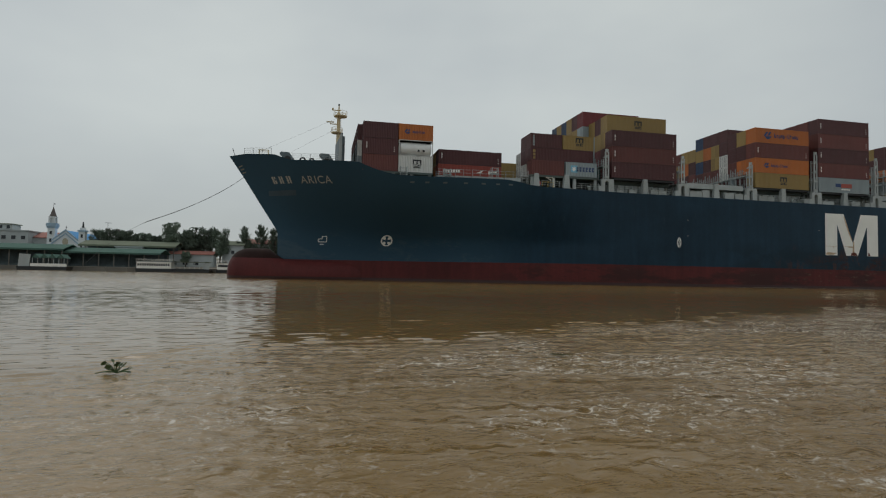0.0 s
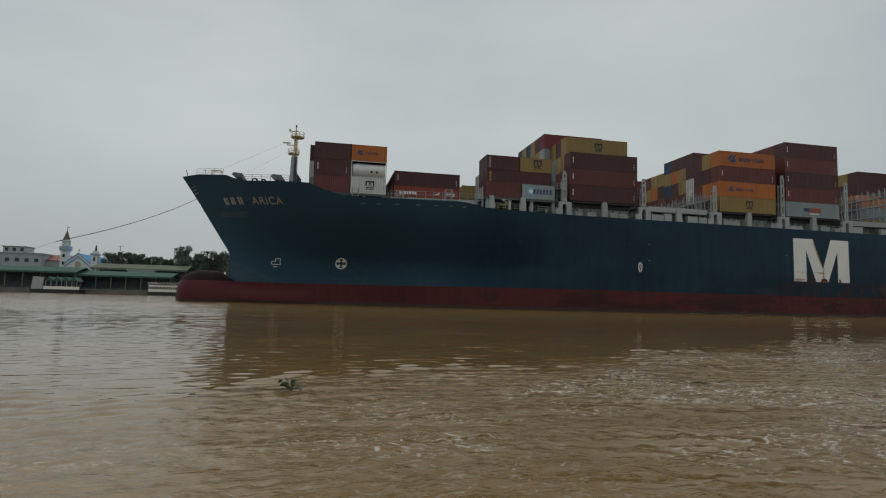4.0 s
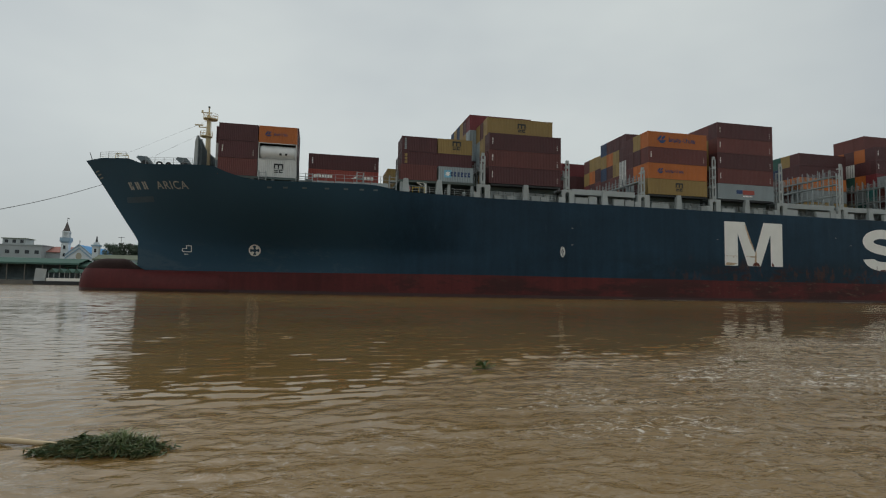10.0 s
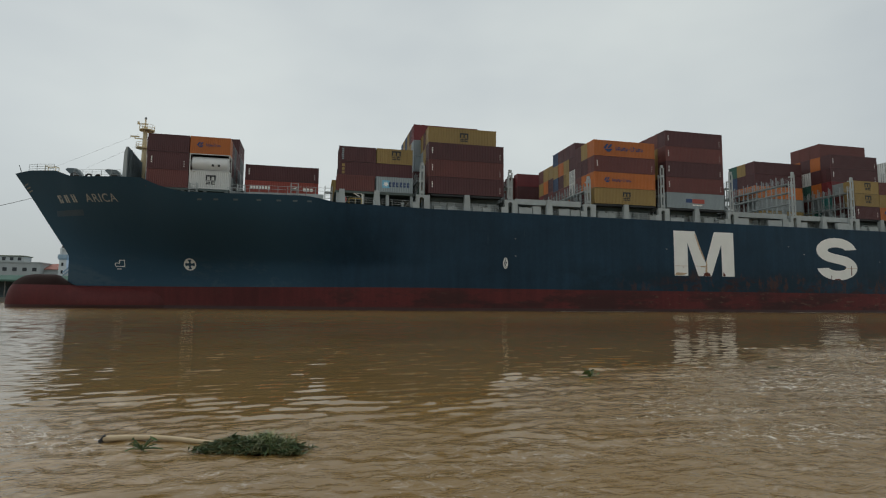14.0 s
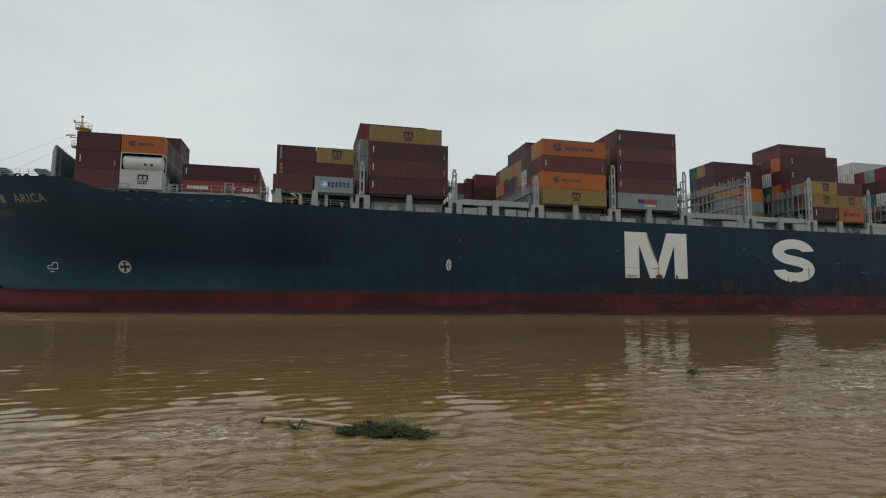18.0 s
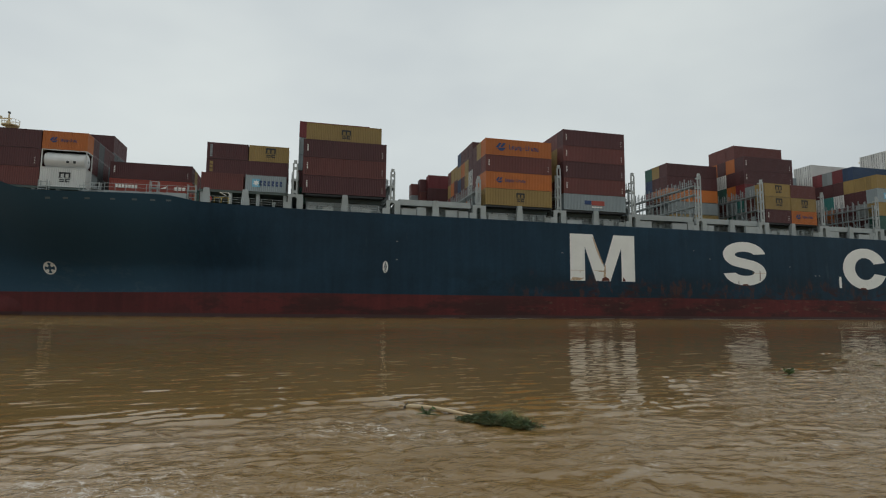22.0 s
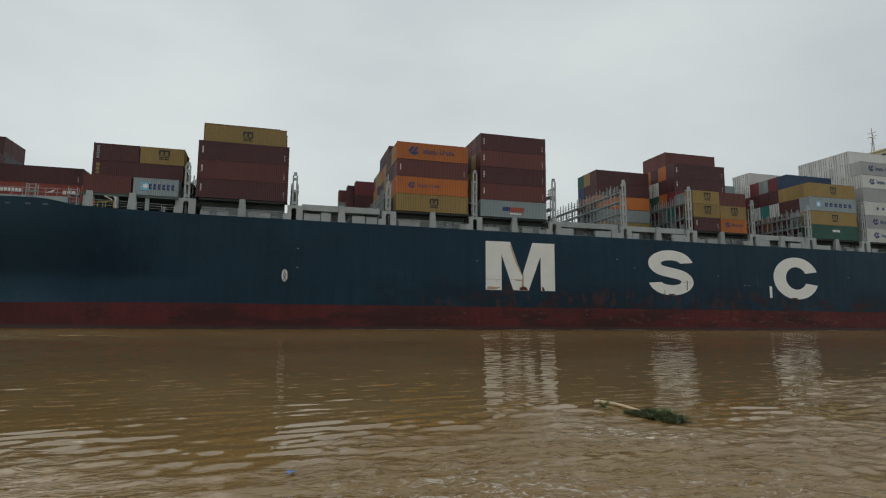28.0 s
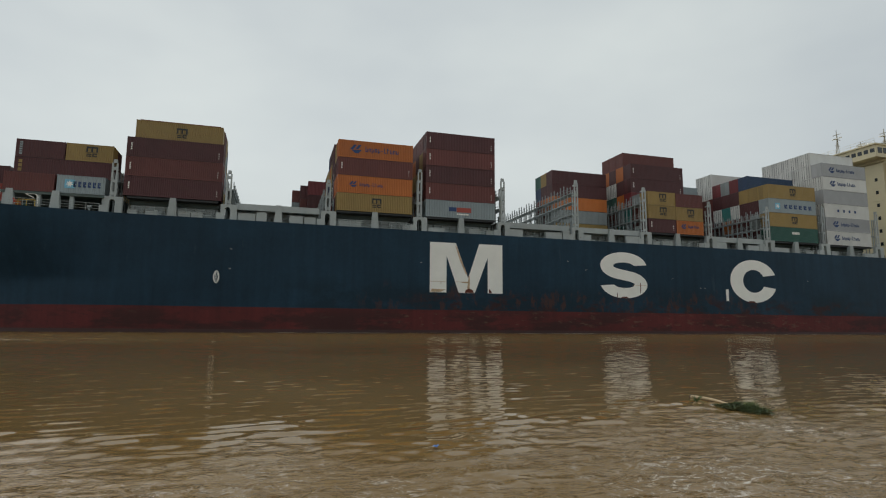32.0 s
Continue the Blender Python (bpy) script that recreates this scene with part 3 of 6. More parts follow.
def container_meshes(length, high, colour):
    m = CONT_MAT[colour]
    L, H, W, p = length, high, WIDE, 0.10
    frame_rows = []
    for x in (0, L - p):
        for y in (0, W - p):
            frame_rows.append((x, x + p, y, y + p, 0.1, H - 0.1))
    for x in (-0.012, L - 0.165):
        for y in (-0.012, W - 0.15):
            for z in (0, H - 0.118):
                frame_rows.append((x, x + 0.177, y, y + 0.162, z, z + 0.118))
    for y in (0.005, W - 0.085):
        for z, t in ((0.02, 0.15), (H - 0.11, 0.09)):
            frame_rows.append((p, L - p, y, y + 0.08, z, z + t))
    for x in (0.005, L - 0.085):
        for z, t in ((0.02, 0.15), (H - 0.13, 0.11)):
            frame_rows.append((x, x + 0.08, p, W - p, z, z + t))
    out = [("frame", mesh_of("frame", boxes(*frame_rows), m))]
    for y, d in ((0.015, 0.045), (W - 0.015, -0.045)):
        out.append(("side_panel", mesh_of("side_panel", corrugated(bmesh.new(), "x", y, 0.16, H - 0.1, d, p, L - p), m)))
    out.append(("end_wall", mesh_of("end_wall", corrugated(bmesh.new(), "y", L - 0.02, 0.16, H - 0.1, -0.045, p, W - p), m)))
    out.append(("roof", mesh_of("roof", boxes((0.05, L - 0.05, 0.05, W - 0.05, H - 0.05, H - 0.02)), m)))
    out.append(("floor", mesh_of("floor", boxes((0.1, L - 0.1, 0.06, W - 0.06, 0.06, 0.16)), DARK)))
    for k in (0, 1):
        y0, y1 = (p, W / 2 - 0.01) if k == 0 else (W / 2 + 0.01, W - p)
        bm = boxes((0.03, 0.08, y0, y1, 0.17, H - 0.13), *[(0.0, 0.03, y0, y1, z, z + 0.06) for z in (0.5, 1.1, 1.7, H - 0.4)])
        for f in (0.28, 0.72):
            yy = y0 + (y1 - y0) * f
            if colour == "white":
                out.append(("lock_rod", mesh_of("lock_rod", rod(bmesh.new(), (-0.03, yy, 0.12), (-0.03, yy, H - 0.08), 0.03, 5), DARK)))
            else:
                rod(bm, (-0.02, yy, 0.12), (-0.02, yy, H - 0.08), 0.022, 5)
        out.append(("door", mesh_of("door", bm, m)))
    return out


def container(x, row, z, colour, length=L40, high=HIGH, y=None):
    yy = NEAR + row * ROW if y is None else y
    key = (length, high, colour)
    if key not in PROTO:
        ob = thing("shipping_container", pose(0, 0, 0), CONT_NAME[colour] + " corrugated steel shipping container in a deck stack", "container", "containers stacked on deck")
        for name, me in container_meshes(*key):
            shared(name, me, ob)
        PROTO[key] = ob
    else:
        ob = copy_thing(PROTO[key], pose(0, 0, 0))
        for c in [c for c in ob.children if c.name.startswith("marking")]:
            bpy.data.objects.remove(c)
    return aboard(ob, x, yy, z)


MARKS = {}


def marking(ob, kind, material, *rows, label="painted bars of an unread marking"):
    """Flat painted shapes, 6 mm proud of the near side: rows of (x0, x1, z0, z1)."""
    key = (kind, material.name)
    if key not in MARKS:
        MARKS[key] = []
        for r in rows:
            bm = bmesh.new()
            if len(r) == 4:
                box(bm, r[0], r[1], -0.012, 0.012, r[2], r[3])
            else:
                prism(bm, list(zip(r[0::2], r[1::2])), -0.012, 0.012)
            bmesh.ops.recalc_face_normals(bm, faces=bm.faces)
            MARKS[key].append(mesh_of("marking", bm, material))
    return [shared("marking", me, ob, label) for me in MARKS[key]]


def word(x0, x1, z0, z1, n, gap=0.22):
    w = (x1 - x0) / n
    return [(x0 + i * w, x0 + (i + 1 - gap) * w, z0, z1) for i in range(n)]


def mark_blue_line(ob, L, s=1.0):
    """A slanted blue emblem of two wings, and a bar word beside it."""
    a, z, e = 0.15 * L, 1.45, 1.25 * s
    rows = [(a, z - 0.1, a + 0.5 * e, z + 0.55 * e, a + 0.85 * e, z + 0.55 * e, a + 0.4 * e, z - 0.1),
            (a + 0.62 * e, z, a + 1.05 * e, z + 0.55 * e, a + 1.4 * e, z + 0.55 * e, a + 1.0 * e, z),
            (a + 0.2 * e, z - 0.16, a + 1.45 * e, z - 0.06, a + 1.05 * e, z - 0.5 * e, a + 0.6 * e, z - 0.5 * e)]
    marking(ob, "wing%s%s" % (L, s), NAVY, *rows, label="blue winged emblem")
    x0, x1 = a + 1.9 * e, a + 1.9 * e + 5.3 * s * (L / L40 if L < 7 else 1) * (1.35 if L < 7 else 1)
    w = (x1 - x0) / 11
    low = (0, 6, 7)
    bars = []
    for i in range(11):
        if i != 5:
            a0, zt = x0 + i * w, z + (0.52 if i in low else 0.28) * s
            zb = z - 0.30 * s - (0.18 * s if i in (2, 4) else 0)
            bars += [(a0, a0 + 0.24 * w, zb, zt), (a0 + 0.24 * w, a0 + 0.70 * w, z + (0.16 if i % 2 else -0.30) * s, z + (0.28 if i % 2 else -0.18) * s)]
            if i not in (6, 7):
                bars.append((a0 + 0.52 * w, a0 + 0.74 * w, z - 0.30 * s, z + 0.16 * s))
    marking(ob, "wordh%s%s" % (L, s), NAVY, *bars, (x0 + 5.1 * w, x0 + 5.6 * w, z - 0.06, z + 0.06), label="dark blue bar of a line's name")


def mark_square(ob, L):
    """A small dark emblem over a short bar word."""
    c = L / 2 + 0.25
    marking(ob, "m%s" % L, DARK, (c - 0.75, c - 0.53, 1.45, 2.15), (c - 0.11, c + 0.11, 1.45, 2.15), (c + 0.53, c + 0.75, 1.45, 2.15), (c - 0.75, c + 0.75, 2.0, 2.25),
            (c - 0.85, c + 0.85, 1.36, 1.41), (c - 0.68, c - 0.05, 0.75, 0.9), (c - 0.68, c - 0.05, 1.02, 1.17), (c + 0.08, c + 0.68, 0.75, 0.9), (c + 0.08, c + 0.68, 1.1, 1.25), (c + 0.08, c + 0.24, 0.9, 1.1), label="dark square emblem with short bars below")


def mark_star(ob, L):
    s = L / 12.19
    c = 1.0 + 1.2 * s
    marking(ob, "starbox%s" % L, CYAN, (c - 0.62, c + 0.62, 0.72, 1.98), label="light blue square emblem")
    bm_rows = []
    for k in range(7):
        a = 2 * math.pi * k / 7 + math.pi / 2
        b = 0.22
        bm_rows.append((c + 0.5 * math.cos(a), 1.35 + 0.5 * math.sin(a), c + 0.25 * math.cos(a + b * 2), 1.35 + 0.25 * math.sin(a + b * 2), c, 1.35, c + 0.25 * math.cos(a - b * 2), 1.35 + 0.25 * math.sin(a - b * 2)))
    stars = marking(ob, "star%s" % L, WHITE, *bm_rows, label="white star on the emblem")
    for star in stars:
        star.location = (0, -0.006, 0)
    marking(ob, "starword%s" % L, NAVY, *word(0.30 * L + 0.25, L * 0.94, 0.95, 1.75, 6, 0.72), *word(0.33 * L + 0.25, L * 0.97, 0.95, 1.2, 6, 0.70), *word(0.335 * L + 0.25, L * 0.975, 1.35, 1.75, 6, 0.76), label="dark blue bars of a line's name")


def mark_id(ob, L, where=0.0):
    """Small white stencil bars near the ends."""
    marking(ob, "id%s%s" % (L, where), WHITE, *[(0.55, 0.72, 1.0 + 0.27 * i, 1.19 + 0.27 * i) for i in range(4)], *[(L - 0.72, L - 0.6, 0.55 + 0.36 * i, 0.68 + 0.36 * i) for i in range(3)], label="small white stencil bars")


def base_z(x):
    return 19.30 - 0.0075 * (x - 60)


random.seed(11)
MIX = ["maroon"] * 8 + ["brown"] * 5 + ["yellow"] * 3 + ["orange"] * 2 + ["steel", "red", "green", "blue", "grey", "white"]


def stack(x, row, colours, length=L40, high=HIGH, z=None, y=None):
    z = base_z(x) if z is None else z
    out = []
    for c in colours:
        out.append(container(x, row, z, c, length, high, y))
        z += high + 0.012
    return out


def rest(x, rows, tiers, length=L40, high=HIGH, ends=()):
    """Stacks behind, in mixed colours; ends: (row, tier) -> colour."""
    fixed = dict(ends)
    for r in rows:
        stack(x, r, [fixed.get((r, k), random.choice(MIX)) for k in range(tiers)], length, high)


BAY = {"a": 9.5, "b": 23.7, "c": 39.05, "d": 54.1, "e": 68.9, "f": 83.7, "g": 98.2, "i": 126.8, "j": 141.0, "k": 155.3, "l": 169.35, "m": 183.95}

# foremost bay: short boxes three high
AZ = 19.15
fore = stack(BAY["a"], 2, ["brown", "maroon", "maroon"], L20, 2.82, AZ)
mark_id(fore[1], L20)
aft = stack(BAY["a"] + 6.2, 2, ["white"], L20, 2.82, AZ)
mark_square(aft[0], L20)
top = container(BAY["a"] + 6.2, 2, AZ + 2 * 2.832, "orange", L20, 2.82)
mark_blue_line(top, L20, 0.62)
for r in range(3, 11):
    stack(BAY["a"] - 0.8, r, ["steel" if r % 3 else "grey", random.choice(["steel", "white", "grey"]), "maroon"], L20, 2.82, AZ)
    if r < 7:
        stack(BAY["a"] + 6.2, r, ["steel" if r == 3 else "slate", ("slate", "maroon")[r % 2], ("maroon", "slate", "maroon")[r % 3]], L20, 2.82, AZ)
    elif r < 10:
        stack(BAY["a"] + 6.0, r, ["slate", ("steel", "slate")[r % 2], "slate", "maroon"], L20, 2.96, AZ)


def tank_container(x, row, z):
    ob = thing("tank_container", pose(0, 0, 0), "white tank container with a silver barrel in an open frame", "container", "containers stacked on deck")
    L, H, W = L20, 2.82, WIDE
    bm = bmesh.new()
    for xx in (0, L - 0.14):
        for y in (0, W - 0.14):
            box(bm, xx, xx + 0.14, y, y + 0.14, 0, H)
        for zz in (0, H - 0.14):
            box(bm, xx, xx + 0.14, 0.14, W - 0.14, zz, zz + 0.14)
    for y in (0, W - 0.12):
        for zz in (0, H - 0.12):
            box(bm, 0.14, L - 0.14, y, y + 0.12, zz, zz + 0.12)
    part("frame", bm, CONT_MAT["white"], ob)
    bm = bmesh.new()
    prof = [(0.15, 0.2), (0.18, 0.75), (0.28, 1.08), (0.5, 1.2), (L - 0.5, 1.2), (L - 0.28, 1.08), (L - 0.18, 0.75), (L - 0.15, 0.2)]
    grid_mesh(bm, [[(px, W / 2 + pr * math.cos(2 * math.pi * j / 24), H / 2 + pr * math.sin(2 * math.pi * j / 24)) for j in range(25)] for px, pr in prof])
    for f in bm.faces:
        f.smooth = True
    part("tank", bm, mat("tank_skin", (0.74, 0.75, 0.74), 0.45, 0.05, 1, 0.08), ob, "silver insulated barrel")
    bm = boxes((L * 0.55, L * 0.55 + 0.35, W / 2 - 1.215, W / 2 - 1.17, H * 0.30, H * 0.30 + 0.35), (L * 0.70, L * 0.70 + 0.35, W / 2 - 1.215, W / 2 - 1.17, H * 0.30, H * 0.30 + 0.35))
    part("marking", bm, DARK, ob, "two dark hazard plates")
    return aboard(ob, x, NEAR + row * ROW, z)


tank_container(BAY["a"] + 6.2, 2, AZ + 2.832)

# second bay: two high, well inboard
s = stack(BAY["b"], 0, ["coral", "maroon"], L40, 2.70, 19.15, y=103.0)
marking(s[0], "south", WHITE, *word(0.9, 4.2, 1.2, 1.75, 7), *word(9.6, 11.4, 1.2, 1.75, 3), (7.3, 1.3, 8.6, 1.9, 8.2, 1.35), label="white bars of a line's name")
mark_id(s[1], L40)
for r in range(1, 7):
    stack(BAY["b"], 0, [random.choice(MIX), random.choice(MIX)], L40, 2.70, 19.15, y=103.0 + r * ROW)

# third bay
BZ = 19.25
s = stack(BAY["c"] - 0.35, 0.3, ["brown"], L20, STD, BZ)
t = stack(BAY["c"] + 6.0, 0.3, ["grey"], L20, STD, BZ)
mark_star(t[0], L20)
u = container(BAY["c"], 1, BZ + 2.6, "maroon", L40, STD)
marking(u, "cai", CONT_MAT["yellow"], *[(0.5, 0.95, 0.55 + 0.6 * i, 1.0 + 0.6 * i) for i in range(3)], label="yellow upright bars")
v = container(BAY["c"], 1, BZ + 5.2, "maroon", L20, STD)
marking(v, "side", CONT_MAT["grey"], *[(0.45, 0.8, 0.35 + 0.33 * i, 0.58 + 0.33 * i) for i in range(6)], label="pale upright bars")
w = container(BAY["c"] + 6.2, 1, BZ + 5.2, "yellow", L20, STD)
mark_square(w, L20)
for r in (2, 3):
    stack(BAY["c"], r, ["white", "maroon" if r == 2 else "white", "maroon"][: 3 if r == 2 else 2], L40, STD, BZ)
for r in (7, 8, 9):
    s = stack(BAY["c"] - 0.6, r, ["yellow", "yellow"], L40, STD, BZ)
    mark_square(s[0], L40), mark_square(s[1], L40)

# fourth bay: three, four and six high
s = stack(53.6, 0, ["maroon", "brown", "maroon"], 13.1)
for o in s:
    mark_id(o, 13.1)
s = stack(BAY["d"] - 0.1, 1, ["brown", "maroon", "yellow", "yellow"], L40, 3.03)
mark_square(s[3], L40)
rest(BAY["d"], (2, 3), 4, high=3.03, ends={(3, 3): "yellow", (3, 2): "grey", (3, 1): "grey", (2, 3): "maroon", (2, 2): "yellow", (2, 1): "red"}.items())
rest(BAY["d"] - 1.3, (4, 5, 6, 7, 8, 9), 5, high=2.94, ends={(4, 4): "red", (4, 3): "grey", (4, 2): "grey", (5, 4): "maroon", (5, 3): "yellow", (6, 4): "yellow", (6, 3): "yellow", (7, 4): "blue", (7, 3): "blue", (8, 4): "yellow", (8, 3): "maroon", (9, 4): "blue", (9, 3): "yellow"}.items())

# sixth bay
s = stack(BAY["f"], 0, ["yellow", "orange", "brown", "orange"])
mark_square(s[0], L40), mark_blue_line(s[1], L40, 0.72), mark_id(s[2], L40), mark_blue_line(s[3], L40, 1.05)
rest(BAY["f"], (3, 4, 5, 6), 5, high=2.6, ends={(3, 4): "maroon", (4, 4): "maroon", (5, 4): "maroon", (6, 4): "blue", (3, 3): "maroon", (4, 3): "yellow", (5, 3): "orange", (6, 3): "yellow", (3, 2): "white", (4, 2): "yellow", (3, 1): "white"}.items())
rest(BAY["f"], (1, 2), 4, ends={(1, 3): "yellow", (1, 2): "maroon", (1, 1): "orange", (2, 3): "maroon", (2, 2): "maroon", (3, 3): "maroon", (3, 2): "white", (3, 1): "white", (4, 3): "maroon", (4, 2): "orange", (5, 3): "brown", (5, 2): "yellow", (6, 3): "brown", (6, 2): "yellow", (6, 1): "maroon"}.items())
rest(BAY["f"], (7, 8, 9), 4, high=2.75, ends={(7, 3): "yellow", (7, 2): "maroon", (8, 3): "yellow", (8, 2): "orange", (9, 3): "brown", (9, 2): "yellow", (7, 1): "brown", (8, 1): "maroon", (9, 1): "red", (7, 0): "maroon", (8, 0): "maroon", (9, 0): "brown"}.items())
stack(80.6, 12, ["brown", "maroon", "maroon", "red"], L40, 2.95)
stack(79.1, 12.8, ["yellow", "steel", "brown", "maroon"], L40, 2.80)
stack(77.5, 13.6, ["maroon", "yellow", "steel", "brown"], L40, 2.62)

# seventh bay: five high
s = stack(BAY["g"], 0, ["grey", "brown", "maroon", "brown", "maroon"])
marking(s[0], "pno", NAVY, (4.0, 5.3, 1.1, 1.8), label="dark blue panel"), marking(s[0], "nedl", CONT_MAT["coral"], (5.35, 7.9, 1.0, 1.8), label="red panel"), marking(s[0], "bars", WHITE, *word(5.4, 7.5, 0.55, 0.8, 7), label="white bars")
for o in s[1:]:
    mark_id(o, L40)
rest(BAY["g"], (1, 2, 3), 5, ends={(1, 4): "brown", (2, 4): "brown", (3, 4): "brown", (1, 3): "yellow", (1, 2): "yellow"}.items())
rest(BAY["g"], (4, 5, 6, 7, 8), 3)

# tenth bay
s = stack(BAY["j"], 0, ["maroon", "yellow", "yellow"], L20, STD)
t = stack(BAY["j"] + 6.16, 0, ["orange", "yellow", "brown"], L20, STD)
for o in (s[1], s[2], t[1]):
    mark_square(o, L20)
mark_blue_line(t[0], L20, 0.7), mark_id(s[0], L20)
s = stack(BAY["j"], 2, ["steel", "teal", "red", "maroon", "maroon"])
mark_id(s[3], L40), mark_id(s[4], L40)
rest(BAY["j"], (1,), 3, high=STD, ends={(1, 2): "steel"}.items())
rest(BAY["j"], (3, 4, 5), 6, ends={(3, 5): "brown", (3, 4): "orange", (3, 3): "maroon", (3, 2): "orange", (4, 5): "brown", (4, 4): "maroon", (4, 3): "white", (4, 2): "green", (5, 5): "brown", (5, 4): "orange", (5, 3): "white", (5, 2): "green"}.items())
rest(BAY["j"], (6, 7, 8, 9, 10), 2)
rest(BAY["i"] - 0.3, (4, 5, 6), 5, high=2.62, ends={(4, 4): "maroon", (4, 3): "maroon", (4, 2): "orange", (5, 4): "yellow", (6, 4): "green", (5, 3): "maroon", (6, 3): "blue", (5, 2): "orange", (6, 2): "red"}.items())

# eleventh bay
rest(BAY["k"], (7, 8), 5, ends={(7, 4): "grey", (8, 4): "white"}.items())

# twelfth bay
s = stack(BAY["l"], 0, ["green", "yellow", "grey", "yellow"])
marking(s[0], "capital", WHITE, *word(5.4, 7.4, 1.5, 2.0, 6), label="white bars of a name"), mark_square(s[1], L40), mark_star(s[2], L40), mark_square(s[3], L40)
rest(BAY["l"], (1, 2), 4, ends={(1, 3): "yellow", (2, 3): "yellow", (1, 2): "maroon", (2, 2): "maroon", (1, 1): "steel"}.items())
container(BAY["l"], 2, base_z(BAY["l"]) + 4 * (HIGH + 0.012), "blue")
rest(BAY["l"], (3, 4, 5), 5, ends={(3, 4): "red", (4, 4): "steel", (5, 4): "red", (3, 3): "maroon", (4, 3): "maroon", (5, 3): "maroon", (3, 2): "white", (4, 2): "teal", (5, 2): "white"}.items())
rest(BAY["l"], (6, 7), 6, ends={(6, 5): "white", (7, 5): "white", (6, 4): "white", (7, 4): "white"}.items())

# last bay before the deckhouse: refrigerated boxes
s = stack(BAY["m"], 0, ["white", "pale", "white", "pale", "white", "pale"])
for k in (0, 1, 4, 5):
    mark_blue_line(s[k], L40, 0.95)
marking(s[2], "uasc", NAVY, *word(3.4, 9.6, 1.2, 1.75, 4, 0.7), label="four dark letters' bars, widely spaced")
rest(BAY["m"], (1, 2, 3, 4, 5), 7, ends={(r, k): "white" for r in (1, 2, 3, 4, 5) for k in range(7)}.items())

# ---------------------------------------------------------------- fittings of the deck
def lashing_bridge(x, high, full=True, reach=0.0):
    """A walkway frame across the ship between two bays."""
    ob = thing("lashing_bridge", pose(0, 0, 0), "weathered grey-white steel lashing bridge across the deck", "lashing bridge", "lashing bridges")
    z0, w = 0.0, 0.9
    y0, y1 = -0.1, 2 * (CENTRE - 93.1) - 0.2 - reach
    # towers at the near and far sides
    for ya in (y0, y1 - 0.9):
        bm = bmesh.new()
        for xa in (0.05, w - 0.29):
            box(bm, xa, xa + 0.24, ya, ya + 0.16, 2.2, high)
            box(bm, xa + 0.03, xa + 0.19, ya + 0.75, ya + 0.9, 2.2, high - 1.2)
        for z in np.arange(2.5, high, 1.85):
            box(bm, 0.29, w - 0.29, ya + 0.02, ya + 0.14, z, z + 0.42)
            box(bm, 0.1, 0.24, ya + 0.16, ya + 0.75, z, z + 0.2)
            box(bm, w - 0.24, w - 0.1, ya + 0.16, ya + 0.75, z, z + 0.2)
        box(bm, 0.2, w - 0.2, ya, ya + 0.3, high, high + 0.5)
        part("tower", bm, STEEL, ob)
        bm = bmesh.new()
        poly = [(-1.15, 0), (0.05, 0), (0.05, 1.65), (0.25, 1.9), (0.6, 1.9), (0.8, 1.65), (0.8, 0), (1.75, 0), (1.75, 2.3), (-0.55, 2.3), (-0.55, 1.0), (-1.15, 1.0)]
        prism(bm, poly, ya - 0.05, ya + 0.5)
        bmesh.ops.recalc_face_normals(bm, faces=bm.faces)
        part("portal", bm, STEEL, ob, "grey-white portal frame at the deck's edge")
    if full:
        tall = x in (111.2, 125.3, 139.4, 167.9, 182.2)
        levels = [2.3, 4.7, 6.9, 8.6] if x == 125.3 else [2.3, 4.7, 7.6] if x == 139.4 else [2.3, 4.7, 6.9] if tall else [2.3, 4.7]
        for z in levels:
            part("walkway", boxes((-0.15, w + 0.15, y0 + 0.95, y1 - 0.95, z, z + 0.16)), LATTICE, ob)
            for xx in (-0.1, w + 0.1):
                part("handrail", rods(0.03, *[((xx, y0 + 0.9, z + up), (xx, y1 - 0.9, z + up)) for up in (0.55, 1.05)], n=4), LATTICE, ob)
        up = levels[-1]
        y = y0 + 2.3
        k = 0
        while y < y1 - 1:
            part("post", boxes((-0.08, 0.08, y, y + 0.14, 0.4, up)), LATTICE, ob)
            if k % 2 == 0:
                part("post", boxes((w - 0.07, w + 0.07, y, y + 0.13, 0.4, up)), LATTICE, ob)
            part("peg", boxes((-0.07, 0.07, y, y + 0.13, up + 0.16, up + (1.9 if k % 3 else 1.45))), LATTICE, ob)
            part("peg", boxes((w - 0.06, w + 0.06, y + 0.5, y + 0.62, up + 0.16, up + (1.4 if k % 2 else 1.75))), LATTICE, ob)
            if k % 3 == 1:
                part("brace", rods(0.06, ((0.1, y, 2.5), (0.1, y + 1.9, 4.7)), n=5), LATTICE, ob)
            if tall and k % 3 == 0:
                part("panel", boxes((w - 0.05, w + 0.01, y + 0.2, y + 1.0, 2.6, 3.9)), STEEL, ob)
            if k % 4 == 2:
                part("tension_rod", rods(0.035, ((w + 0.1, y, 4.6), (w + 0.1, y + 2.4, 0.9)), ((-0.12, y + 2.4, 4.6), (-0.12, y, 0.9)), n=4), LATTICE, ob)
            y += 1.26
            k += 1
    return aboard(ob, x, 93.3, sheer(x) - 0.02)


for x, high in ((52.0, 7.2), (67.3, 7.0), (81.9, 6.8), (96.6, 9.8), (111.2, 9.5), (125.3, 10.4), (139.4, 10.2), (153.9, 8.6), (167.9, 8.6), (182.2, 9.6), (197.0, 9.5)):
    lashing_bridge(x, high, reach=7.0 if x == 81.9 else 0.0)


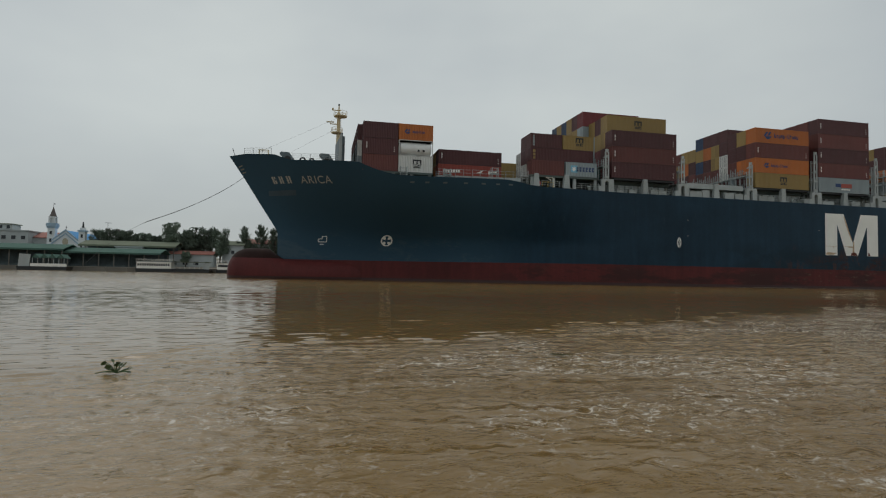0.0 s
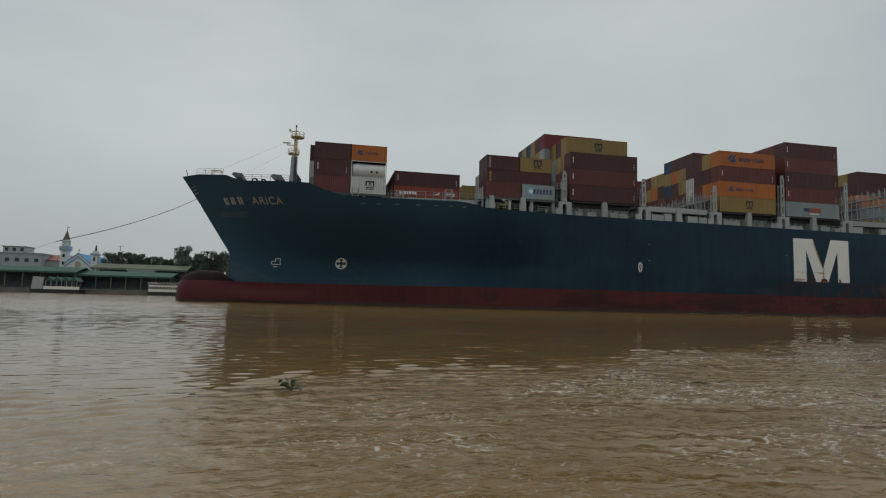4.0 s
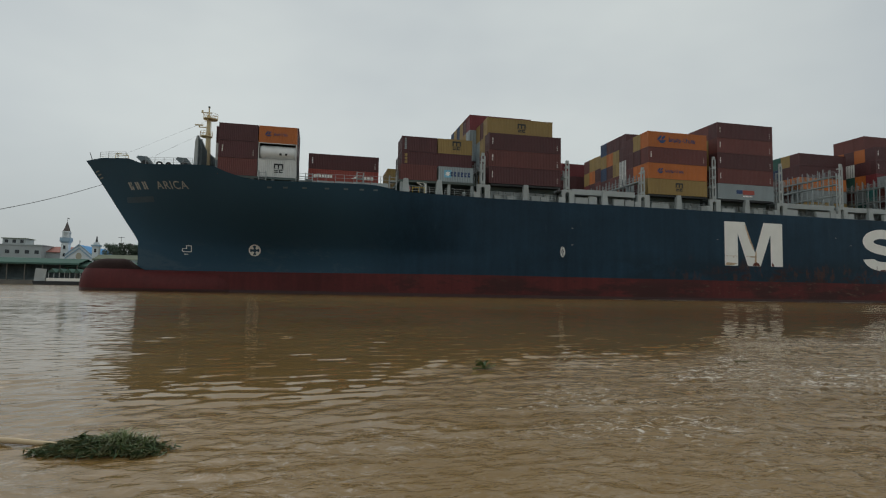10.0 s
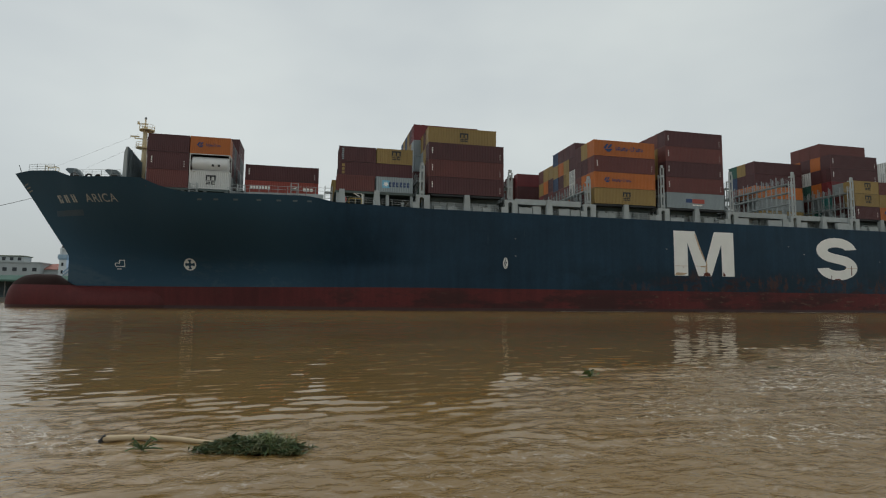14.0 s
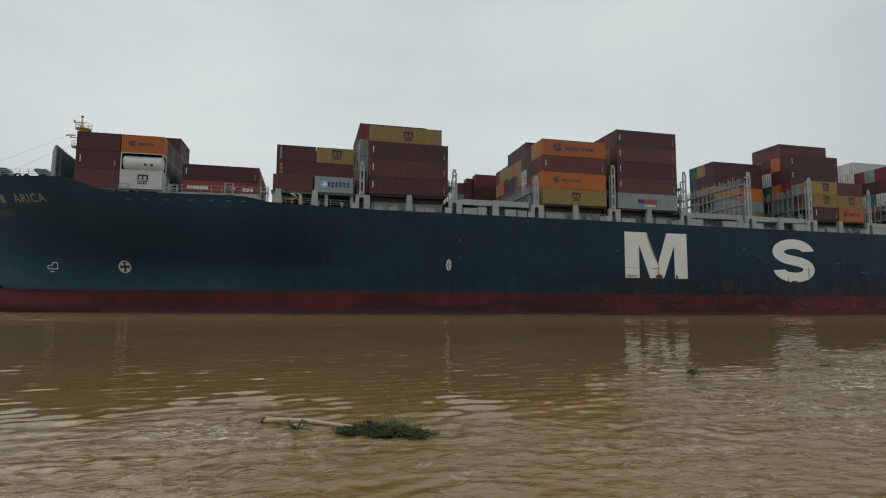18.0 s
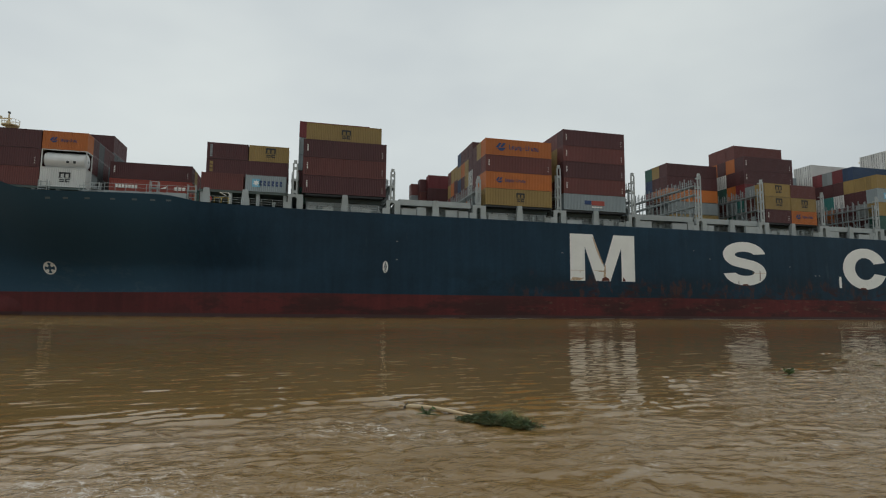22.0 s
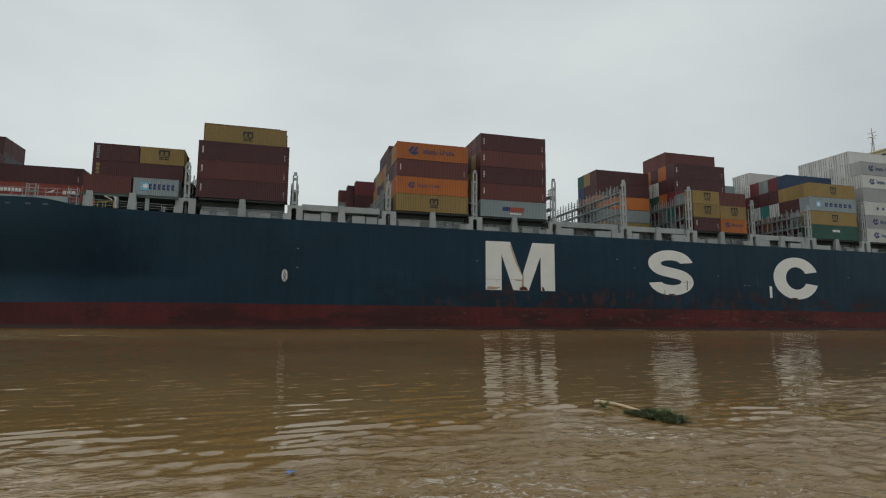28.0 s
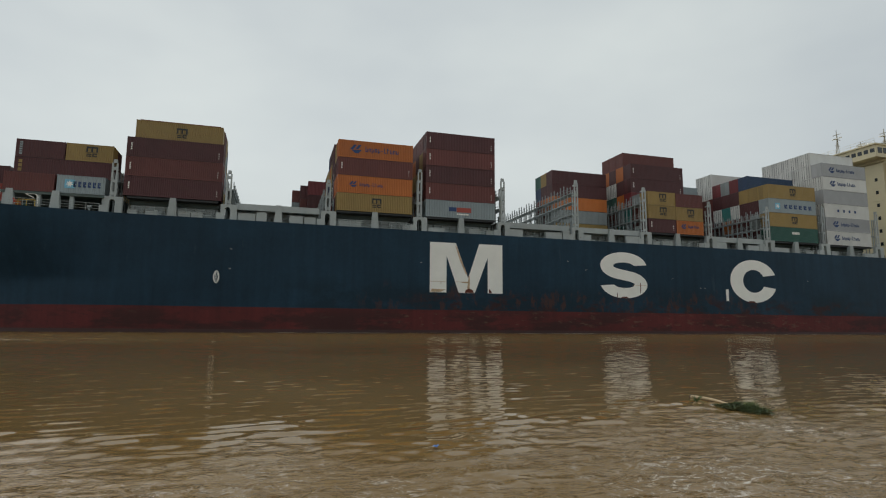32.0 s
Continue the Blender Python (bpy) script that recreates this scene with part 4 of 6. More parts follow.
def pedestal(x, y):
    ob = thing("deck_pedestal", pose(0, 0, 0), "tapered grey-white steel pedestal carrying the outer containers", "pedestal", "pedestals along the deck edge")
    bm = bmesh.new()
    h = base_z(x) - sheer(x) + 0.02
    prism(bm, [(-0.62, 0), (0.62, 0), (0.4, h), (-0.4, h)], 0, 0.7)
    bmesh.ops.recalc_face_normals(bm, faces=bm.faces)
    part("column", bm, STEEL, ob)
    part("foot_plate", boxes((-0.8, 0.8, -0.1, 0.9, 0, 0.12)), STEEL, ob)
    return aboard(ob, x, y, sheer(x) - 0.02)


for k, b in BAY.items():
    if k in "defgijklm":
        pedestal(b + 6.1, 93.35)
    if k in "c":
        pedestal(b + 6.1, 94.0), pedestal(b + 0.5, 94.3)


def hatch_block(x, x1, inset=3.0, bare=False):
    """The coaming and the hatch covers under one bay."""
    ob = thing("cargo_hatch", pose(0, 0, 0), "grey steel hatch coaming with flat hatch covers", "hatch", "cargo hatches")
    h = base_z(x) - sheer(x)
    half = deck_half(x) - inset
    part("coaming", boxes((0.1, x1 - x - 0.1, -half, half, 0, h - 0.9)), STEEL, ob)
    n = 4
    for i in range(n):
        y0 = -half - 0.3 + (2 * half + 0.6) * i / n
        y1 = y0 + (2 * half + 0.6) / n - 0.06
        part("hatch_cover", boxes((0, x1 - x, y0, y1, h - 0.9, h - 0.02)), STEEL if bare else DECK, ob)
    for i in range(9):
        xx = 0.5 + i * (x1 - x - 1.15) / 8
        part("stay", boxes((xx, xx + 0.15, -half - 0.5, -half, 0, h - 1.0)), STEEL, ob)
    # slim girders over the side passage that carry the outer rows
    for s in (-1, 1):
        ya, yb = sorted((s * (half + 0.35), s * (deck_half(x) - 0.9)))
        # dark below boxes: the shade of the gap is put into the girder's colour
        part("outrigger", boxes((0, x1 - x, ya, yb, h - (0.95 if bare else 0.30), h - 0.02)), DARK if not bare else STEEL, ob)
    # pipes along the coaming
    for z, r in ((0.45, 0.09), (0.72, 0.06), (1.05, 0.07)):
        part("pipe", rods(r, ((0.2, -half - 0.75, z), (x1 - x - 0.2, -half - 0.75, z)), n=6), STEEL, ob)
    return aboard(ob, x, CENTRE, sheer(x) - 0.02)


for b0 in (54.1, 68.9, 83.7, 98.2, 112.4, 126.8, 141.0, 155.3, 169.35, 183.95):
    hatch_block(b0, b0 + L40, bare=b0 in (68.9, 112.4, 126.8, 155.3))


def platform(x, x1, y0, y1, z):
    ob = thing("container_platform", pose(0, 0, 0), "grey steel platform carrying the forward containers", "platform")
    part("plate", boxes((0, x1 - x, 0, y1 - y0, -0.35, 0)), DECK, ob)
    for i in range(4):
        for j in range(4):
            xx, yy = 0.2 + i * (x1 - x - 0.9) / 3, 0.2 + j * (y1 - y0 - 0.9) / 3
            low = sheer(x + xx) - 1.15
            yy = max(yy, hull_y(x + xx, low) + 0.25 - y0)
            part("leg", boxes((xx, xx + 0.5, yy, yy + 0.5, low - z, -0.35)), STEEL, ob)
    return aboard(ob, x, y0, z)


platform(BAY["a"] + 1.7, BAY["a"] + L40 + 0.1, 98.75, 101.1, AZ), platform(BAY["a"] - 0.8, BAY["a"] + L40 + 0.1, 101.2, 121.5, AZ)
platform(BAY["b"], BAY["b"] + L40, 102.8, 121.0, 19.15)
platform(BAY["c"] - 0.6, BAY["c"] + L40 + 0.2, 94.5, 125.0, BZ)


def side_box(x, length, h, material=STEEL):
    """A low locker or bulwark piece on the deck's edge."""
    ob = thing("deck_locker", pose(0, 0, 0), "low grey-white steel box at the deck edge", "locker", "lockers along the deck edge")
    part("body", boxes((0, length, 0, 0.5, 0, h)), material, ob)
    part("lid", boxes((-0.03, length + 0.03, -0.03, 0.53, h, h + 0.06)), material, ob)
    return aboard(ob, x, 93.2, sheer(x) - 0.02)


edge = random.Random(31)
for b0 in (54.1, 68.9, 83.7, 98.2, 112.4, 126.8, 141.0, 155.3, 169.35, 183.95):
    bare = b0 in (68.9, 112.4, 126.8, 155.3)
    x = b0 + 0.35
    while x < b0 + 11.2:
        ln = edge.uniform(1.2, 3.6)
        ln = min(ln, b0 + 11.9 - x)
        if not (b0 + 5.2 - ln < x < b0 + 6.9):
            side_box(x, ln, (edge.uniform(0.95, 1.5) if bare else edge.uniform(0.55, 0.95)))
        x += ln + edge.choice((0.12, 0.2, 0.7, 1.1))


def rail(x0, x1, inset=0.25, z=0.0, h=1.1, curve=False):
    """A guard rail along the near edge."""
    ob = thing("guard_rail", pose(0, 0, 0), "thin grey-white steel guard rail on the deck edge", "railing", "guard rails")
    n = max(1, int((x1 - x0) / 1.5))
    for i in range(n + 1):
        x = x0 + (x1 - x0) * i / n
        y = CENTRE - deck_half(x) + inset
        part("stanchion", rods(0.035, ((x, y, sheer(x) - 0.03), (x, y, sheer(x) + h)), n=4), STEEL, ob)
    pts = [x0 + (x1 - x0) * i / n for i in range(n + 1)]
    for zz in (0.38, 0.74, h):
        bm = bmesh.new()
        for a, b in zip(pts, pts[1:]):
            rod(bm, (a, CENTRE - deck_half(a) + inset, sheer(a) + zz), (b, CENTRE - deck_half(b) + inset, sheer(b) + zz), 0.03, 4)
        part("bar", bm, STEEL, ob)
    return aboard(ob, 0, 0, 0)


for b in (40.0, 45.9, 54.6, 60.5, 84.2, 90.4, 104.8, 141.6, 147.8, 175.9, 189.9):
    rail(b, b + 5.0)
rail(-2.5, 5.5), rail(-11.2, -6.2), rail(21.9, 23.8, 1.2)


SLATEP = mat("slate_grey_paint", (0.13, 0.165, 0.18), 0.6, 0, 0.8, 0.15, 0, 8, RUST, 0.12)


def build_bow():
    # foremast
    ob = thing("foremast", pose(0, 0, 0), "buff-painted foremast with platforms and radar bar", "mast")
    z0 = 20.75
    top = 12.7
    bm = bmesh.new()
    rod(bm, (0, 0, -1.4), (0, 0, 11.3), 0.5, 12, 0.30)
    part("column", bm, MASTP, ob)
    bm = bmesh.new()
    rod(bm, (0, 0, 11.3), (0, 0, top), 0.12, 8)
    part("topmast", bm, MASTP, ob)
    for z, r, off in ((10.55, 1.25, 0.3), (7.3, 1.05, -0.3)):
        bm = bmesh.new()
        rod(bm, (off, 0, z), (off, 0, z + 0.16), r, 14)
        part("platform", bm, MASTP, ob)
        for k in range(10):
            a = 2 * math.pi * k / 10
            c = (off + r * math.cos(a), r * math.sin(a))
            part("rail_post", rods(0.03, ((*c, z + 0.1), (*c, z + 1.0)), n=4), MASTP, ob)
        for up in (0.55, 1.0):
            bm = bmesh.new()
            grid_mesh(bm, [[(off + (r + 0.03 * math.cos(b)) * math.cos(a), (r + 0.03 * math.cos(b)) * math.sin(a), z + up + 0.03 * math.sin(b)) for b in [2 * math.pi * j / 4 for j in range(5)]] for a in [2 * math.pi * i / 20 for i in range(21)]])
            bmesh.ops.remove_doubles(bm, verts=bm.verts, dist=0.001)
            part("platform_rail", bm, MASTP, ob)
    part("crossbar", boxes((-1.3, 0.4, -0.08, 0.08, 11.7, 11.86), (-1.3, -1.0, -0.1, 0.1, 11.8, 12.2)), MASTP, ob)
    part("radar_arm", boxes((-1.6, -0.2, -0.1, 0.1, 9.0, 9.15)), MASTP, ob)
    part("radar_scanner", boxes((-2.3, -0.9, -0.12, 0.12, 9.35, 9.55), (-1.65, -1.5, -0.08, 0.08, 9.1, 9.4)), MASTP, ob)
    part("lamp", boxes((-0.15, 0.15, -0.15, 0.15, top, top + 0.3)), DARK, ob)
    prs = [((0.55, 0.2, 0), (0.4, 0.2, 10.4)), ((0.55, -0.2, 0), (0.4, -0.2, 10.4))]
    for i in range(26):
        prs.append(((0.55 - 0.006 * i, -0.2, 0.4 * i + 0.2), (0.55 - 0.006 * i, 0.2, 0.4 * i + 0.2)))
    part("ladder", rods(0.025, *prs, n=4), MASTP, ob)
    aboard(ob, 5.6, CENTRE, z0)
    # breakwater: the plate abaft the mast
    ob = thing("breakwater", pose(0, 0, 0), "tall slate-grey sloping steel breakwater on the forecastle", "breakwater")
    half, tall = 10.1, 6.3
    rows = [(-half, 0.0), (-half * 0.5, -0.5), (0.0, -0.9), (half * 0.5, -0.5), (half, 0.0)]
    for (ya, xa), (yb, xb) in zip(rows, rows[1:]):
        bm = bmesh.new()
        for x, y in ((xa, ya), (xb, yb)):
            for dx in (0, 0.14):
                for z in (0, tall):
                    bm.verts.new((x + dx, y, z))
        v = list(bm.verts)
        for f in ((0, 1, 5, 4), (2, 6, 7, 3), (1, 3, 7, 5), (0, 4, 6, 2), (0, 2, 3, 1), (4, 5, 7, 6)):
            bm.faces.new([v[i] for i in f])
        bmesh.ops.recalc_face_normals(bm, faces=bm.faces)
        part("plate", bm, SLATEP, ob)
    for i in range(15):
        y = -half + 0.8 + i * (2 * half - 1.6) / 14
        x = float(np.interp(y, [r[0] for r in rows], [r[1] for r in rows])) + 0.14
        part("rib", boxes((x, x + 0.45, y - 0.05, y + 0.05, 0, tall - 0.4)), SLATEP, ob)
    for z in (1.5, 3.0, 4.4):
        for (ya, xa), (yb, xb) in zip(rows, rows[1:]):
            part("stringer", rods(0.09, ((xa + 0.3, ya, z), (xb + 0.3, yb, z)), n=4), SLATEP, ob)
    for s in (-1, 1):
        bm = bmesh.new()
        prism(bm, [(-0.6, 0), (0.0, 0), (0.0, tall), (-0.2, tall - 0.05), (-0.45, tall - 0.9)], s * half - 0.07, s * half + 0.07)
        bmesh.ops.recalc_face_normals(bm, faces=bm.faces)
        part("end_plate", bm, STEEL, ob, "pale grey end plate")
    aboard(ob, 6.0, CENTRE, sheer(6.0) - 1.15)
    # chutes of the mooring winches, rounded and leaning
    for x in (-3.5, 3.5):
        ob = thing("mooring_winch", pose(0, 0, 0), "grey-painted mooring winch with leaning hood", "winch", "winches on the forecastle")
        bm = bmesh.new()
        prism(bm, [(-1.35, 2.55), (-1.05, 2.85), (0.35, 2.8), (1.45, 1.3), (0.3, 0.9)], -0.8, 0.8)
        bmesh.ops.recalc_face_normals(bm, faces=bm.faces)
        part("hood", bm, SLATEP, ob)
        part("drum", rod(bmesh.new(), (0.1, -1.1, 1.5), (0.1, 1.1, 1.5), 0.6, 14), DARK, ob)
        part("bed", boxes((-0.6, 0.9, -1.0, 1.0, 0, 1.0)), DECK, ob)
        aboard(ob, x, CENTRE - deck_half(x) + 3.4, sheer(x) - 1.15)
    for x, rad in ((-0.7, 0.42), (0.9, 0.34)):
        ob = thing("fairlead_roller", pose(0, 0, 0), "black ring-shaped fairlead on the bulwark", "fairlead", "fairleads on the bulwark")
        bm = bmesh.new()
        rows = []
        for i in range(17):
            a = 2 * math.pi * i / 16
            rows.append([((rad + 0.15 * math.cos(b)) * math.cos(a), 0.2 * math.sin(b), rad + (rad + 0.15 * math.cos(b)) * math.sin(a)) for b in [2 * math.pi * j / 8 for j in range(9)]])
        grid_mesh(bm, rows)
        part("ring", bm, BLACK, ob)
        part("seat", boxes((-0.5, 0.5, -0.25, 0.25, -1.15, 0.02)), DARK, ob)
        aboard(ob, x, CENTRE - deck_half(x) + 2.3, sheer(x))
    ob = thing("tubular_rack", pose(0, 0, 0), "yellow tubular frame on the forecastle deck", "frame")
    prs = []
    for xx in (0, 1.6):
        for yy in (0, 1.2):
            prs.append(((xx, yy, 0), (xx, yy, 2.3)))
    for z in (1.3, 2.3):
        prs += [((0, 0, z), (1.6, 0, z)), ((0, 1.2, z), (1.6, 1.2, z)), ((0, 0, z), (0, 1.2, z)), ((1.6, 0, z), (1.6, 1.2, z))]
    part("tubes", rods(0.05, *prs, n=5), YELLOWP, ob)
    aboard(ob, -8.6, CENTRE - 2.5, sheer(-8) - 1.15)
    ob = thing("bow_staff", pose(0, 0, 0), "short thin staff leaning at the stem", "staff")
    part("pole", rods(0.06, ((0, 0, 0), (-0.9, 0, 2.6)), n=5), DARK, ob)
    aboard(ob, -12.6, CENTRE, sheer(-13) - 1.15)
    # stays
    ob = thing("mast_stay", pose(0, 0, 0), "thin wire stays from the foremast to the bow", "wire")
    for dy in (0, 1.2):
        part("wire", rods(0.012, ((5.4, CENTRE, sheer(5) + 10.4 - 1.6 * dy), (-9 + 5 * dy, CENTRE - 1.5 * dy, sheer(-9) + 1.0)), n=4), DARK, ob)
    aboard(ob, 0, 0, 0)


build_bow()


def side_gear():
    """The small gear at the break of the deck."""
    ob = thing("boat_davit", pose(0, 0, 0), "white hook-shaped davit at the deck edge", "davit")
    part("post", rods(0.09, ((0, 0, 0), (0, 0, 1.7)), ((0, 0, 1.7), (-0.35, 0, 2.05)), n=7), WHITE, ob)
    part("arm", rods(0.07, ((-0.35, 0, 2.05), (-1.5, 0, 2.0)), ((-1.5, 0, 2.0), (-0.5, 0, 1.5)), n=6), WHITE, ob)
    aboard(ob, 42.9, 94.6, sheer(42.9))
    ob = thing("life_buoy", pose(0, 0, 0), "red ring life buoy hung on the rail", "life buoy")
    bm = bmesh.new()
    grid_mesh(bm, [[((0.36 + 0.11 * math.cos(c)) * math.cos(a), 0.1 * math.sin(c), 0.8 + (0.36 + 0.11 * math.cos(c)) * math.sin(a)) for c in [2 * math.pi * j / 8 for j in range(9)]] for a in [2 * math.pi * i / 18 for i in range(19)]])
    part("ring", bm, REDP, ob)
    part("bracket", boxes((-0.06, 0.06, 0.05, 0.12, 0, 0.8)), STEEL, ob)
    aboard(ob, 39.9, 94.4, sheer(39.9))
    ob = thing("accommodation_ladder", pose(0, 0, 0), "stowed yellow gangway frame on the side deck", "gangway")
    part("rail", rods(0.05, ((0, 0, 0.1), (2.0, 0, 0.1)), ((0, 0, 1.1), (2.0, 0, 1.1)), ((0, 0, 0), (0, 0, 1.1)), ((1.0, 0, 0), (1.0, 0, 1.1)), ((2.0, 0, 0), (2.0, 0, 1.1)), n=5), YELLOWP, ob)
    aboard(ob, 40.7, 94.4, sheer(41))
    for k, x in enumerate((49.4, 57.9, 63.5, 87.0, 92.5, 106.5, 144.5, 150.0)):
        ob = thing("deck_ventilator", pose(0, 0, 0), "small grey mushroom ventilator on the side deck", "ventilator", "ventilators on the side deck")
        part("pipe", rod(bmesh.new(), (0, 0, 0), (0, 0, 0.7), 0.16, 10), STEEL, ob)
        part("cap", rod(bmesh.new(), (0, 0, 0.7), (0, 0, 0.95), 0.34, 12, 0.2), STEEL, ob)
        aboard(ob, x, CENTRE - deck_half(x) + 1.3, sheer(x) - 0.02)


side_gear()


def side_walkway():
    """The raised pale walkway inboard of the bulwark beside the second bay, with its ladders."""
    ob = thing("side_walkway", pose(0, 0, 0), "pale grey raised steel walkway with rails beside the forward bay", "walkway")
    for i in range(5):
        x0 = 22.3 + 2.9 * i
        y0 = hull_y(x0 + 1.4, sheer(x0) - 0.6) + 1.3
        part("deck_box", boxes((x0, x0 + 2.8, y0, y0 + 1.3, sheer(x0) - 1.15, sheer(x0) + 0.55)), STEEL, ob)
        part("stanchion", rods(0.04, ((x0 + 0.1, y0 + 0.1, sheer(x0) + 0.5), (x0 + 0.1, y0 + 0.1, sheer(x0) + 1.65)), ((x0 + 1.5, y0 + 0.1, sheer(x0) + 0.5), (x0 + 1.5, y0 + 0.1, sheer(x0) + 1.65)), n=4), STEEL, ob)
        for up in (1.1, 1.65):
            part("bar", rods(0.03, ((x0, y0 + 0.1, sheer(x0) + up), (x0 + 2.8, y0 + 0.1, sheer(x0) + up)), n=4), STEEL, ob)
    aboard(ob, 0, 0, 0)
    for x, h in ((16.0, 3.0), (23.4, 2.9), (31.6, 3.4), (36.9, 3.6)):
        ob = thing("ladder_frame", pose(0, 0, 0), "pale grey steel ladder cage standing at the deck edge", "ladder", "ladder frames on deck")
        for dx in (0, 1.1):
            for dy in (0, 0.8):
                part("upright", rods(0.07, ((dx, dy, 0), (dx, dy, h)), n=5), STEEL, ob)
        for k in range(int(h / 0.55)):
            part("rung", rods(0.045, ((0, 0, 0.5 + 0.55 * k), (1.1, 0, 0.5 + 0.55 * k)), n=4), STEEL, ob)
        part("landing", boxes((-0.1, 1.2, -0.1, 0.9, h - 1.1, h - 1.0)), STEEL, ob)
        aboard(ob, x, hull_y(x, sheer(x) - 0.6) + 1.1, sheer(x) - 1.15)


side_walkway()


def hull_foam():
    """Thin lines of froth where the water slides along the plates."""
    r = random.Random(21)
    verts, faces = [], []
    for q in range(80):
        wide = q % 2
        x, ln, w = r.uniform(70 if wide else 30, 205), r.uniform(3.0, 12.0) if wide else r.uniform(1.0, 6.5), r.uniform(0.6, 1.7) if wide else r.uniform(0.06, 0.30)
        y = hull_y(x, 3.8) - (0.35 + (w if wide else 0) + r.uniform(0, 1.0) ** 2 * 3.2)
        k, n = len(verts), 7
        for i in range(n):
            f = i / (n - 1)
            verts.append((x + ln * f, y - w * math.sin(math.pi * f) * r.uniform(0.3, 1) - 0.1 * f, 0.045))
        for i in range(n - 2, 0, -1):
            f = i / (n - 1)
            verts.append((x + ln * f, y + w * math.sin(math.pi * f) * r.uniform(0.3, 1) - 0.1 * f, 0.045))
        faces.append(tuple(range(k, len(verts))))
    me = bpy.data.meshes.new("hull_foam")
    me.from_pydata(verts, [], faces)
    me.materials.append(mat("froth", (0.42, 0.37, 0.29), 0.8, 0, 3.0, 0.3, 0.2, 12))
    aboard(tagged(new("hull_foam", me), "thin streaks of pale foam along the ship's waterline", "foam", kind="stuff"), 0, 0, 0)


hull_foam()


def tow_rope():
    ob = thing("tow_rope", pose(0, 0, 0), "dark heavy rope hanging from the bow towards the water", "rope")
    bm = bmesh.new()
    rings = []
    for i in range(49):
        k = -0.12 + 1.9 * i / 48
        p = Vector((-12.1 - 3.6 * k, CENTRE - 1.2 - 34.5 * k, 17.7 - 11.6 * k + 1.75 * k * k - 13.0 * max(0.0, k - 1.1) ** 2))
        r = 0.04 if k < 1.15 else 0.011
        rings.append([p + Vector((r * math.cos(a), 0, r * math.sin(a))) for a in [2 * math.pi * j / 6 for j in range(7)]])
    grid_mesh(bm, rings)
    bmesh.ops.remove_doubles(bm, verts=bm.verts, dist=0.0005)
    part("line", bm, ROPE, ob)
    aboard(ob, 0, 0, 0)


tow_rope()


# ---------------------------------------------------------------- marks on the hull
def hull_mark(name, polys, material, label, thick=0.012):
    """Flat painted shapes that follow the hull's near side; polys in x and z, cut small enough to bend."""
    bm = bmesh.new()
    for i, poly in enumerate(polys):
        f = [bm.verts.new((x, hull_y(x, z) - thick - 0.0003 * i, z)) for x, z in poly]
        bm.faces.new(f)
    bmesh.ops.recalc_face_normals(bm, faces=bm.faces)
    return part(name, bm, material, ship, label)


def ring_polys(cx, cz, rx, rz, w, a0, a1, n=28):
    out = []
    for i in range(n):
        a, b = (radians(a0 + (a1 - a0) * k / n) for k in (i, i + 1))
        out.append([(cx + rx * math.cos(a), cz + rz * math.sin(a)), (cx + rx * math.cos(b), cz + rz * math.sin(b)),
                    (cx + (rx - w) * math.cos(b), cz + (rz - w * 0.8) * math.sin(b)), (cx + (rx - w) * math.cos(a), cz + (rz - w * 0.8) * math.sin(a))])
    return out


def ribbon(one, two):
    """Quads between two equally long edges."""
    return [[one[i], one[i + 1], two[i + 1], two[i]] for i in range(len(one) - 1)]


def arc(cx, cz, rx, rz, a0, a1, n=24):
    return [(cx + rx * math.cos(radians(a0 + (a1 - a0) * i / n)), cz + rz * math.sin(radians(a0 + (a1 - a0) * i / n))) for i in range(n + 1)]


def emblem():
    z0, z1 = 6.52, 14.68
    bars = [[(98.8, z0), (101.62, z0), (101.62, z1), (98.8, z1)], [(108.75, z0), (111.4, z0), (111.4, z1), (108.75, z1)],
            [(101.62, 12.5), (103.7, z0), (105.1, z0), (105.33, 8.95), (103.18, z1), (101.62, z1)],
            [(105.1, z0), (106.5, z0), (108.75, 12.4), (108.75, z1), (107.26, z1), (105.33, 8.95)]]
    hull_mark("hull_emblem", bars, WHITE, "two tall white uprights joined by slanting bars")
    c = 134.8
    side, top = 1.36, 0.95

    def edge_of(s):
        up, down = arc(c - 0.05, 12.05, 3.5 + s * side, 1.58 + s * top, 6, 238), arc(c + 0.05, 8.72, 3.5 - s * side, 1.58 - s * top, 58, -174)
        line = up + [tuple(up[-1][q] + (down[0][q] - up[-1][q]) * k / 8 for q in (0, 1)) for k in range(1, 8)] + down
        for _ in range(4):
            line = [line[0]] + [tuple((a[q] + 2 * b[q] + e[q]) / 4 for q in (0, 1)) for a, b, e in zip(line, line[1:], line[2:])] + [line[-1]]
        return line

    hull_mark("hull_emblem", ribbon(edge_of(1), edge_of(-1)), WHITE, "white double curve of two half rings")
    hull_mark("hull_emblem", ribbon(arc(163.6, 10.1, 5.56, 4.12, 19, 341, 48), arc(163.6, 10.1, 2.55, 2.2, 26, 334, 48)), WHITE, "white open ring")


emblem()
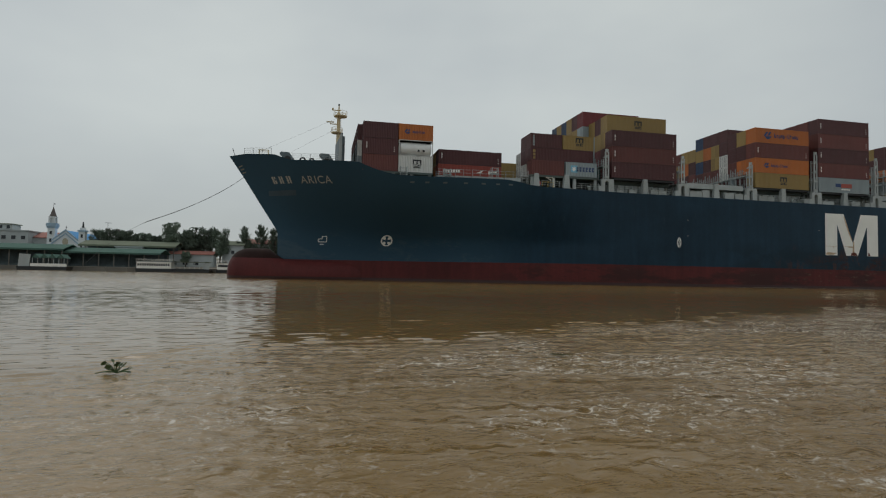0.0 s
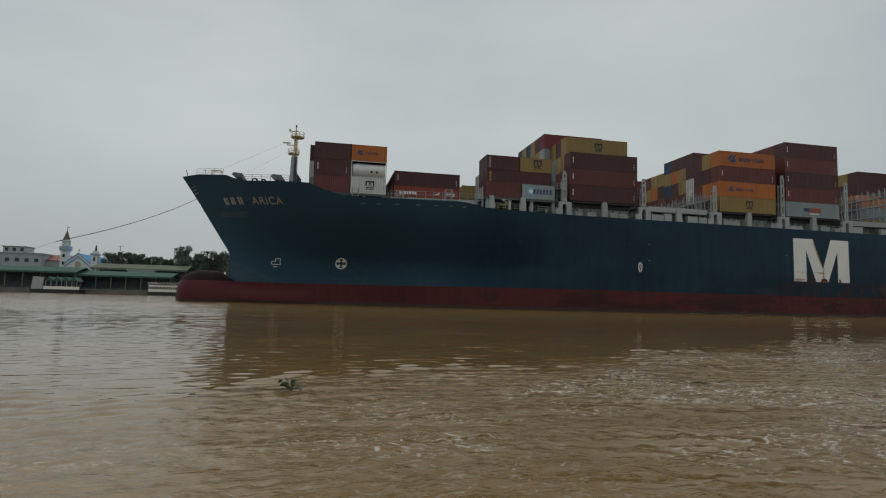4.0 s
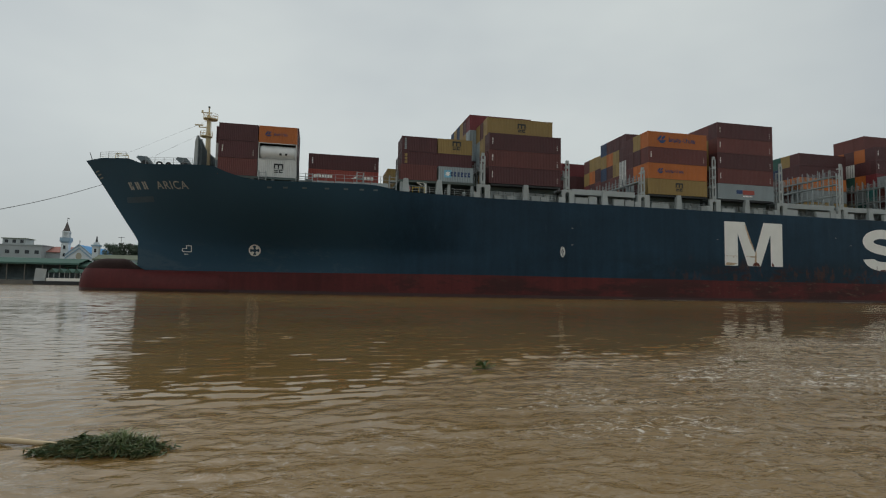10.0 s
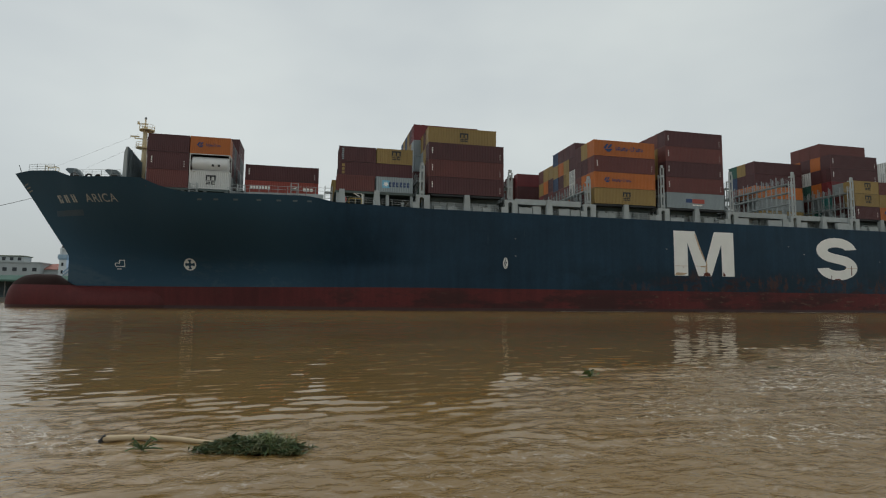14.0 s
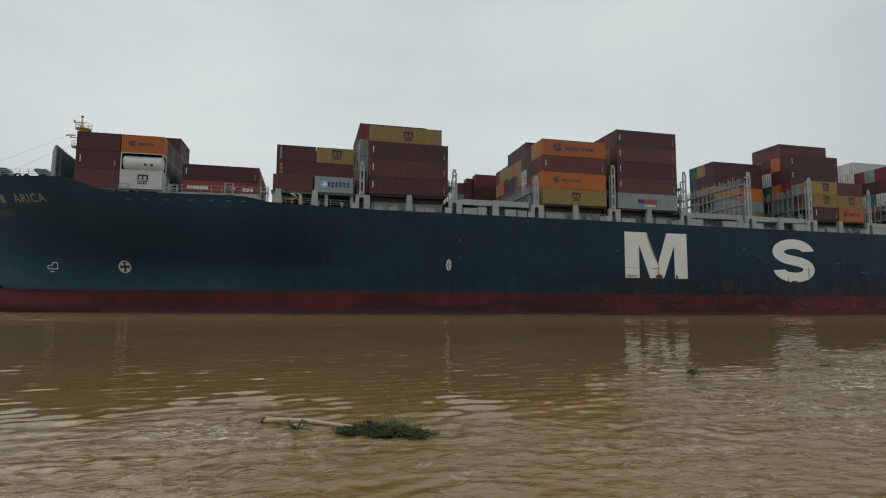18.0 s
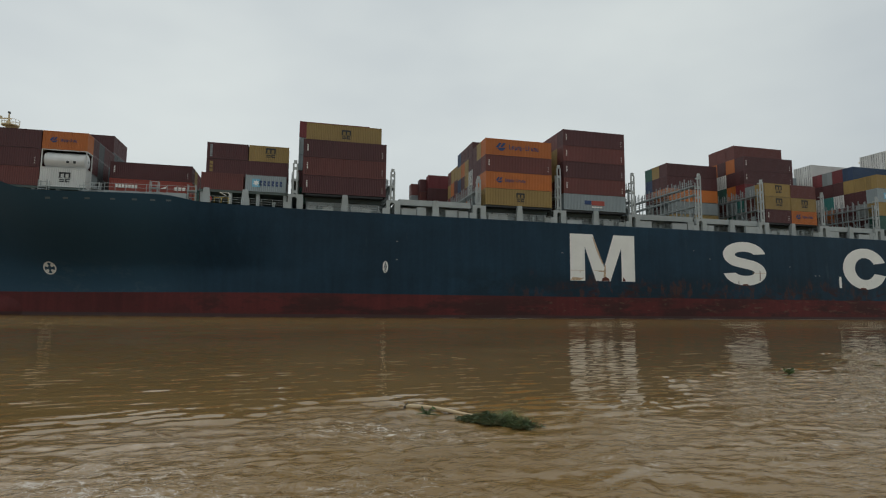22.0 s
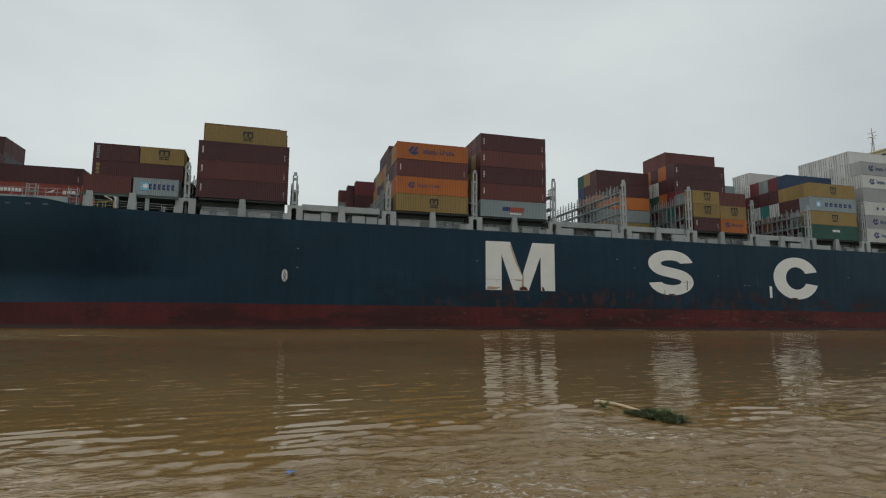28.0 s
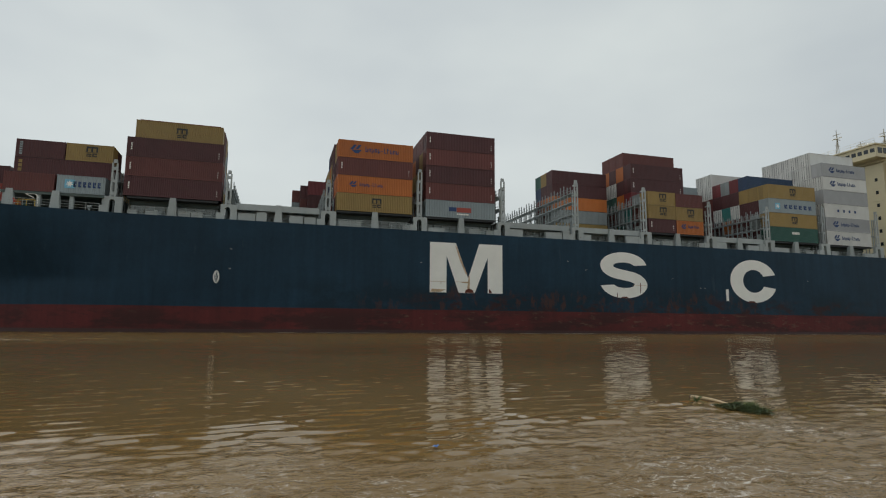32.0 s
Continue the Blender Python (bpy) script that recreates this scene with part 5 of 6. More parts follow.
# thruster sign: a white ring with a dark cross
CX, CZ = 14.9, 7.45
hull_mark("thruster_sign", ring_polys(CX, CZ, 1.05, 1.0, 0.24, 0, 360, 32), WHITE, "white ring of the thruster sign", 0.03)
for k in range(4):
    hull_mark("sign_wedge", ring_polys(CX, CZ, 0.86, 0.82, 0.56, 90 * k + 22, 90 * k + 68, 4), WHITE, "white wedge between the dark cross arms", 0.03)
bx, bz = 3.2, 7.6
hull_mark("bulb_sign", [[(bx - 0.75, bz - 0.6), (bx + 0.8, bz - 0.6), (bx + 0.8, bz - 0.48), (bx - 0.75, bz - 0.48)], [(bx + 0.68, bz - 0.48), (bx + 0.8, bz - 0.48), (bx + 0.8, bz + 0.55), (bx + 0.68, bz + 0.55)],
                        [(bx - 0.15, bz + 0.43), (bx + 0.68, bz + 0.43), (bx + 0.68, bz + 0.55), (bx - 0.15, bz + 0.55)], [(bx - 0.15, bz + 0.05), (bx - 0.03, bz + 0.05), (bx - 0.03, bz + 0.43), (bx - 0.15, bz + 0.43)],
                        [(bx - 0.85, bz - 0.05), (bx - 0.03, bz - 0.05), (bx - 0.03, bz + 0.05), (bx - 0.75, bz + 0.05)], [(bx - 0.85, bz - 0.5), (bx - 0.73, bz - 0.5), (bx - 0.73, bz - 0.05), (bx - 0.85, bz - 0.05)],
                        [(bx - 0.5, bz - 1.05), (bx + 0.2, bz - 1.05), (bx + 0.2, bz - 0.92), (bx - 0.5, bz - 0.92)]], WHITE, "thin white outline sign over the bulb")
# the name on the bow, as slanting bars
NAMEP = mat("faded_name_paint", (0.38, 0.37, 0.34), 0.6, 0, 3.0, 0.4, 0, 14, (0.06, 0.07, 0.08), 0.4)
NAME_Z, NAME_LEAN = 17.25, 0.42
for i, x in enumerate((-5.75, -5.35, -4.5, -4.1, -3.15, -2.7)):
    zt = NAME_Z - 0.02 * (x + 5)
    hull_mark("name_bar", [[(x, zt), (x + 0.3, zt), (x + 0.3 - NAME_LEAN * 1.2, zt + 1.2), (x - NAME_LEAN * 1.2, zt + 1.2)]], NAMEP, "faded pale bar of the ship's painted name")
hull_mark("faded_patch", [[(-6.7 + i, 15.2), (-5.7 + i, 15.2), (-5.75 + i, 16.1), (-6.75 + i, 16.1)] for i in range(5)], mat("faded_hull_paint", (0.045, 0.080, 0.110), 0.5, 0, 0.5, 0.3), "faded blue-grey overpainted patch")
# draught mark, scuppers, small fittings on the side
hull_mark("pilot_mark", ring_polys(66.75, 8.0, 0.42, 0.92, 0.15, 0, 360, 18) + ring_polys(66.75, 8.38, 0.2, 0.3, 0.1, 0, 360, 10) + ring_polys(66.75, 7.68, 0.2, 0.34, 0.1, 0, 360, 10), WHITE, "white oblong mark")
hull_mark("load_mark", [[(156.9, 6.2), (157.5, 6.2), (157.5, 8.4), (156.9, 8.4)]], WHITE, "white upright mark")
for x, z in ((68.4, 12.1), (68.4, 9.2), (97.2, 11.2), (127.0, 11.0), (151.0, 8.4), (152.0, 8.4), (176.8, 10.5), (123.5, 12.4), (145, 10)):
    hull_mark("scupper", [[(x, z), (x + 0.3, z), (x + 0.3, z + 0.1), (x, z + 0.1)]], NAMEP, "small pale discharge plate")
for x in (17.5, 20.0, 23.0, 26.5, 29.5, 32.0, 34.2):
    hull_mark("freeing_port", [[(x, 16.9), (x + 0.7, 16.9), (x + 0.7, 17.15), (x, 17.15)]], SLATEP, "small pale slot under the bulwark")
# rust over the white paint, and the thin scratches of fenders across it
RUSTM = mat("rust_streak", (0.58, 0.42, 0.27), 0.8, 0, 2.0, 0.4, 0, 12, (0.42, 0.22, 0.10), 0.35)
DEEPRUST = mat("deep_rust", (0.13, 0.035, 0.02), 0.85, 0, 3.0, 0.4, 0.2, 14)
for poly in ([(103.10, 14.2), (103.35, 14.1), (104.4, 11.4), (105.2, 9.5), (104.9, 9.6), (103.9, 11.8)], [(105.15, 7.2), (105.6, 7.2), (105.62, 9.3), (105.42, 9.3)], [(98.85, 6.6), (100.6, 6.6), (101.5, 7.0), (99.2, 7.1)], [(104.2, 8.15), (105.6, 8.1), (105.6, 8.3), (104.2, 8.3)]):
    hull_mark("rust_run", [poly], RUSTM, "orange rust over the white paint", 0.03)
for poly in ([(104.75, 6.55), (106.35, 6.55), (106.1, 7.05), (105.5, 7.25), (104.9, 7.0)], [(108.9, 6.55), (109.5, 6.55), (109.35, 6.9), (109.0, 7.3)], [(133.2, 6.4), (133.35, 6.4), (133.35, 7.2), (133.25, 7.2)], [(134.0, 6.25), (135.6, 6.3), (135.2, 6.55), (134.2, 6.5)], [(138.0, 7.2), (138.2, 7.3), (138.25, 9.0), (138.1, 9.1)], [(162.0, 6.0), (163.8, 5.95), (163.4, 6.25), (162.3, 6.3)]):
    hull_mark("rust_patch", [poly], DEEPRUST, "dark red rust on the white paint's lower edge", 0.034)
for x0, x1, z in ((98.85, 101.5, 8.25), (103.2, 105.3, 8.28), (136.5, 139.4, 8.6)):
    hull_mark("scratch", [[(x0, z), (x1, z + 0.02), (x1, z + 0.08), (x0, z + 0.06)]], RUSTM, "thin brown scratch across the white paint", 0.032)
# pale stripes beside the stem
for k in range(3):
    z = 19.2 + 0.55 * k
    hull_mark("bow_stripe", [[(-11.6 - 0.34 * k, z), (-10.9 - 0.34 * k, z + 0.2), (-10.9 - 0.34 * k, z + 0.42), (-11.6 - 0.34 * k, z + 0.22)]], mat("faded_stripe_paint", (0.22, 0.21, 0.18), 0.7, 0, 3, 0.3), "short faded pale stripe by the stem", 0.03)
# the readable word of the name
word = bpy.data.curves.new("bow_word", "FONT")
word.body, word.size = "ARICA", 1.42
word.shear, word.space_character, word.offset = 0.0, 1.12, 0.012
word_ob = bpy.data.objects.new("bow_word", word)
scene.collection.objects.link(word_ob)
bpy.context.view_layer.update()
word_me = bpy.data.meshes.new_from_object(word_ob)
bpy.data.objects.remove(word_ob)
for v in word_me.vertices:
    x, z = -0.75 + v.co.x * 1.2 - NAME_LEAN * v.co.y, NAME_Z - 0.08 + v.co.y * 1.2 - 0.02 * v.co.x
    v.co = (x, hull_y(x, z) - 0.03, z)
word_me.materials.append(NAMEP)
shared("name_letters", word_me, ship, "faded pale painted letters of a word")


# ---------------------------------------------------------------- deckhouse
def build_house():
    ob = thing("deckhouse", pose(0, 0, 0), "tall cream-painted deckhouse with wheelhouse and bridge wings", "deckhouse")
    part("tower", boxes((3.6, 14, -13.5, 13.5, 0, 23.25)), CREAM, ob)
    part("lower_block", boxes((3.9, 14, -17.8, -13.5, 0, 9.0)), CREAM, ob)
    for k in range(8):
        z = 3.0 * k + 2.7
        part("deck_edge", boxes((3.54, 14.1, -13.56, 13.56, z, z + 0.12)), CREAM, ob)
    part("bridge_wing", boxes((4.2, 10.0, -18.0, 18.0, 23.25, 24.45)), CREAM, ob)
    bm = bmesh.new()
    for s in (-1, 1):
        for x in (4.6, 9.0):
            prism(bm, [(x, 23.25), (x + 0.5, 23.25), (x + 0.5, 19.25), (x, 20.25)], s * 15.5 - 1.8, s * 15.5 + 1.8)
    bmesh.ops.recalc_face_normals(bm, faces=bm.faces)
    part("wing_bracket", bm, CREAM, ob)
    part("wheelhouse", boxes((1.0, 9.0, -14.0, 14.0, 24.45, 27.25)), CREAM, ob)
    for i in range(19):
        y = -13.8 + i * 1.46
        part("window", boxes((0.95, 1.02, y, y + 1.0, 25.55, 26.45)), GLASS, ob)
    for i in range(4):
        part("window", boxes((1.7 + i * 1.7, 3.0 + i * 1.7, -14.05, -13.97, 25.35, 26.65)), GLASS, ob)
    for k in range(7):
        for i in range(4):
            z, x = 3.0 * k + 1.3, 5.0 + i * 2.4
            part("porthole", boxes((x, x + 0.6, -13.55, -13.48, z, z + 0.8)), GLASS, ob)
        for i in range(8):
            z, y = 3.0 * k + 1.3, -12 + i * 3.3
            part("porthole", boxes((3.55, 3.63, y, y + 0.6, z, z + 0.8)), GLASS, ob)
    part("monkey_island", boxes((0.6, 9.4, -14.3, 14.3, 27.25, 27.55)), CREAM, ob)
    part("upper_box", boxes((3.2, 8.0, -8.5, -1.0, 27.55, 28.10)), CREAM, ob)
    for px, py, hh in ((1.5, -4.8, 6.2), (6.2, -7.0, 3.0), (7.0, -12.0, 4.6)):
        prs = [((px, py, 27.55), (px, py, 27.55 + hh)), ((px - 1.1, py, 27.55 + hh * 0.6), (px + 1.1, py, 27.55 + hh * 0.6)), ((px, py - 1.0, 27.55 + hh * 0.8), (px, py + 1.0, 27.55 + hh * 0.8)), ((px - 0.6, py, 27.55), (px, py, 27.55 + hh * 0.6))]
        part("mast", rods(0.075, *prs, ((px - 0.7, py, 27.55 + hh * 0.35), (px + 0.7, py, 27.55 + hh * 0.35)), ((px + 0.5, py, 27.55), (px + 0.1, py, 27.55 + hh * 0.8)), n=6), mat("weathered_mast_paint", (0.33, 0.30, 0.23), 0.6, 0, 1, 0.2), ob)
        part("scanner", boxes((px - 0.12, px + 0.12, py - 1.2, py + 1.2, 27.75 + hh * 0.6, 27.95 + hh * 0.6)), WHITE, ob)
    prs = []
    for i in range(16):
        y = -14.2 + i * 1.87
        prs.append(((0.7, y, 27.55), (0.7, y, 28.65)))
    prs += [((0.7, -14.2, z), (0.7, 14.2, z)) for z in (28.10, 28.65)]
    part("roof_rail", rods(0.025, *prs, n=4), CREAM, ob)
    part("dome", rod(bmesh.new(), (5.0, -10.0, 27.55), (5.0, -10.0, 29.25), 0.8, 14, 0.45), WHITE, ob)
    aboard(ob, 203.5, CENTRE, 15.6)
    ob = thing("funnel", pose(0, 0, 0), "cream funnel casing behind the deckhouse", "funnel")
    part("casing", boxes((0, 9, -5, 5, 0, 31)), CREAM, ob)
    part("uptake", boxes((2, 6, -2, 2, 31, 33)), DARK, ob)
    aboard(ob, 222, CENTRE, 16.0)


build_house()

# ---------------------------------------------------------------- the far shore
GROUND = mat("shore_ground", (0.16, 0.14, 0.11), 0.9, 0, 0.2, 0.3, 0.2, 4)
QUAY = mat("quay_concrete", (0.17, 0.16, 0.14), 0.85, 0, 0.3, 0.25, 0.2, 4, (0.05, 0.05, 0.045), 0.3)
PLASTER = mat("pale_plaster", (0.42, 0.45, 0.45), 0.8, 0, 0.3, 0.1, 0, 4, (0.3, 0.3, 0.28), 0.2)
GREENROOF = mat("green_metal_roof", (0.085, 0.15, 0.125), 0.9, 0, 0.2, 0.15, 0, 3, spec=0.1)
OLIVEROOF = mat("faded_olive_roof", (0.17, 0.19, 0.14), 0.9, 0, 0.2, 0.15, 0, 3, spec=0.1)
BLUEROOF = mat("blue_metal_roof", (0.10, 0.32, 0.62), 0.9, 0, 0.2, 0.1, 0, 3)
TILES = mat("clay_tiles", (0.32, 0.13, 0.10), 0.8, 0, 0.4, 0.2, 0.2, 5)
SLATE = mat("spire_slates", (0.13, 0.11, 0.10), 0.7, 0, 0.6, 0.2, 0.2, 5)
PALEBLUE = mat("pale_blue_plaster", (0.34, 0.46, 0.56), 0.8, 0, 0.4, 0.08, 0, 4)
TREEDARK = mat("trunk_bark", (0.07, 0.055, 0.04), 0.9, 0, 2, 0.3, 0.3, 10)
LEAF = mat("tree_leaves", (0.115, 0.150, 0.110), 0.7, 0, 0.3, 0.45, 0, 2, random_value=0.25)
HALLWALL = mat("hall_wall", (0.085, 0.11, 0.115), 0.8, 0, 0.3, 0.5, 0, 2)
SHORE = 262.0


def bank(name, x, y, z, label, category, group=""):
    """A thing on the far bank, drawn at 270 m and set back to y in true perspective."""
    k = (y - 1.6) / 268.4
    ob = thing(name, pose(2.7 + (x - 2.7) * k, y, max(1.5, EYE + (z - EYE) * k)), label, category, group)
    ob.scale = (k, k, k)
    return ob


def build_ground():
    bm = bmesh.new()
    xs = [-3500, -1200, -400] + list(range(-240, 241, 30)) + [400, 1200, 3500]
    grid_mesh(bm, [[(x, y, z) for x in xs] for y, z in ((SHORE, -2), (SHORE, 1.6), (SHORE + 3, 1.8), (SHORE + 60, 3.5), (SHORE + 200, 6), (1500, 30), (4200, 60))])
    bmesh.ops.recalc_face_normals(bm, faces=bm.faces)
    me = mesh_of("ground", bm, GROUND)
    tagged(new("ground", me), "low river bank rising away from the water", "ground", kind="structure")
    bm = bmesh.new()
    for i in range(60):
        x = -260 + i * 8
        box(bm, x, x + 7.9, SHORE - 0.8, SHORE + 0.4, -2, 1.75)
    tagged(new("quay", mesh_of("quay", bm, QUAY)), "dark concrete quay wall along the far bank", "quay", kind="structure")


build_ground()


def gable(bm, x0, x1, y0, y1, z, rise, over=0.6):
    """A gable roof, ridge along x."""
    ym = (y0 + y1) / 2
    for (ya, yb) in ((y0 - over, ym), (y1 + over, ym)):
        pts = [(x0 - over, ya, z), (x1 + over, ya, z), (x1 + over, yb, z + rise), (x0 - over, yb, z + rise)]
        lo = [bm.verts.new(p) for p in pts]
        hi = [bm.verts.new((p[0], p[1], p[2] + 0.2)) for p in pts]
        bm.faces.new(lo)
        bm.faces.new(hi)
        for i in range(4):
            bm.faces.new((lo[i], lo[(i + 1) % 4], hi[(i + 1) % 4], hi[i]))
    return bm


def house(x0, x1, y0, y1, z0, wall_h, roof_rise, wall, roof, label, storeys=2, bays=4, name="house"):
    ob = bank(name, x0, y0, z0, label, "building", "houses along the far shore")
    W, D = x1 - x0, y1 - y0
    part("wall", boxes((0, W, 0, D, 0, wall_h)), wall, ob)
    bm = bmesh.new()
    if roof_rise > 0:
        gable(bm, 0, W, 0, D, wall_h, roof_rise)
    else:
        box(bm, -0.4, W + 0.4, -0.4, D + 0.4, wall_h, wall_h + 0.35)
    bmesh.ops.recalc_face_normals(bm, faces=bm.faces)
    part("roof", bm, roof, ob)
    for s in range(storeys):
        for b in range(bays):
            ww = W / bays
            xx, zz = b * ww + ww * 0.28, s * wall_h / storeys + 0.9
            wn_ = part("window", boxes((xx, xx + ww * 0.44, -0.06, 0.05, zz, zz + min(1.5, wall_h / storeys - 1.3))), GLASS, ob)
            part("sill", boxes((xx - 0.1, xx + ww * 0.44 + 0.1, -0.16, 0.05, zz - 0.14, zz)), wall, wn_)
    return ob


def shed(x0, x1, y0, y1, eave, rise, roof, label):
    """An open waterside hall on posts, with a long low roof."""
    ob = bank("ferry_hall", x0, y0, 1.5, label, "building", "waterside halls")
    W, D = x1 - x0, y1 - y0
    bm = bmesh.new()
    prof = [(-0.8, eave), (D * 0.5, eave + rise), (D + 0.8, eave)]
    for (ya, za), (yb, zb) in zip(prof, prof[1:]):
        lo = [bm.verts.new(p) for p in ((-0.8, ya, za), (W + 0.8, ya, za), (W + 0.8, yb, zb), (-0.8, yb, zb))]
        hi = [bm.verts.new(v.co + Vector((0, 0, 0.25))) for v in lo]
        bm.faces.new(lo), bm.faces.new(hi)
        for i in range(4):
            bm.faces.new((lo[i], lo[(i + 1) % 4], hi[(i + 1) % 4], hi[i]))
    bmesh.ops.recalc_face_normals(bm, faces=bm.faces)
    part("roof", bm, roof, ob)
    part("fascia", boxes((-0.8, W + 0.8, -0.9, -0.7, eave - 0.5, eave + 0.1)), roof, ob)
    n = max(2, int(W / 6))
    for i in range(n + 1):
        for y in (0.2, D - 0.5):
            xx = i * (W - 0.4) / n
            part("post", boxes((xx, xx + 0.35, y, y + 0.35, 0, eave + 0.1)), QUAY, ob)
    part("back_wall", boxes((0, W, D * 0.45, D * 0.45 + 0.25, 0, eave)), HALLWALL, ob)
    part("counter_wall", boxes((1, W - 1, 2.0, 2.3, 0, 1.2)), HALLWALL, ob)
    return ob


# waterside halls and the low buildings behind
shed(-150, -104, 265, 283, 7.4, 2.2, GREENROOF, "long open ferry hall with a green metal roof")
shed(-108, -66, 268, 284, 6.4, 2.0, GREENROOF, "lower open hall with a green metal roof")
shed(-97, -60, 286, 302, 9.6, 2.2, OLIVEROOF, "upper hall with a faded olive roof")
house(-83.5, -73, 284, 288, 2.0, 8.6, 0, PLASTER, PLASTER, "white flat-roofed block beside the ferry hall", 2, 4)
house(-135, -117.0, 300, 312, 3.0, 13.2, 0, PLASTER, PLASTER, "pale three-storey block with a flat roof", 3, 5)
house(-131.5, -123, 303, 310, 16.2, 2.6, 0, PLASTER, OLIVEROOF, "small pale rooftop room", 1, 3, "rooftop_room")
house(-121, -104, 305, 318, 3.0, 10.5, 2.6, PLASTER, TILES, "pale house with a red tiled roof", 2, 4)
house(-165, -136, 296, 310, 3.0, 12.0, 0, PLASTER, QUAY, "grey flat-roofed block by the water", 3, 6)
house(-40, -31, 300, 310, 3.0, 9.5, 2.0, PLASTER, OLIVEROOF, "pale house among the trees", 2, 3)
house(-30, -12, 306, 316, 3.0, 10.5, 2.2, PLASTER, TILES, "low pale house behind the bow", 2, 5)
house(-62, -44, 290, 300, 2.5, 5.5, 1.6, PLASTER, TILES, "low white house under the trees", 1, 4)
house(-12, 60, 300, 314, 3.0, 8.0, 2.0, PLASTER, OLIVEROOF, "long pale building along the bank", 2, 10)


LIMEWASH = mat("church_limewash", (0.74, 0.77, 0.78), 0.85, 0, 0.3, 0.06, 0, 4, (0.45, 0.46, 0.44), 0.15)


def church():
    ob = bank("church", -113.4, 300, 3.0, "white church with blue roof, pale blue trim and bell tower", "church")
    # bell tower
    tx = 2.6
    bm = bmesh.new()
    rod(bm, (tx + 2, 2, 0), (tx + 2, 2, 15.2), 2.35, 4, 1.85)
    bmesh.ops.rotate(bm, cent=(tx + 2, 2, 0), matrix=Matrix.Rotation(radians(45), 3, "Z"), verts=bm.verts)
    part("tower", bm, LIMEWASH, ob)
    part("gallery", boxes((tx + 0.35, tx + 3.65, 0.35, 3.65, 14.9, 15.5), (tx + 0.15, tx + 3.85, 0.15, 3.85, 15.5, 16.3)), PALEBLUE, ob)
    part("gallery_rail", boxes((tx + 0.2, tx + 3.8, 0.2, 0.35, 16.3, 17.0), (tx + 0.2, tx + 3.8, 3.65, 3.8, 16.3, 17.0), (tx + 0.2, tx + 0.35, 0.35, 3.65, 16.3, 17.0), (tx + 3.65, tx + 3.8, 0.35, 3.65, 16.3, 17.0)), PALEBLUE, ob)
    for x, y in ((tx + 0.75, 0.75), (tx + 2.65, 0.75), (tx + 0.75, 2.65), (tx + 2.65, 2.65)):
        part("belfry_pier", boxes((x, x + 0.6, y, y + 0.6, 16.3, 19.2)), LIMEWASH, ob)
    part("belfry_lintel", boxes((tx + 0.7, tx + 3.3, 0.7, 3.3, 19.2, 19.8)), LIMEWASH, ob)
    part("belfry_core", boxes((tx + 1.45, tx + 2.55, 1.45, 2.55, 16.3, 19.2)), LIMEWASH, ob)
    bm = bmesh.new()
    rod(bm, (tx + 2, 2, 19.8), (tx + 2, 2, 24.0), 1.45, 8, 0.06)
    part("spire", bm, SLATE, ob, "grey-brown slated spire")
    part("cross", boxes((tx + 1.95, tx + 2.05, 1.95, 2.05, 23.9, 25.7), (tx + 2.0, tx + 2.7, 1.97, 2.03, 25.1, 25.4)), DARK, ob)
    for z in (5, 9.0, 12.2):
        part("window", boxes((tx + 1.65, tx + 2.35, 0.2, 0.75, z, z + 1.4)), GLASS, ob)
    # front with its sloping gable
    c, hw = 10.3, 5.0
    bm = bmesh.new()
    prism(bm, [(c - hw, 0), (c + hw, 0), (c + hw, 9.6), (c, 13.9), (c - hw, 9.6)], 0.4, 1.2)
    bmesh.ops.recalc_face_normals(bm, faces=bm.faces)
    part("front", bm, LIMEWASH, ob)
    for off in (0.0, 1.5):
        bm = bmesh.new()
        for q in (-1, 1):
            a, b = (c, 14.5 - off), (c + q * (hw + 0.3), 9.9 - off)
            prism(bm, [a, b, (b[0], b[1] - 0.6), (a[0], a[1] - 0.6)], 0.05, 0.45)
        bmesh.ops.recalc_face_normals(bm, faces=bm.faces)
        part("gable_trim", bm, PALEBLUE, ob, "pale blue sloping mouldings")
    bm = bmesh.new()
    pts = [(c + 1.1 * math.cos(2 * math.pi * i / 20), 9.2 + 1.5 * math.sin(2 * math.pi * i / 20)) for i in range(20)]
    prism(bm, pts, 0.2, 0.5)
    bmesh.ops.recalc_face_normals(bm, faces=bm.faces)
    part("rose_panel", bm, mat("painted_panel", (0.45, 0.40, 0.30), 0.7), ob, "round painted panel")
    part("doorway", boxes((c - 1.2, c + 1.2, 0.3, 0.5, 0, 4.5)), DARK, ob)
    part("cross", boxes((c - 0.07, c + 0.07, 0.6, 0.74, 14.2, 16.0), (c - 0.4, c + 0.4, 0.6, 0.74, 15.3, 15.45)), DARK, ob)
    # nave
    part("nave", boxes((c - hw + 0.3, c + hw - 0.3, 1.2, 30, 0, 9.4)), LIMEWASH, ob)
    bm = bmesh.new()
    for q in (-1, 1):
        lo = [bm.verts.new(p) for p in ((c, 1.0, 13.9), (c + q * (hw + 0.3), 1.0, 9.4), (c + q * (hw + 0.3), 31, 9.4), (c, 31, 13.9))]
        hi = [bm.verts.new(v.co + Vector((0, 0, 0.2))) for v in lo]
        bm.faces.new(lo), bm.faces.new(hi)
        for i in range(4):
            bm.faces.new((lo[i], lo[(i + 1) % 4], hi[(i + 1) % 4], hi[i]))
    bmesh.ops.recalc_face_normals(bm, faces=bm.faces)
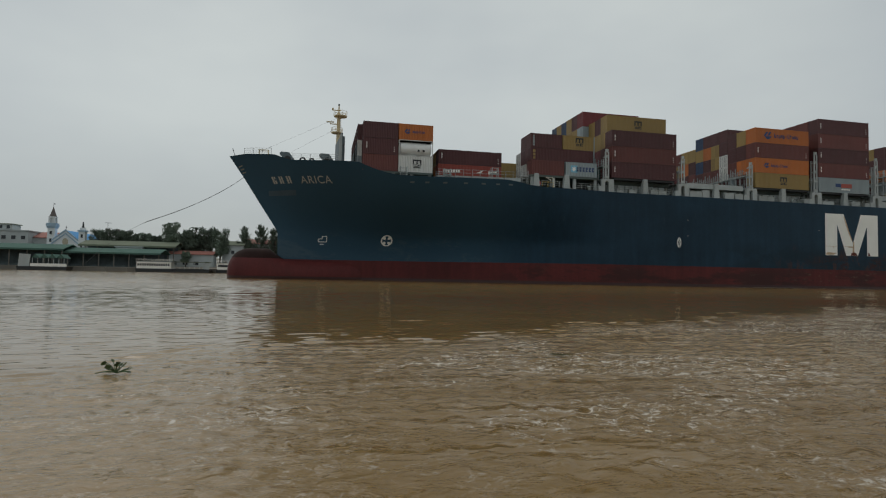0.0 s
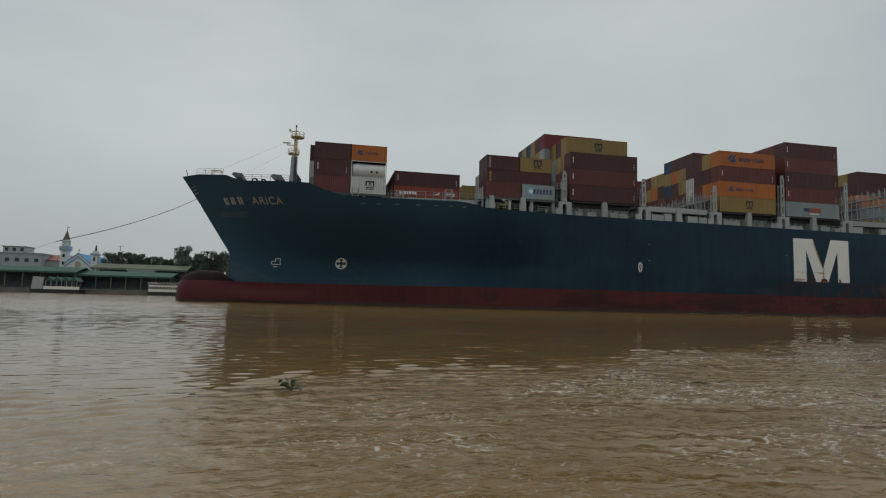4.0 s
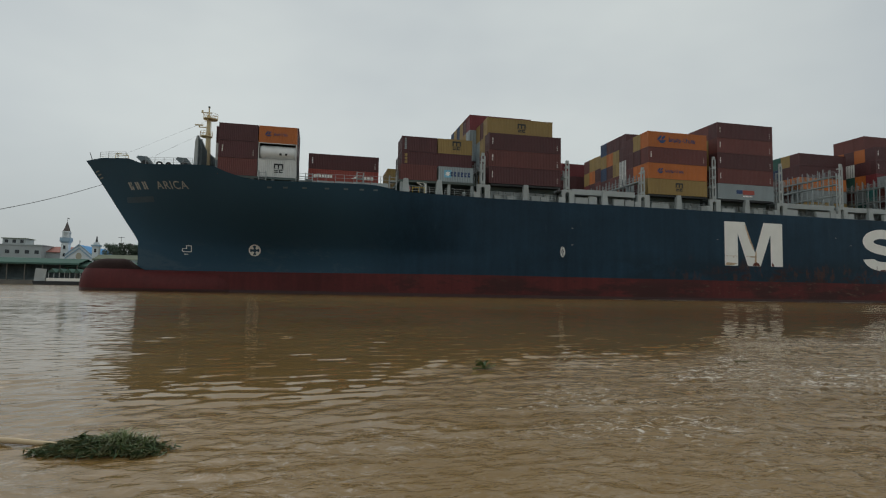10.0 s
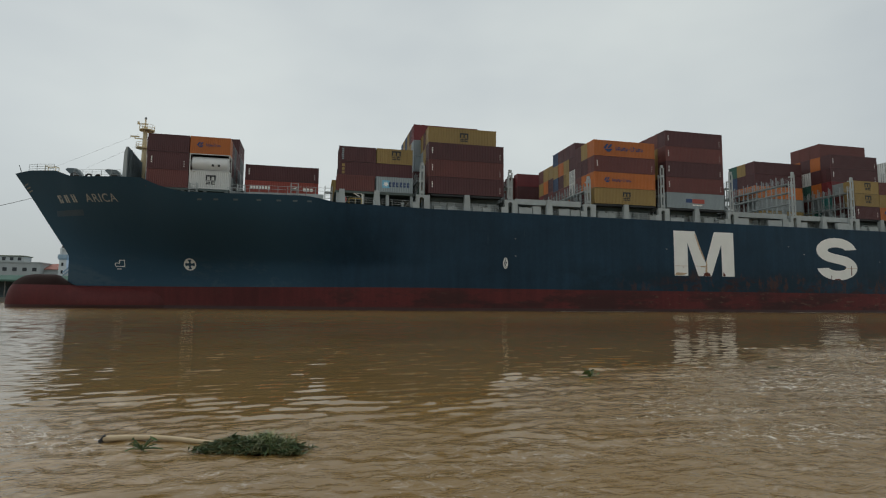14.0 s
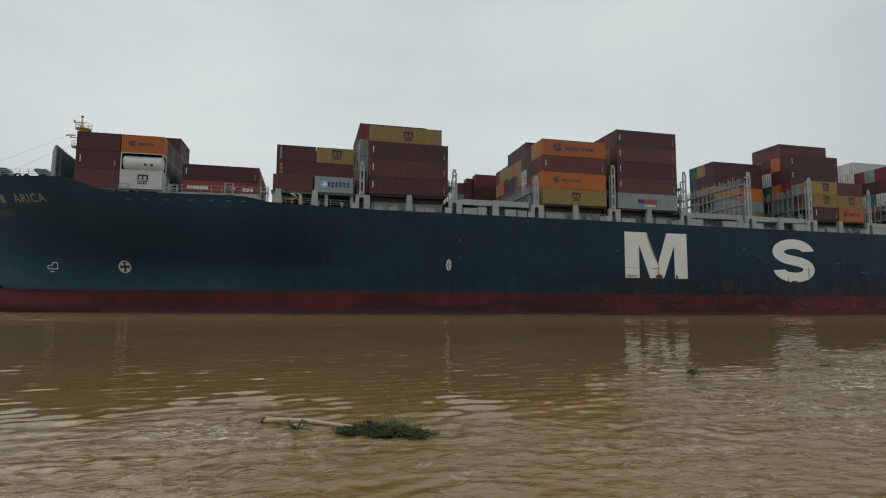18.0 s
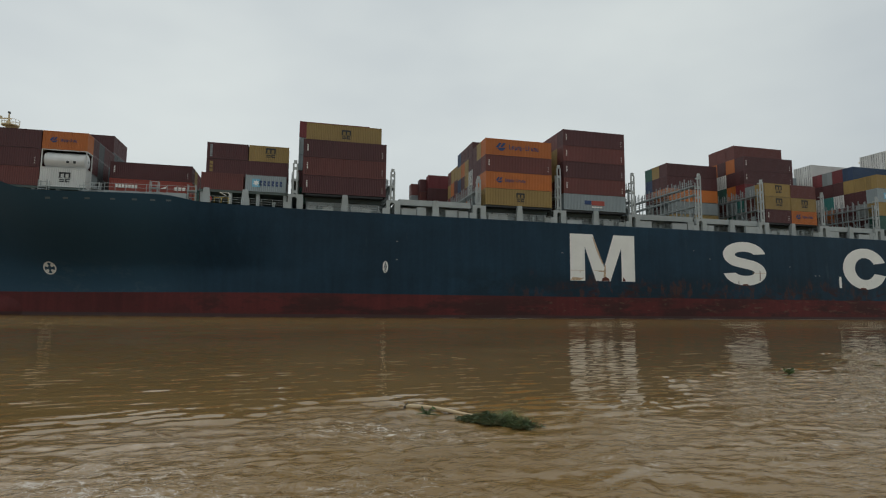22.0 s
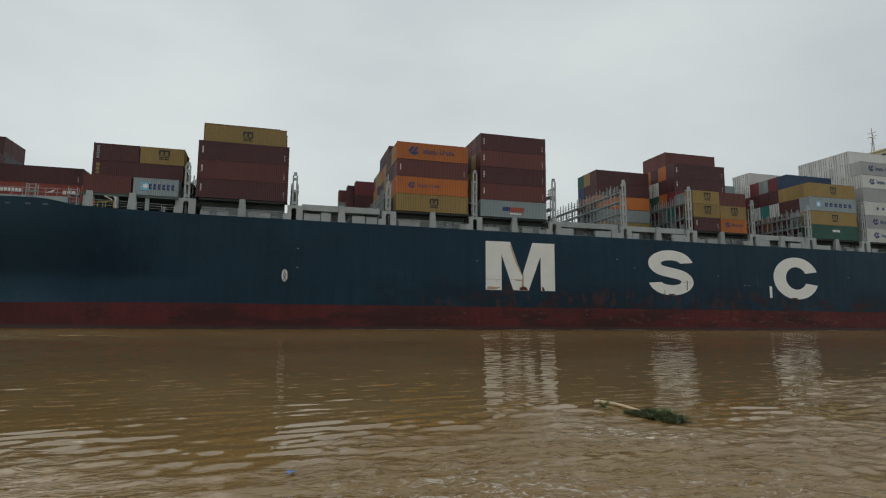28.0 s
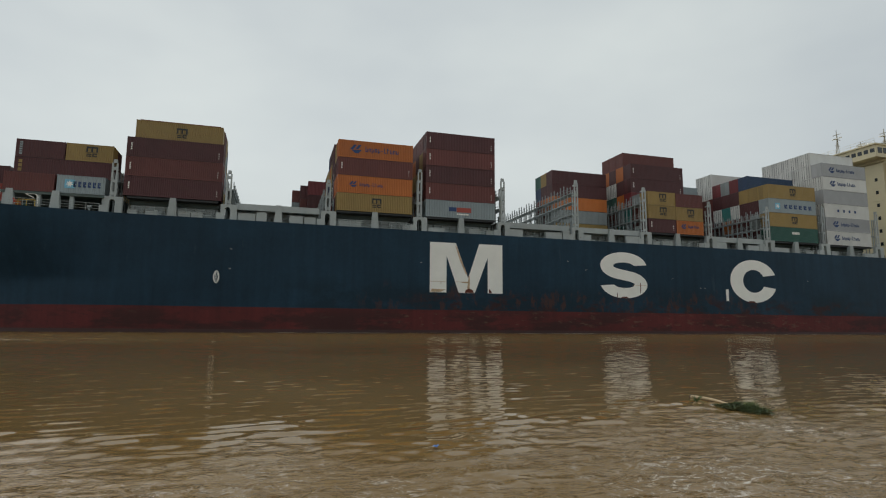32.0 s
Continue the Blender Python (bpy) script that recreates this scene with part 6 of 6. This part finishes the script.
    part("nave_roof", bm, BLUEROOF, ob, "bright blue metal roof")
    # turret with a dark stone figure's plinth
    t0 = 15.4
    part("turret", boxes((t0, t0 + 2.4, 0, 2.4, 0, 13.6)), LIMEWASH, ob)
    part("turret_trim", boxes((t0 - 0.4, t0 + 2.8, -0.4, 2.8, 13.6, 14.3)), PALEBLUE, ob)
    part("turret_cap", boxes((t0 + 0.3, t0 + 2.1, 0.3, 2.1, 14.3, 15.4)), LIMEWASH, ob)
    bm = bmesh.new()
    rod(bm, (t0 + 1.2, 1.2, 15.4), (t0 + 1.2, 1.2, 17.9), 0.5, 8, 0.22)
    part("finial", bm, DARK, ob, "dark stone finial")
    for z in (7.0, 11.0):
        part("window", boxes((t0 + 0.8, t0 + 1.6, -0.06, 0.1, z, z + 1.6)), GLASS, ob)
    return ob


church()


def water_tank(x, y, z, pole):
    ob = bank("water_tank", x, y, 3, "grey water tank on a tall stand above the roofs", "tank", "water tanks")
    part("stand", boxes((-0.7, -0.4, -0.3, 0.3, 0, z), (0.4, 0.7, -0.3, 0.3, 0, z)), PLASTER, ob)
    part("tank", rod(bmesh.new(), (0, 0, z), (0, 0, z + 1.9), 0.85, 12, 1.0), QUAY, ob)
    if pole:
        part("pole", rods(0.08, ((0, 0, z + 2.2), (0, 0, z + 4.6)), ((-1.2, 0, z + 4.4), (1.2, 0, z + 4.4)), n=5), DARK, ob)


water_tank(-86.8, 305, 13.4, True), water_tank(-82.9, 305, 13.2, False)


# ---------------------------------------------------------------- trees
def tree(x, y, z, high, spread, seed, name="tree", label="broad dark green tree on the far bank", lean=1.0, wispy=False, group="trees on the far bank"):
    r = random.Random(seed)
    ob = bank(name, x, y, z, label, "tree", group)
    bm = bmesh.new()
    base = high * (0.22 if not wispy else 0.12)
    rod(bm, (0, 0, -0.5), (0, 0, base), spread * 0.07 + 0.1, 7, spread * 0.05 + 0.08)
    tips = []
    n = 9 if not wispy else 26
    for i in range(n):
        a = 2 * math.pi * i / n + r.uniform(-0.4, 0.4)
        rr = spread * r.uniform(0.35, 0.85)
        tip = Vector((rr * math.cos(a), rr * math.sin(a) * 0.8, high * r.uniform(0.45, 0.9)))
        if wispy:
            tip = Vector((rr * math.cos(a) * 0.9, rr * math.sin(a) * 0.6, high * (1.0 - 0.45 * rr / spread) * r.uniform(0.85, 1.05)))
        rod(bm, (0, 0, base * r.uniform(0.8, 1.0)), tip, spread * 0.03 + 0.05, 5, 0.05)
        tips.append(tip)
    part("trunk", bm, TREEDARK, ob, "dark trunk with spreading limbs")
    verts, faces = [], []
    clumps = []
    for tip in tips:
        for _ in range(4 if not wispy else 5):
            k = r.uniform(0.45, 1.05)
            c = Vector((tip.x * k, tip.y * k, base + (tip.z - base) * (k if wispy else r.uniform(0.55, 1.12))))
            clumps.append((c, spread * (r.uniform(0.22, 0.42) if not wispy else r.uniform(0.05, 0.11))))
    if not wispy:
        for _ in range(22):
            a, rr = r.uniform(0, 6.28), spread * r.uniform(0, 0.75)
            clumps.append((Vector((rr * math.cos(a), rr * math.sin(a), high * r.uniform(0.3, 0.94))), spread * r.uniform(0.22, 0.36)))
    per = max(18, int(6500 / len(clumps)))
    for c, rad in clumps:
        for _ in range(per):
            d = Vector((r.gauss(0, 1), r.gauss(0, 1), r.gauss(0, 0.8)))
            d = d.normalized() * rad * r.uniform(0.5, 1.08)
            p = c + d
            s = r.uniform(0.22, 0.5) * (0.7 + 0.05 * spread) * (0.6 if wispy else 1)
            e = Euler((r.uniform(0, 3.1), r.uniform(0, 3.1), r.uniform(0, 6.2))).to_matrix()
            k = len(verts)
            for q in ((-s, -0.35 * s, 0), (0, -0.55 * s, 0.1 * s), (s, 0, 0), (0, 0.55 * s, 0.1 * s)):
                verts.append(p + e @ Vector(q))
            faces.append((k, k + 1, k + 2, k + 3))
    me = bpy.data.meshes.new("crown")
    me.from_pydata(verts, [], faces)
    me.materials.append(LEAF)
    shared("crown", me, ob)
    return ob


for i, (x, y, hh, sp) in enumerate(((-91, 303, 18.4, 5.2), (-86, 300, 17.6, 5.4), (-80, 304, 17.4, 5.4), (-77, 306, 16.4, 4.6), (-71.8, 300, 16.4, 4.6), (-66.8, 303, 15.0, 3.6), (-61.5, 298, 23.8, 5.4), (-57.5, 302, 18.0, 4.4),
                                 (-54, 300, 18.5, 4.6), (-50.5, 304, 17.5, 5.0), (-45.8, 300, 20.6, 5.4), (-40.8, 298, 20.2, 5.6), (-36.5, 318, 10.0, 4.0), (-55, 288, 7.5, 2.6), (5, 318, 15, 7), (25, 322, 17, 8))):
    tree(x, y, 3.0, hh * 0.86, sp * 0.84, 100 + i)


def casuarina(x, y, high, spread, seed):
    """A slender tree of steep limbs with upswept needle plumes."""
    r = random.Random(seed)
    ob = bank("casuarina_tree", x, y, 3.0, "slender feathery dark tree behind the bow", "tree", "feathery trees")
    bm = bmesh.new()
    rod(bm, (0, 0, -0.5), (0, 0, high * 0.92), 0.34, 7, 0.06)
    verts, faces = [], []
    for i in range(80):
        f = 0.12 + 0.88 * (i / 79)
        a = r.uniform(0, 6.28)
        reach = spread * (1.05 - f) ** 0.7 * r.uniform(0.45, 1.0) + 0.4
        foot = Vector((0, 0, high * 0.86 * f * r.uniform(0.85, 1.0)))
        tip = foot + Vector((reach * math.cos(a), reach * math.sin(a) * 0.8, reach * r.uniform(0.8, 1.5) + 0.5))
        rod(bm, foot, tip, 0.07, 4, 0.02)
        for _ in range(95):
            g = r.uniform(0.3, 1.05)
            c = foot.lerp(tip, g) + Vector((r.gauss(0, 0.22), r.gauss(0, 0.22), r.gauss(0, 0.25)))
            d = Vector((r.gauss(0.5 * math.cos(a), 0.4), r.gauss(0.5 * math.sin(a), 0.4), r.uniform(0.3, 1.1))).normalized() * r.uniform(0.35, 0.9)
            w = Vector((r.gauss(0, 1), r.gauss(0, 1), r.gauss(0, 0.4))).normalized() * 0.07
            k = len(verts)
            verts += [c - w, c + d * 0.5 - w * 1.3, c + d, c + d * 0.5 + w * 1.3]
            faces.append((k, k + 1, k + 2, k + 3))
    part("trunk", bm, TREEDARK, ob, "thin straight trunk with steep limbs")
    me = bpy.data.meshes.new("crown")
    me.from_pydata(verts, [], faces)
    me.materials.append(LEAF)
    shared("crown", me, ob)


for i, (x, hh, sp) in enumerate(((-30.5, 19.5, 5.0), (-23.5, 21.0, 5.6), (-17.5, 19.5, 5.2), (-12.5, 19.0, 5.0))):
    casuarina(x, 304 + 2 * (i % 2), hh, sp, 300 + i)


def palm(x, y, z, high):
    r = random.Random(int(x * 7))
    ob = bank("palm_tree", x, y, z, "tall palm with drooping fronds on the far bank", "tree", "trees on the far bank")
    part("trunk", rod(bmesh.new(), (0, 0, -0.5), (0.6, 0, high), 0.3, 7, 0.2), TREEDARK, ob)
    for k in range(11):
        a = 2 * math.pi * k / 11
        bm = bmesh.new()
        prev = None
        for i in range(7):
            f = i / 6
            d, zz = 3.6 * f, high + 1.5 * math.sin(f * 2.2) - 1.6 * f * f
            w = 0.55 * (1 - f) + 0.1
            p = [bm.verts.new((0.6 + d * math.cos(a) - s * w * math.sin(a), d * math.sin(a) + s * w * math.cos(a), zz - abs(s) * 0.15)) for s in (-1, 0, 1)]
            if prev:
                bm.faces.new((prev[0], prev[1], p[1], p[0])), bm.faces.new((prev[1], prev[2], p[2], p[1]))
            prev = p
        part("frond", bm, LEAF, ob)


palm(-51.8, 301, 3.0, 16.2), palm(-54.0, 303, 3.0, 15.0)


# ---------------------------------------------------------------- boats at the far quay
def ferry(x, y, L, deck_colour, canopy):
    ob = thing("ferry_boat", pose(x, y, 0), "moored white passenger ferry with open upper deck" if not canopy else "moored ferry with white bow gate and green canopy", "boat", "moored ferries")
    bm = bmesh.new()
    prism(bm, [(0.6, -0.6), (L - 0.6, -0.6), (L, 1.5), (0, 1.5)], 0, 6)
    bmesh.ops.recalc_face_normals(bm, faces=bm.faces)
    part("hull", bm, DARK, ob, "dark low hull")
    if canopy:
        bm = bmesh.new()
        prism(bm, [(0.4, 1.5), (4.3, 1.5), (4.6, 6.2), (0.8, 6.5)], 0.4, 1.0)
        bmesh.ops.recalc_face_normals(bm, faces=bm.faces)
        part("gate", bm, PLASTER, ob, "raised white ramp gate")
        bm = bmesh.new()
        for k in range(4):
            a, b = 5.2 + k * (L - 6.2) / 4, 5.2 + (k + 1) * (L - 6.2) / 4
            prism(bm, [(a, 4.9), ((a + b) / 2, 6.5), (b, 4.9)], 0, 6)
        bmesh.ops.recalc_face_normals(bm, faces=bm.faces)
        part("canopy", bm, GREENROOF, ob, "green canvas canopy in peaks")
        for i in range(7):
            part("post", boxes((5.4 + i * (L - 6.8) / 6, 5.6 + i * (L - 6.8) / 6, 0.3, 0.5, 1.5, 5.0)), PLASTER, ob)
        part("bulwark", boxes((4.8, L - 0.3, 0.1, 0.3, 1.5, 2.7)), WHITE, ob)
    else:
        part("side", boxes((0.5, L * 0.47, 0.2, 5.8, 1.5, 4.2)), WHITE, ob, "white cabin side")
        for i in range(14):
            xx = 0.9 + i * (L * 0.47 - 1.2) / 14
            part("window", boxes((xx, xx + 0.6, 0.12, 0.22, 2.6, 3.6)), GLASS, ob)
        part("roof", boxes((0.2, L * 0.5, 0, 6, 4.2, 4.45)), PLASTER, ob)
        part("rear_roof", boxes((L * 0.5, L - 0.4, 0, 6, 4.3, 4.55)), OLIVEROOF, ob)
        for i in range(7):
            xx = L * 0.52 + i * (L * 0.46) / 7
            part("post", boxes((xx, xx + 0.15, 0.2, 0.35, 1.5, 4.3)), PLASTER, ob)
        part("gate", boxes((L - 3, L - 0.5, 0.2, 0.5, 1.5, 4.2)), PLASTER, ob)
        part("railing", rods(0.05, *[((0.3, 0.1, z), (L * 0.5, 0.1, z)) for z in (4.9, 5.3)], *[((0.3 + 1.5 * i, 0.1, 4.45), (0.3 + 1.5 * i, 0.1, 5.3)) for i in range(int(L * 0.5 / 1.5))], n=4), WHITE, ob)
    return ob


ferry(-113.8, 254.5, 18, WHITE, True)
ferry(-71, 254.5, 29, WHITE, False)
ferry(-40, 255.0, 22, WHITE, False)


# ---------------------------------------------------------------- drifting plants and timber
PLANT = mat("water_weed", (0.060, 0.102, 0.030), 0.6, 0, 14.0, 0.75, 0, 40, (0.028, 0.026, 0.012), 0.50, random_value=0.3)
GRASS = mat("weed_grass", (0.115, 0.150, 0.045), 0.55, 0, 9.0, 0.6, 0, 40, (0.05, 0.055, 0.02), 0.4)
STRAW = mat("dead_stalks", (0.10, 0.10, 0.036), 0.8, 0, 3, 0.4, 0, 20)
WOOD = mat("peeled_log", (0.56, 0.43, 0.27), 0.75, 0, 1.5, 0.25, 0.3, 30, (0.15, 0.09, 0.05), 0.25, (0.2, 1, 1))
DRIFT = []


def weed(name, label, long, wide, high, blades, seed, stalks=0.25, big=1.0, tufts=0):
    r = random.Random(seed)
    ob = thing(name, pose(0, 0, 0), label, "floating plants", "drifting weed")
    for key, material, share in (("foliage", PLANT, 1 - stalks), ("straw", STRAW, stalks)):
        verts, faces = [], []
        for _ in range(int(blades * share)):
            a, q = r.uniform(0, 6.28), math.sqrt(r.uniform(0, 1))
            lump = 0.22 + 0.78 * (0.5 + 0.5 * math.sin(2 * a + seed) * math.sin(6 * q + seed)) * (0.6 + 0.4 * math.sin(5 * a + 9 * q))
            q *= 1 + 0.18 * math.sin(3 * a + seed) + 0.12 * math.sin(7 * a) + r.uniform(-0.05, 0.05) + 0.9 * max(0.0, r.gauss(-0.3, 0.3))
            px, py = long / 2 * q * math.cos(a), wide / 2 * q * math.sin(a)
            hz = high * max(0.08, 1 - q ** 2) * r.uniform(0.2, 1.0) * lump
            s = r.uniform(0.014, 0.046) * big if key == "foliage" else r.uniform(0.04, 0.14)
            w = s * (0.20 if key == "foliage" else 0.07)
            tilt = 0.9 if key == "foliage" else 0.22
            e = Euler((r.uniform(-tilt, tilt), r.uniform(-tilt, tilt), r.uniform(0, 6.28))).to_matrix()
            k = len(verts)
            c = Vector((px, py, hz + 0.01))
            for v in ((-s, 0, 0), (-0.3 * s, -w, 0.05 * s), (0.5 * s, -w * 0.8, 0.1 * s), (s, 0, 0), (0.5 * s, w * 0.8, 0.1 * s), (-0.3 * s, w, 0.05 * s)):
                verts.append(c + e @ Vector(v))
            faces.append(tuple(range(k, k + 6)))
        me = bpy.data.meshes.new(key)
        me.from_pydata(verts, [], faces)
        me.materials.append(material)
        shared(key, me, ob)
    # longer bent grass that stands up out of the thick end
    verts, faces = [], []
    for _ in range(tufts):
        q, a = abs(r.gauss(0, 0.42)), r.uniform(0, 6.28)
        root = Vector((long * (0.16 + 0.5 * q * math.cos(a)), wide * 0.55 * q * math.sin(a), high * 0.55 * max(0.0, 1 - q)))
        way = r.uniform(0, 6.28)
        lean = Vector((math.cos(way), math.sin(way), 0))
        side = Vector((-lean.y, lean.x, 0)) * r.uniform(0.0018, 0.0042)
        tall, bend = high * r.uniform(0.1, 0.75), r.uniform(0.05, 0.20)
        k = len(verts)
        for f, rise, thin in ((0.0, 0.0, 1.0), (0.35, 0.75, 0.9), (0.75, 1.0, 0.7), (1.0, 0.8, 0.2)):
            c = root + lean * bend * f + Vector((0, 0, tall * rise))
            verts += [c - side * thin, c + side * thin]
        faces += [(k + 2 * i, k + 2 * i + 1, k + 2 * i + 3, k + 2 * i + 2) for i in range(3)]
    if tufts:
        me = bpy.data.meshes.new("grass")
        me.from_pydata(verts, [], faces)
        me.materials.append(GRASS)
        shared("grass", me, ob, "brighter green bent grass blades")
    bm = bmesh.new()
    rows = []
    for i in range(5):
        f = i / 4
        rows.append([(long * 0.38 * (1 - 0.75 * f * f) * math.cos(a) * (1 + 0.2 * math.sin(3 * a + seed)), wide * 0.38 * (1 - 0.75 * f * f) * math.sin(a) * (1 + 0.22 * math.sin(5 * a)), -0.05 + high * 0.5 * f) for a in [2 * math.pi * j / 22 for j in range(23)]])
    grid_mesh(bm, rows)
    bm.faces.new([bm.verts.new(p) for p in rows[-1][:-1]])
    part("root_mat", bm, mat("root_mat", (0.022, 0.030, 0.012), 0.8, 0, 6, 0.4, 0.5, 30), ob, "dark matted roots")
    return ob


def sprig(name, label, stalks, size, seed, broad=0.8):
    """A floating plant: bent stalks, each with a round cupped leaf, and a few trailing runners."""
    r = random.Random(seed)
    ob = thing(name, pose(0, 0, 0), label, "floating plants", "drifting weed")
    for k in range(stalks):
        a = 2 * math.pi * k / stalks + r.uniform(-0.3, 0.3)
        reach, rise = size * r.uniform(0.35, 1.15), size * r.uniform(0.25, 1.0)
        tip = Vector((reach * math.cos(a), reach * math.sin(a) * 0.7, rise))
        mid = Vector((tip.x * 0.6, tip.y * 0.6, rise * 0.75))
        part("stalk", rods(0.006, ((0, 0, 0.0), mid), (mid, tip), n=5), PLANT, ob)
        bm = bmesh.new()
        e = Euler((r.uniform(-0.9, 0.9), r.uniform(-0.9, 0.9), a)).to_matrix()
        w = size * r.uniform(0.16, 0.30)
        rim = [bm.verts.new(tip + e @ Vector((w * math.cos(2 * math.pi * j / 9), broad * w * math.sin(2 * math.pi * j / 9), 0.25 * w * abs(math.sin(2 * math.pi * j / 9))))) for j in range(9)]
        hub = bm.verts.new(tip)
        for j in range(9):
            bm.faces.new((hub, rim[j], rim[(j + 1) % 9]))
        part("leaf", bm, PLANT, ob)
    for k in range(6):
        a = r.uniform(0, 6.28)
        d = size * r.uniform(1.0, 1.7)
        part("runner", rods(0.006, ((0, 0, 0.012), (d * 0.6 * math.cos(a), d * 0.3 * math.sin(a), 0.02)), ((d * 0.6 * math.cos(a), d * 0.3 * math.sin(a), 0.02), (d * math.cos(a + 0.2), d * 0.5 * math.sin(a + 0.2), 0.006)), n=4), PLANT, ob)
    return ob


def drift_log():
    ob = thing("drift_log", pose(0, 0, 0), "pale peeled tree trunk floating beside the weed", "log")
    bm = bmesh.new()
    rows = []
    for i in range(12):
        f = i / 11
        r = 0.032 - 0.014 * f
        rows.append([(-1.6 + 1.7 * f, 0.06 * math.sin(5 * f) + r * math.cos(2 * math.pi * j / 12), 0.016 + 0.010 * math.sin(7 * f) + r * math.sin(2 * math.pi * j / 12)) for j in range(13)])
    grid_mesh(bm, rows)
    bm.faces.new([bm.verts.new(p) for p in rows[0][:-1]])
    for f in bm.faces:
        f.smooth = True
    part("trunk", bm, WOOD, ob)
    bm = bmesh.new()
    rod(bm, (-1.63, 0, -0.02), (-1.59, 0, 0.05), 0.04, 8, 0.02)
    part("stump_end", bm, BLACK, ob, "dark broken end")
    return ob


# each with its way over the water: seconds, x, y as seen from the ship
CLUMP = [(0, -2.85, 6.6, -2), (9, 21.33, 8.26, -8), (13, 32.06, 9.12, -15), (19, 48.03, 10.52, -32), (23, 58.85, 11.4, -56), (28, 72.35, 12.6, -81), (32, 83.3, 13.45, -94)]
HYACINTH = [(0, 0.06, 10.14, 0), (2, 5.67, 10.6, 0), (6, 17.33, 11.89, 5), (9, 25.84, 12.58, 8), (13, 37.6, 13.43, 12), (19, 55.37, 14.37, 20), (23, 67.55, 15.12, 25), (25.5, 75.12, 15.77, 30), (32, 94.8, 17.3, 40)]
DRIFT.append((weed("weed_raft", "raft of tangled green water weed and dead straw", 0.94, 0.52, 0.135, 4200, 3, 0.16, 1.15, 260), CLUMP, 0, 0))
DRIFT.append((drift_log(), CLUMP, 0.0, 0.12))
DRIFT.append((sprig("weed_sprig", "small dark sprig of floating weed with narrow leaves", 13, 0.12, 5, 0.35), CLUMP, -1.0, -0.2))
DRIFT.append((sprig("hyacinth_plant", "small floating water hyacinth with round leaves on stalks", 15, 0.17, 8), HYACINTH, 0, 0))
DRIFT.append((weed("weed_tuft", "thin floating stick with a few leaves", 0.35, 0.05, 0.03, 30, 12, 0.9), [(0, 7.0, 11.2, 0), (6, 24.16, 11.98, 0), (9, 31.75, 12.9, 5), (32, 99, 18, 20)], 0, 0))


def plastic_scrap():
    ob = thing("plastic_scrap", pose(0, 0, 0), "small crumpled scrap of blue plastic floating on the water", "litter")
    bm = bmesh.new()
    r = random.Random(9)
    grid_mesh(bm, [[(0.022 * i - 0.055 + r.uniform(-0.006, 0.006), 0.02 * j - 0.03 + r.uniform(-0.006, 0.006), 0.012 + r.uniform(0, 0.022)) for i in range(6)] for j in range(4)])
    part("sheet", bm, mat("blue_plastic", (0.03, 0.14, 0.42), 0.35, 0, 9, 0.2), ob)
    return ob


DRIFT.append((plastic_scrap(), [(0, -5.35, 2.65, 0), (25, 59.18, 9.8, 40), (32, 77.25, 11.8, 60)], 0, 0))


def motions():
    for ob, x, y, z, turn in ABOARD:
        walk(ob, [(t, ship_at(t) @ pose(x, y, z, 0, 0, turn)) for t in (0.0, 32.0)])
    for ob, way, dx, dy in DRIFT:
        walk(ob, [(t, pose(x - SHIP_SPEED * t, y, 0.01, 0, 0, turn) @ pose(dx, dy, 0)) for t, x, y, turn in way])
    walk(water, [(0.0, pose(0, 0, 0)), (32.0, pose(-9.0, 3.0, 0))])


motions()
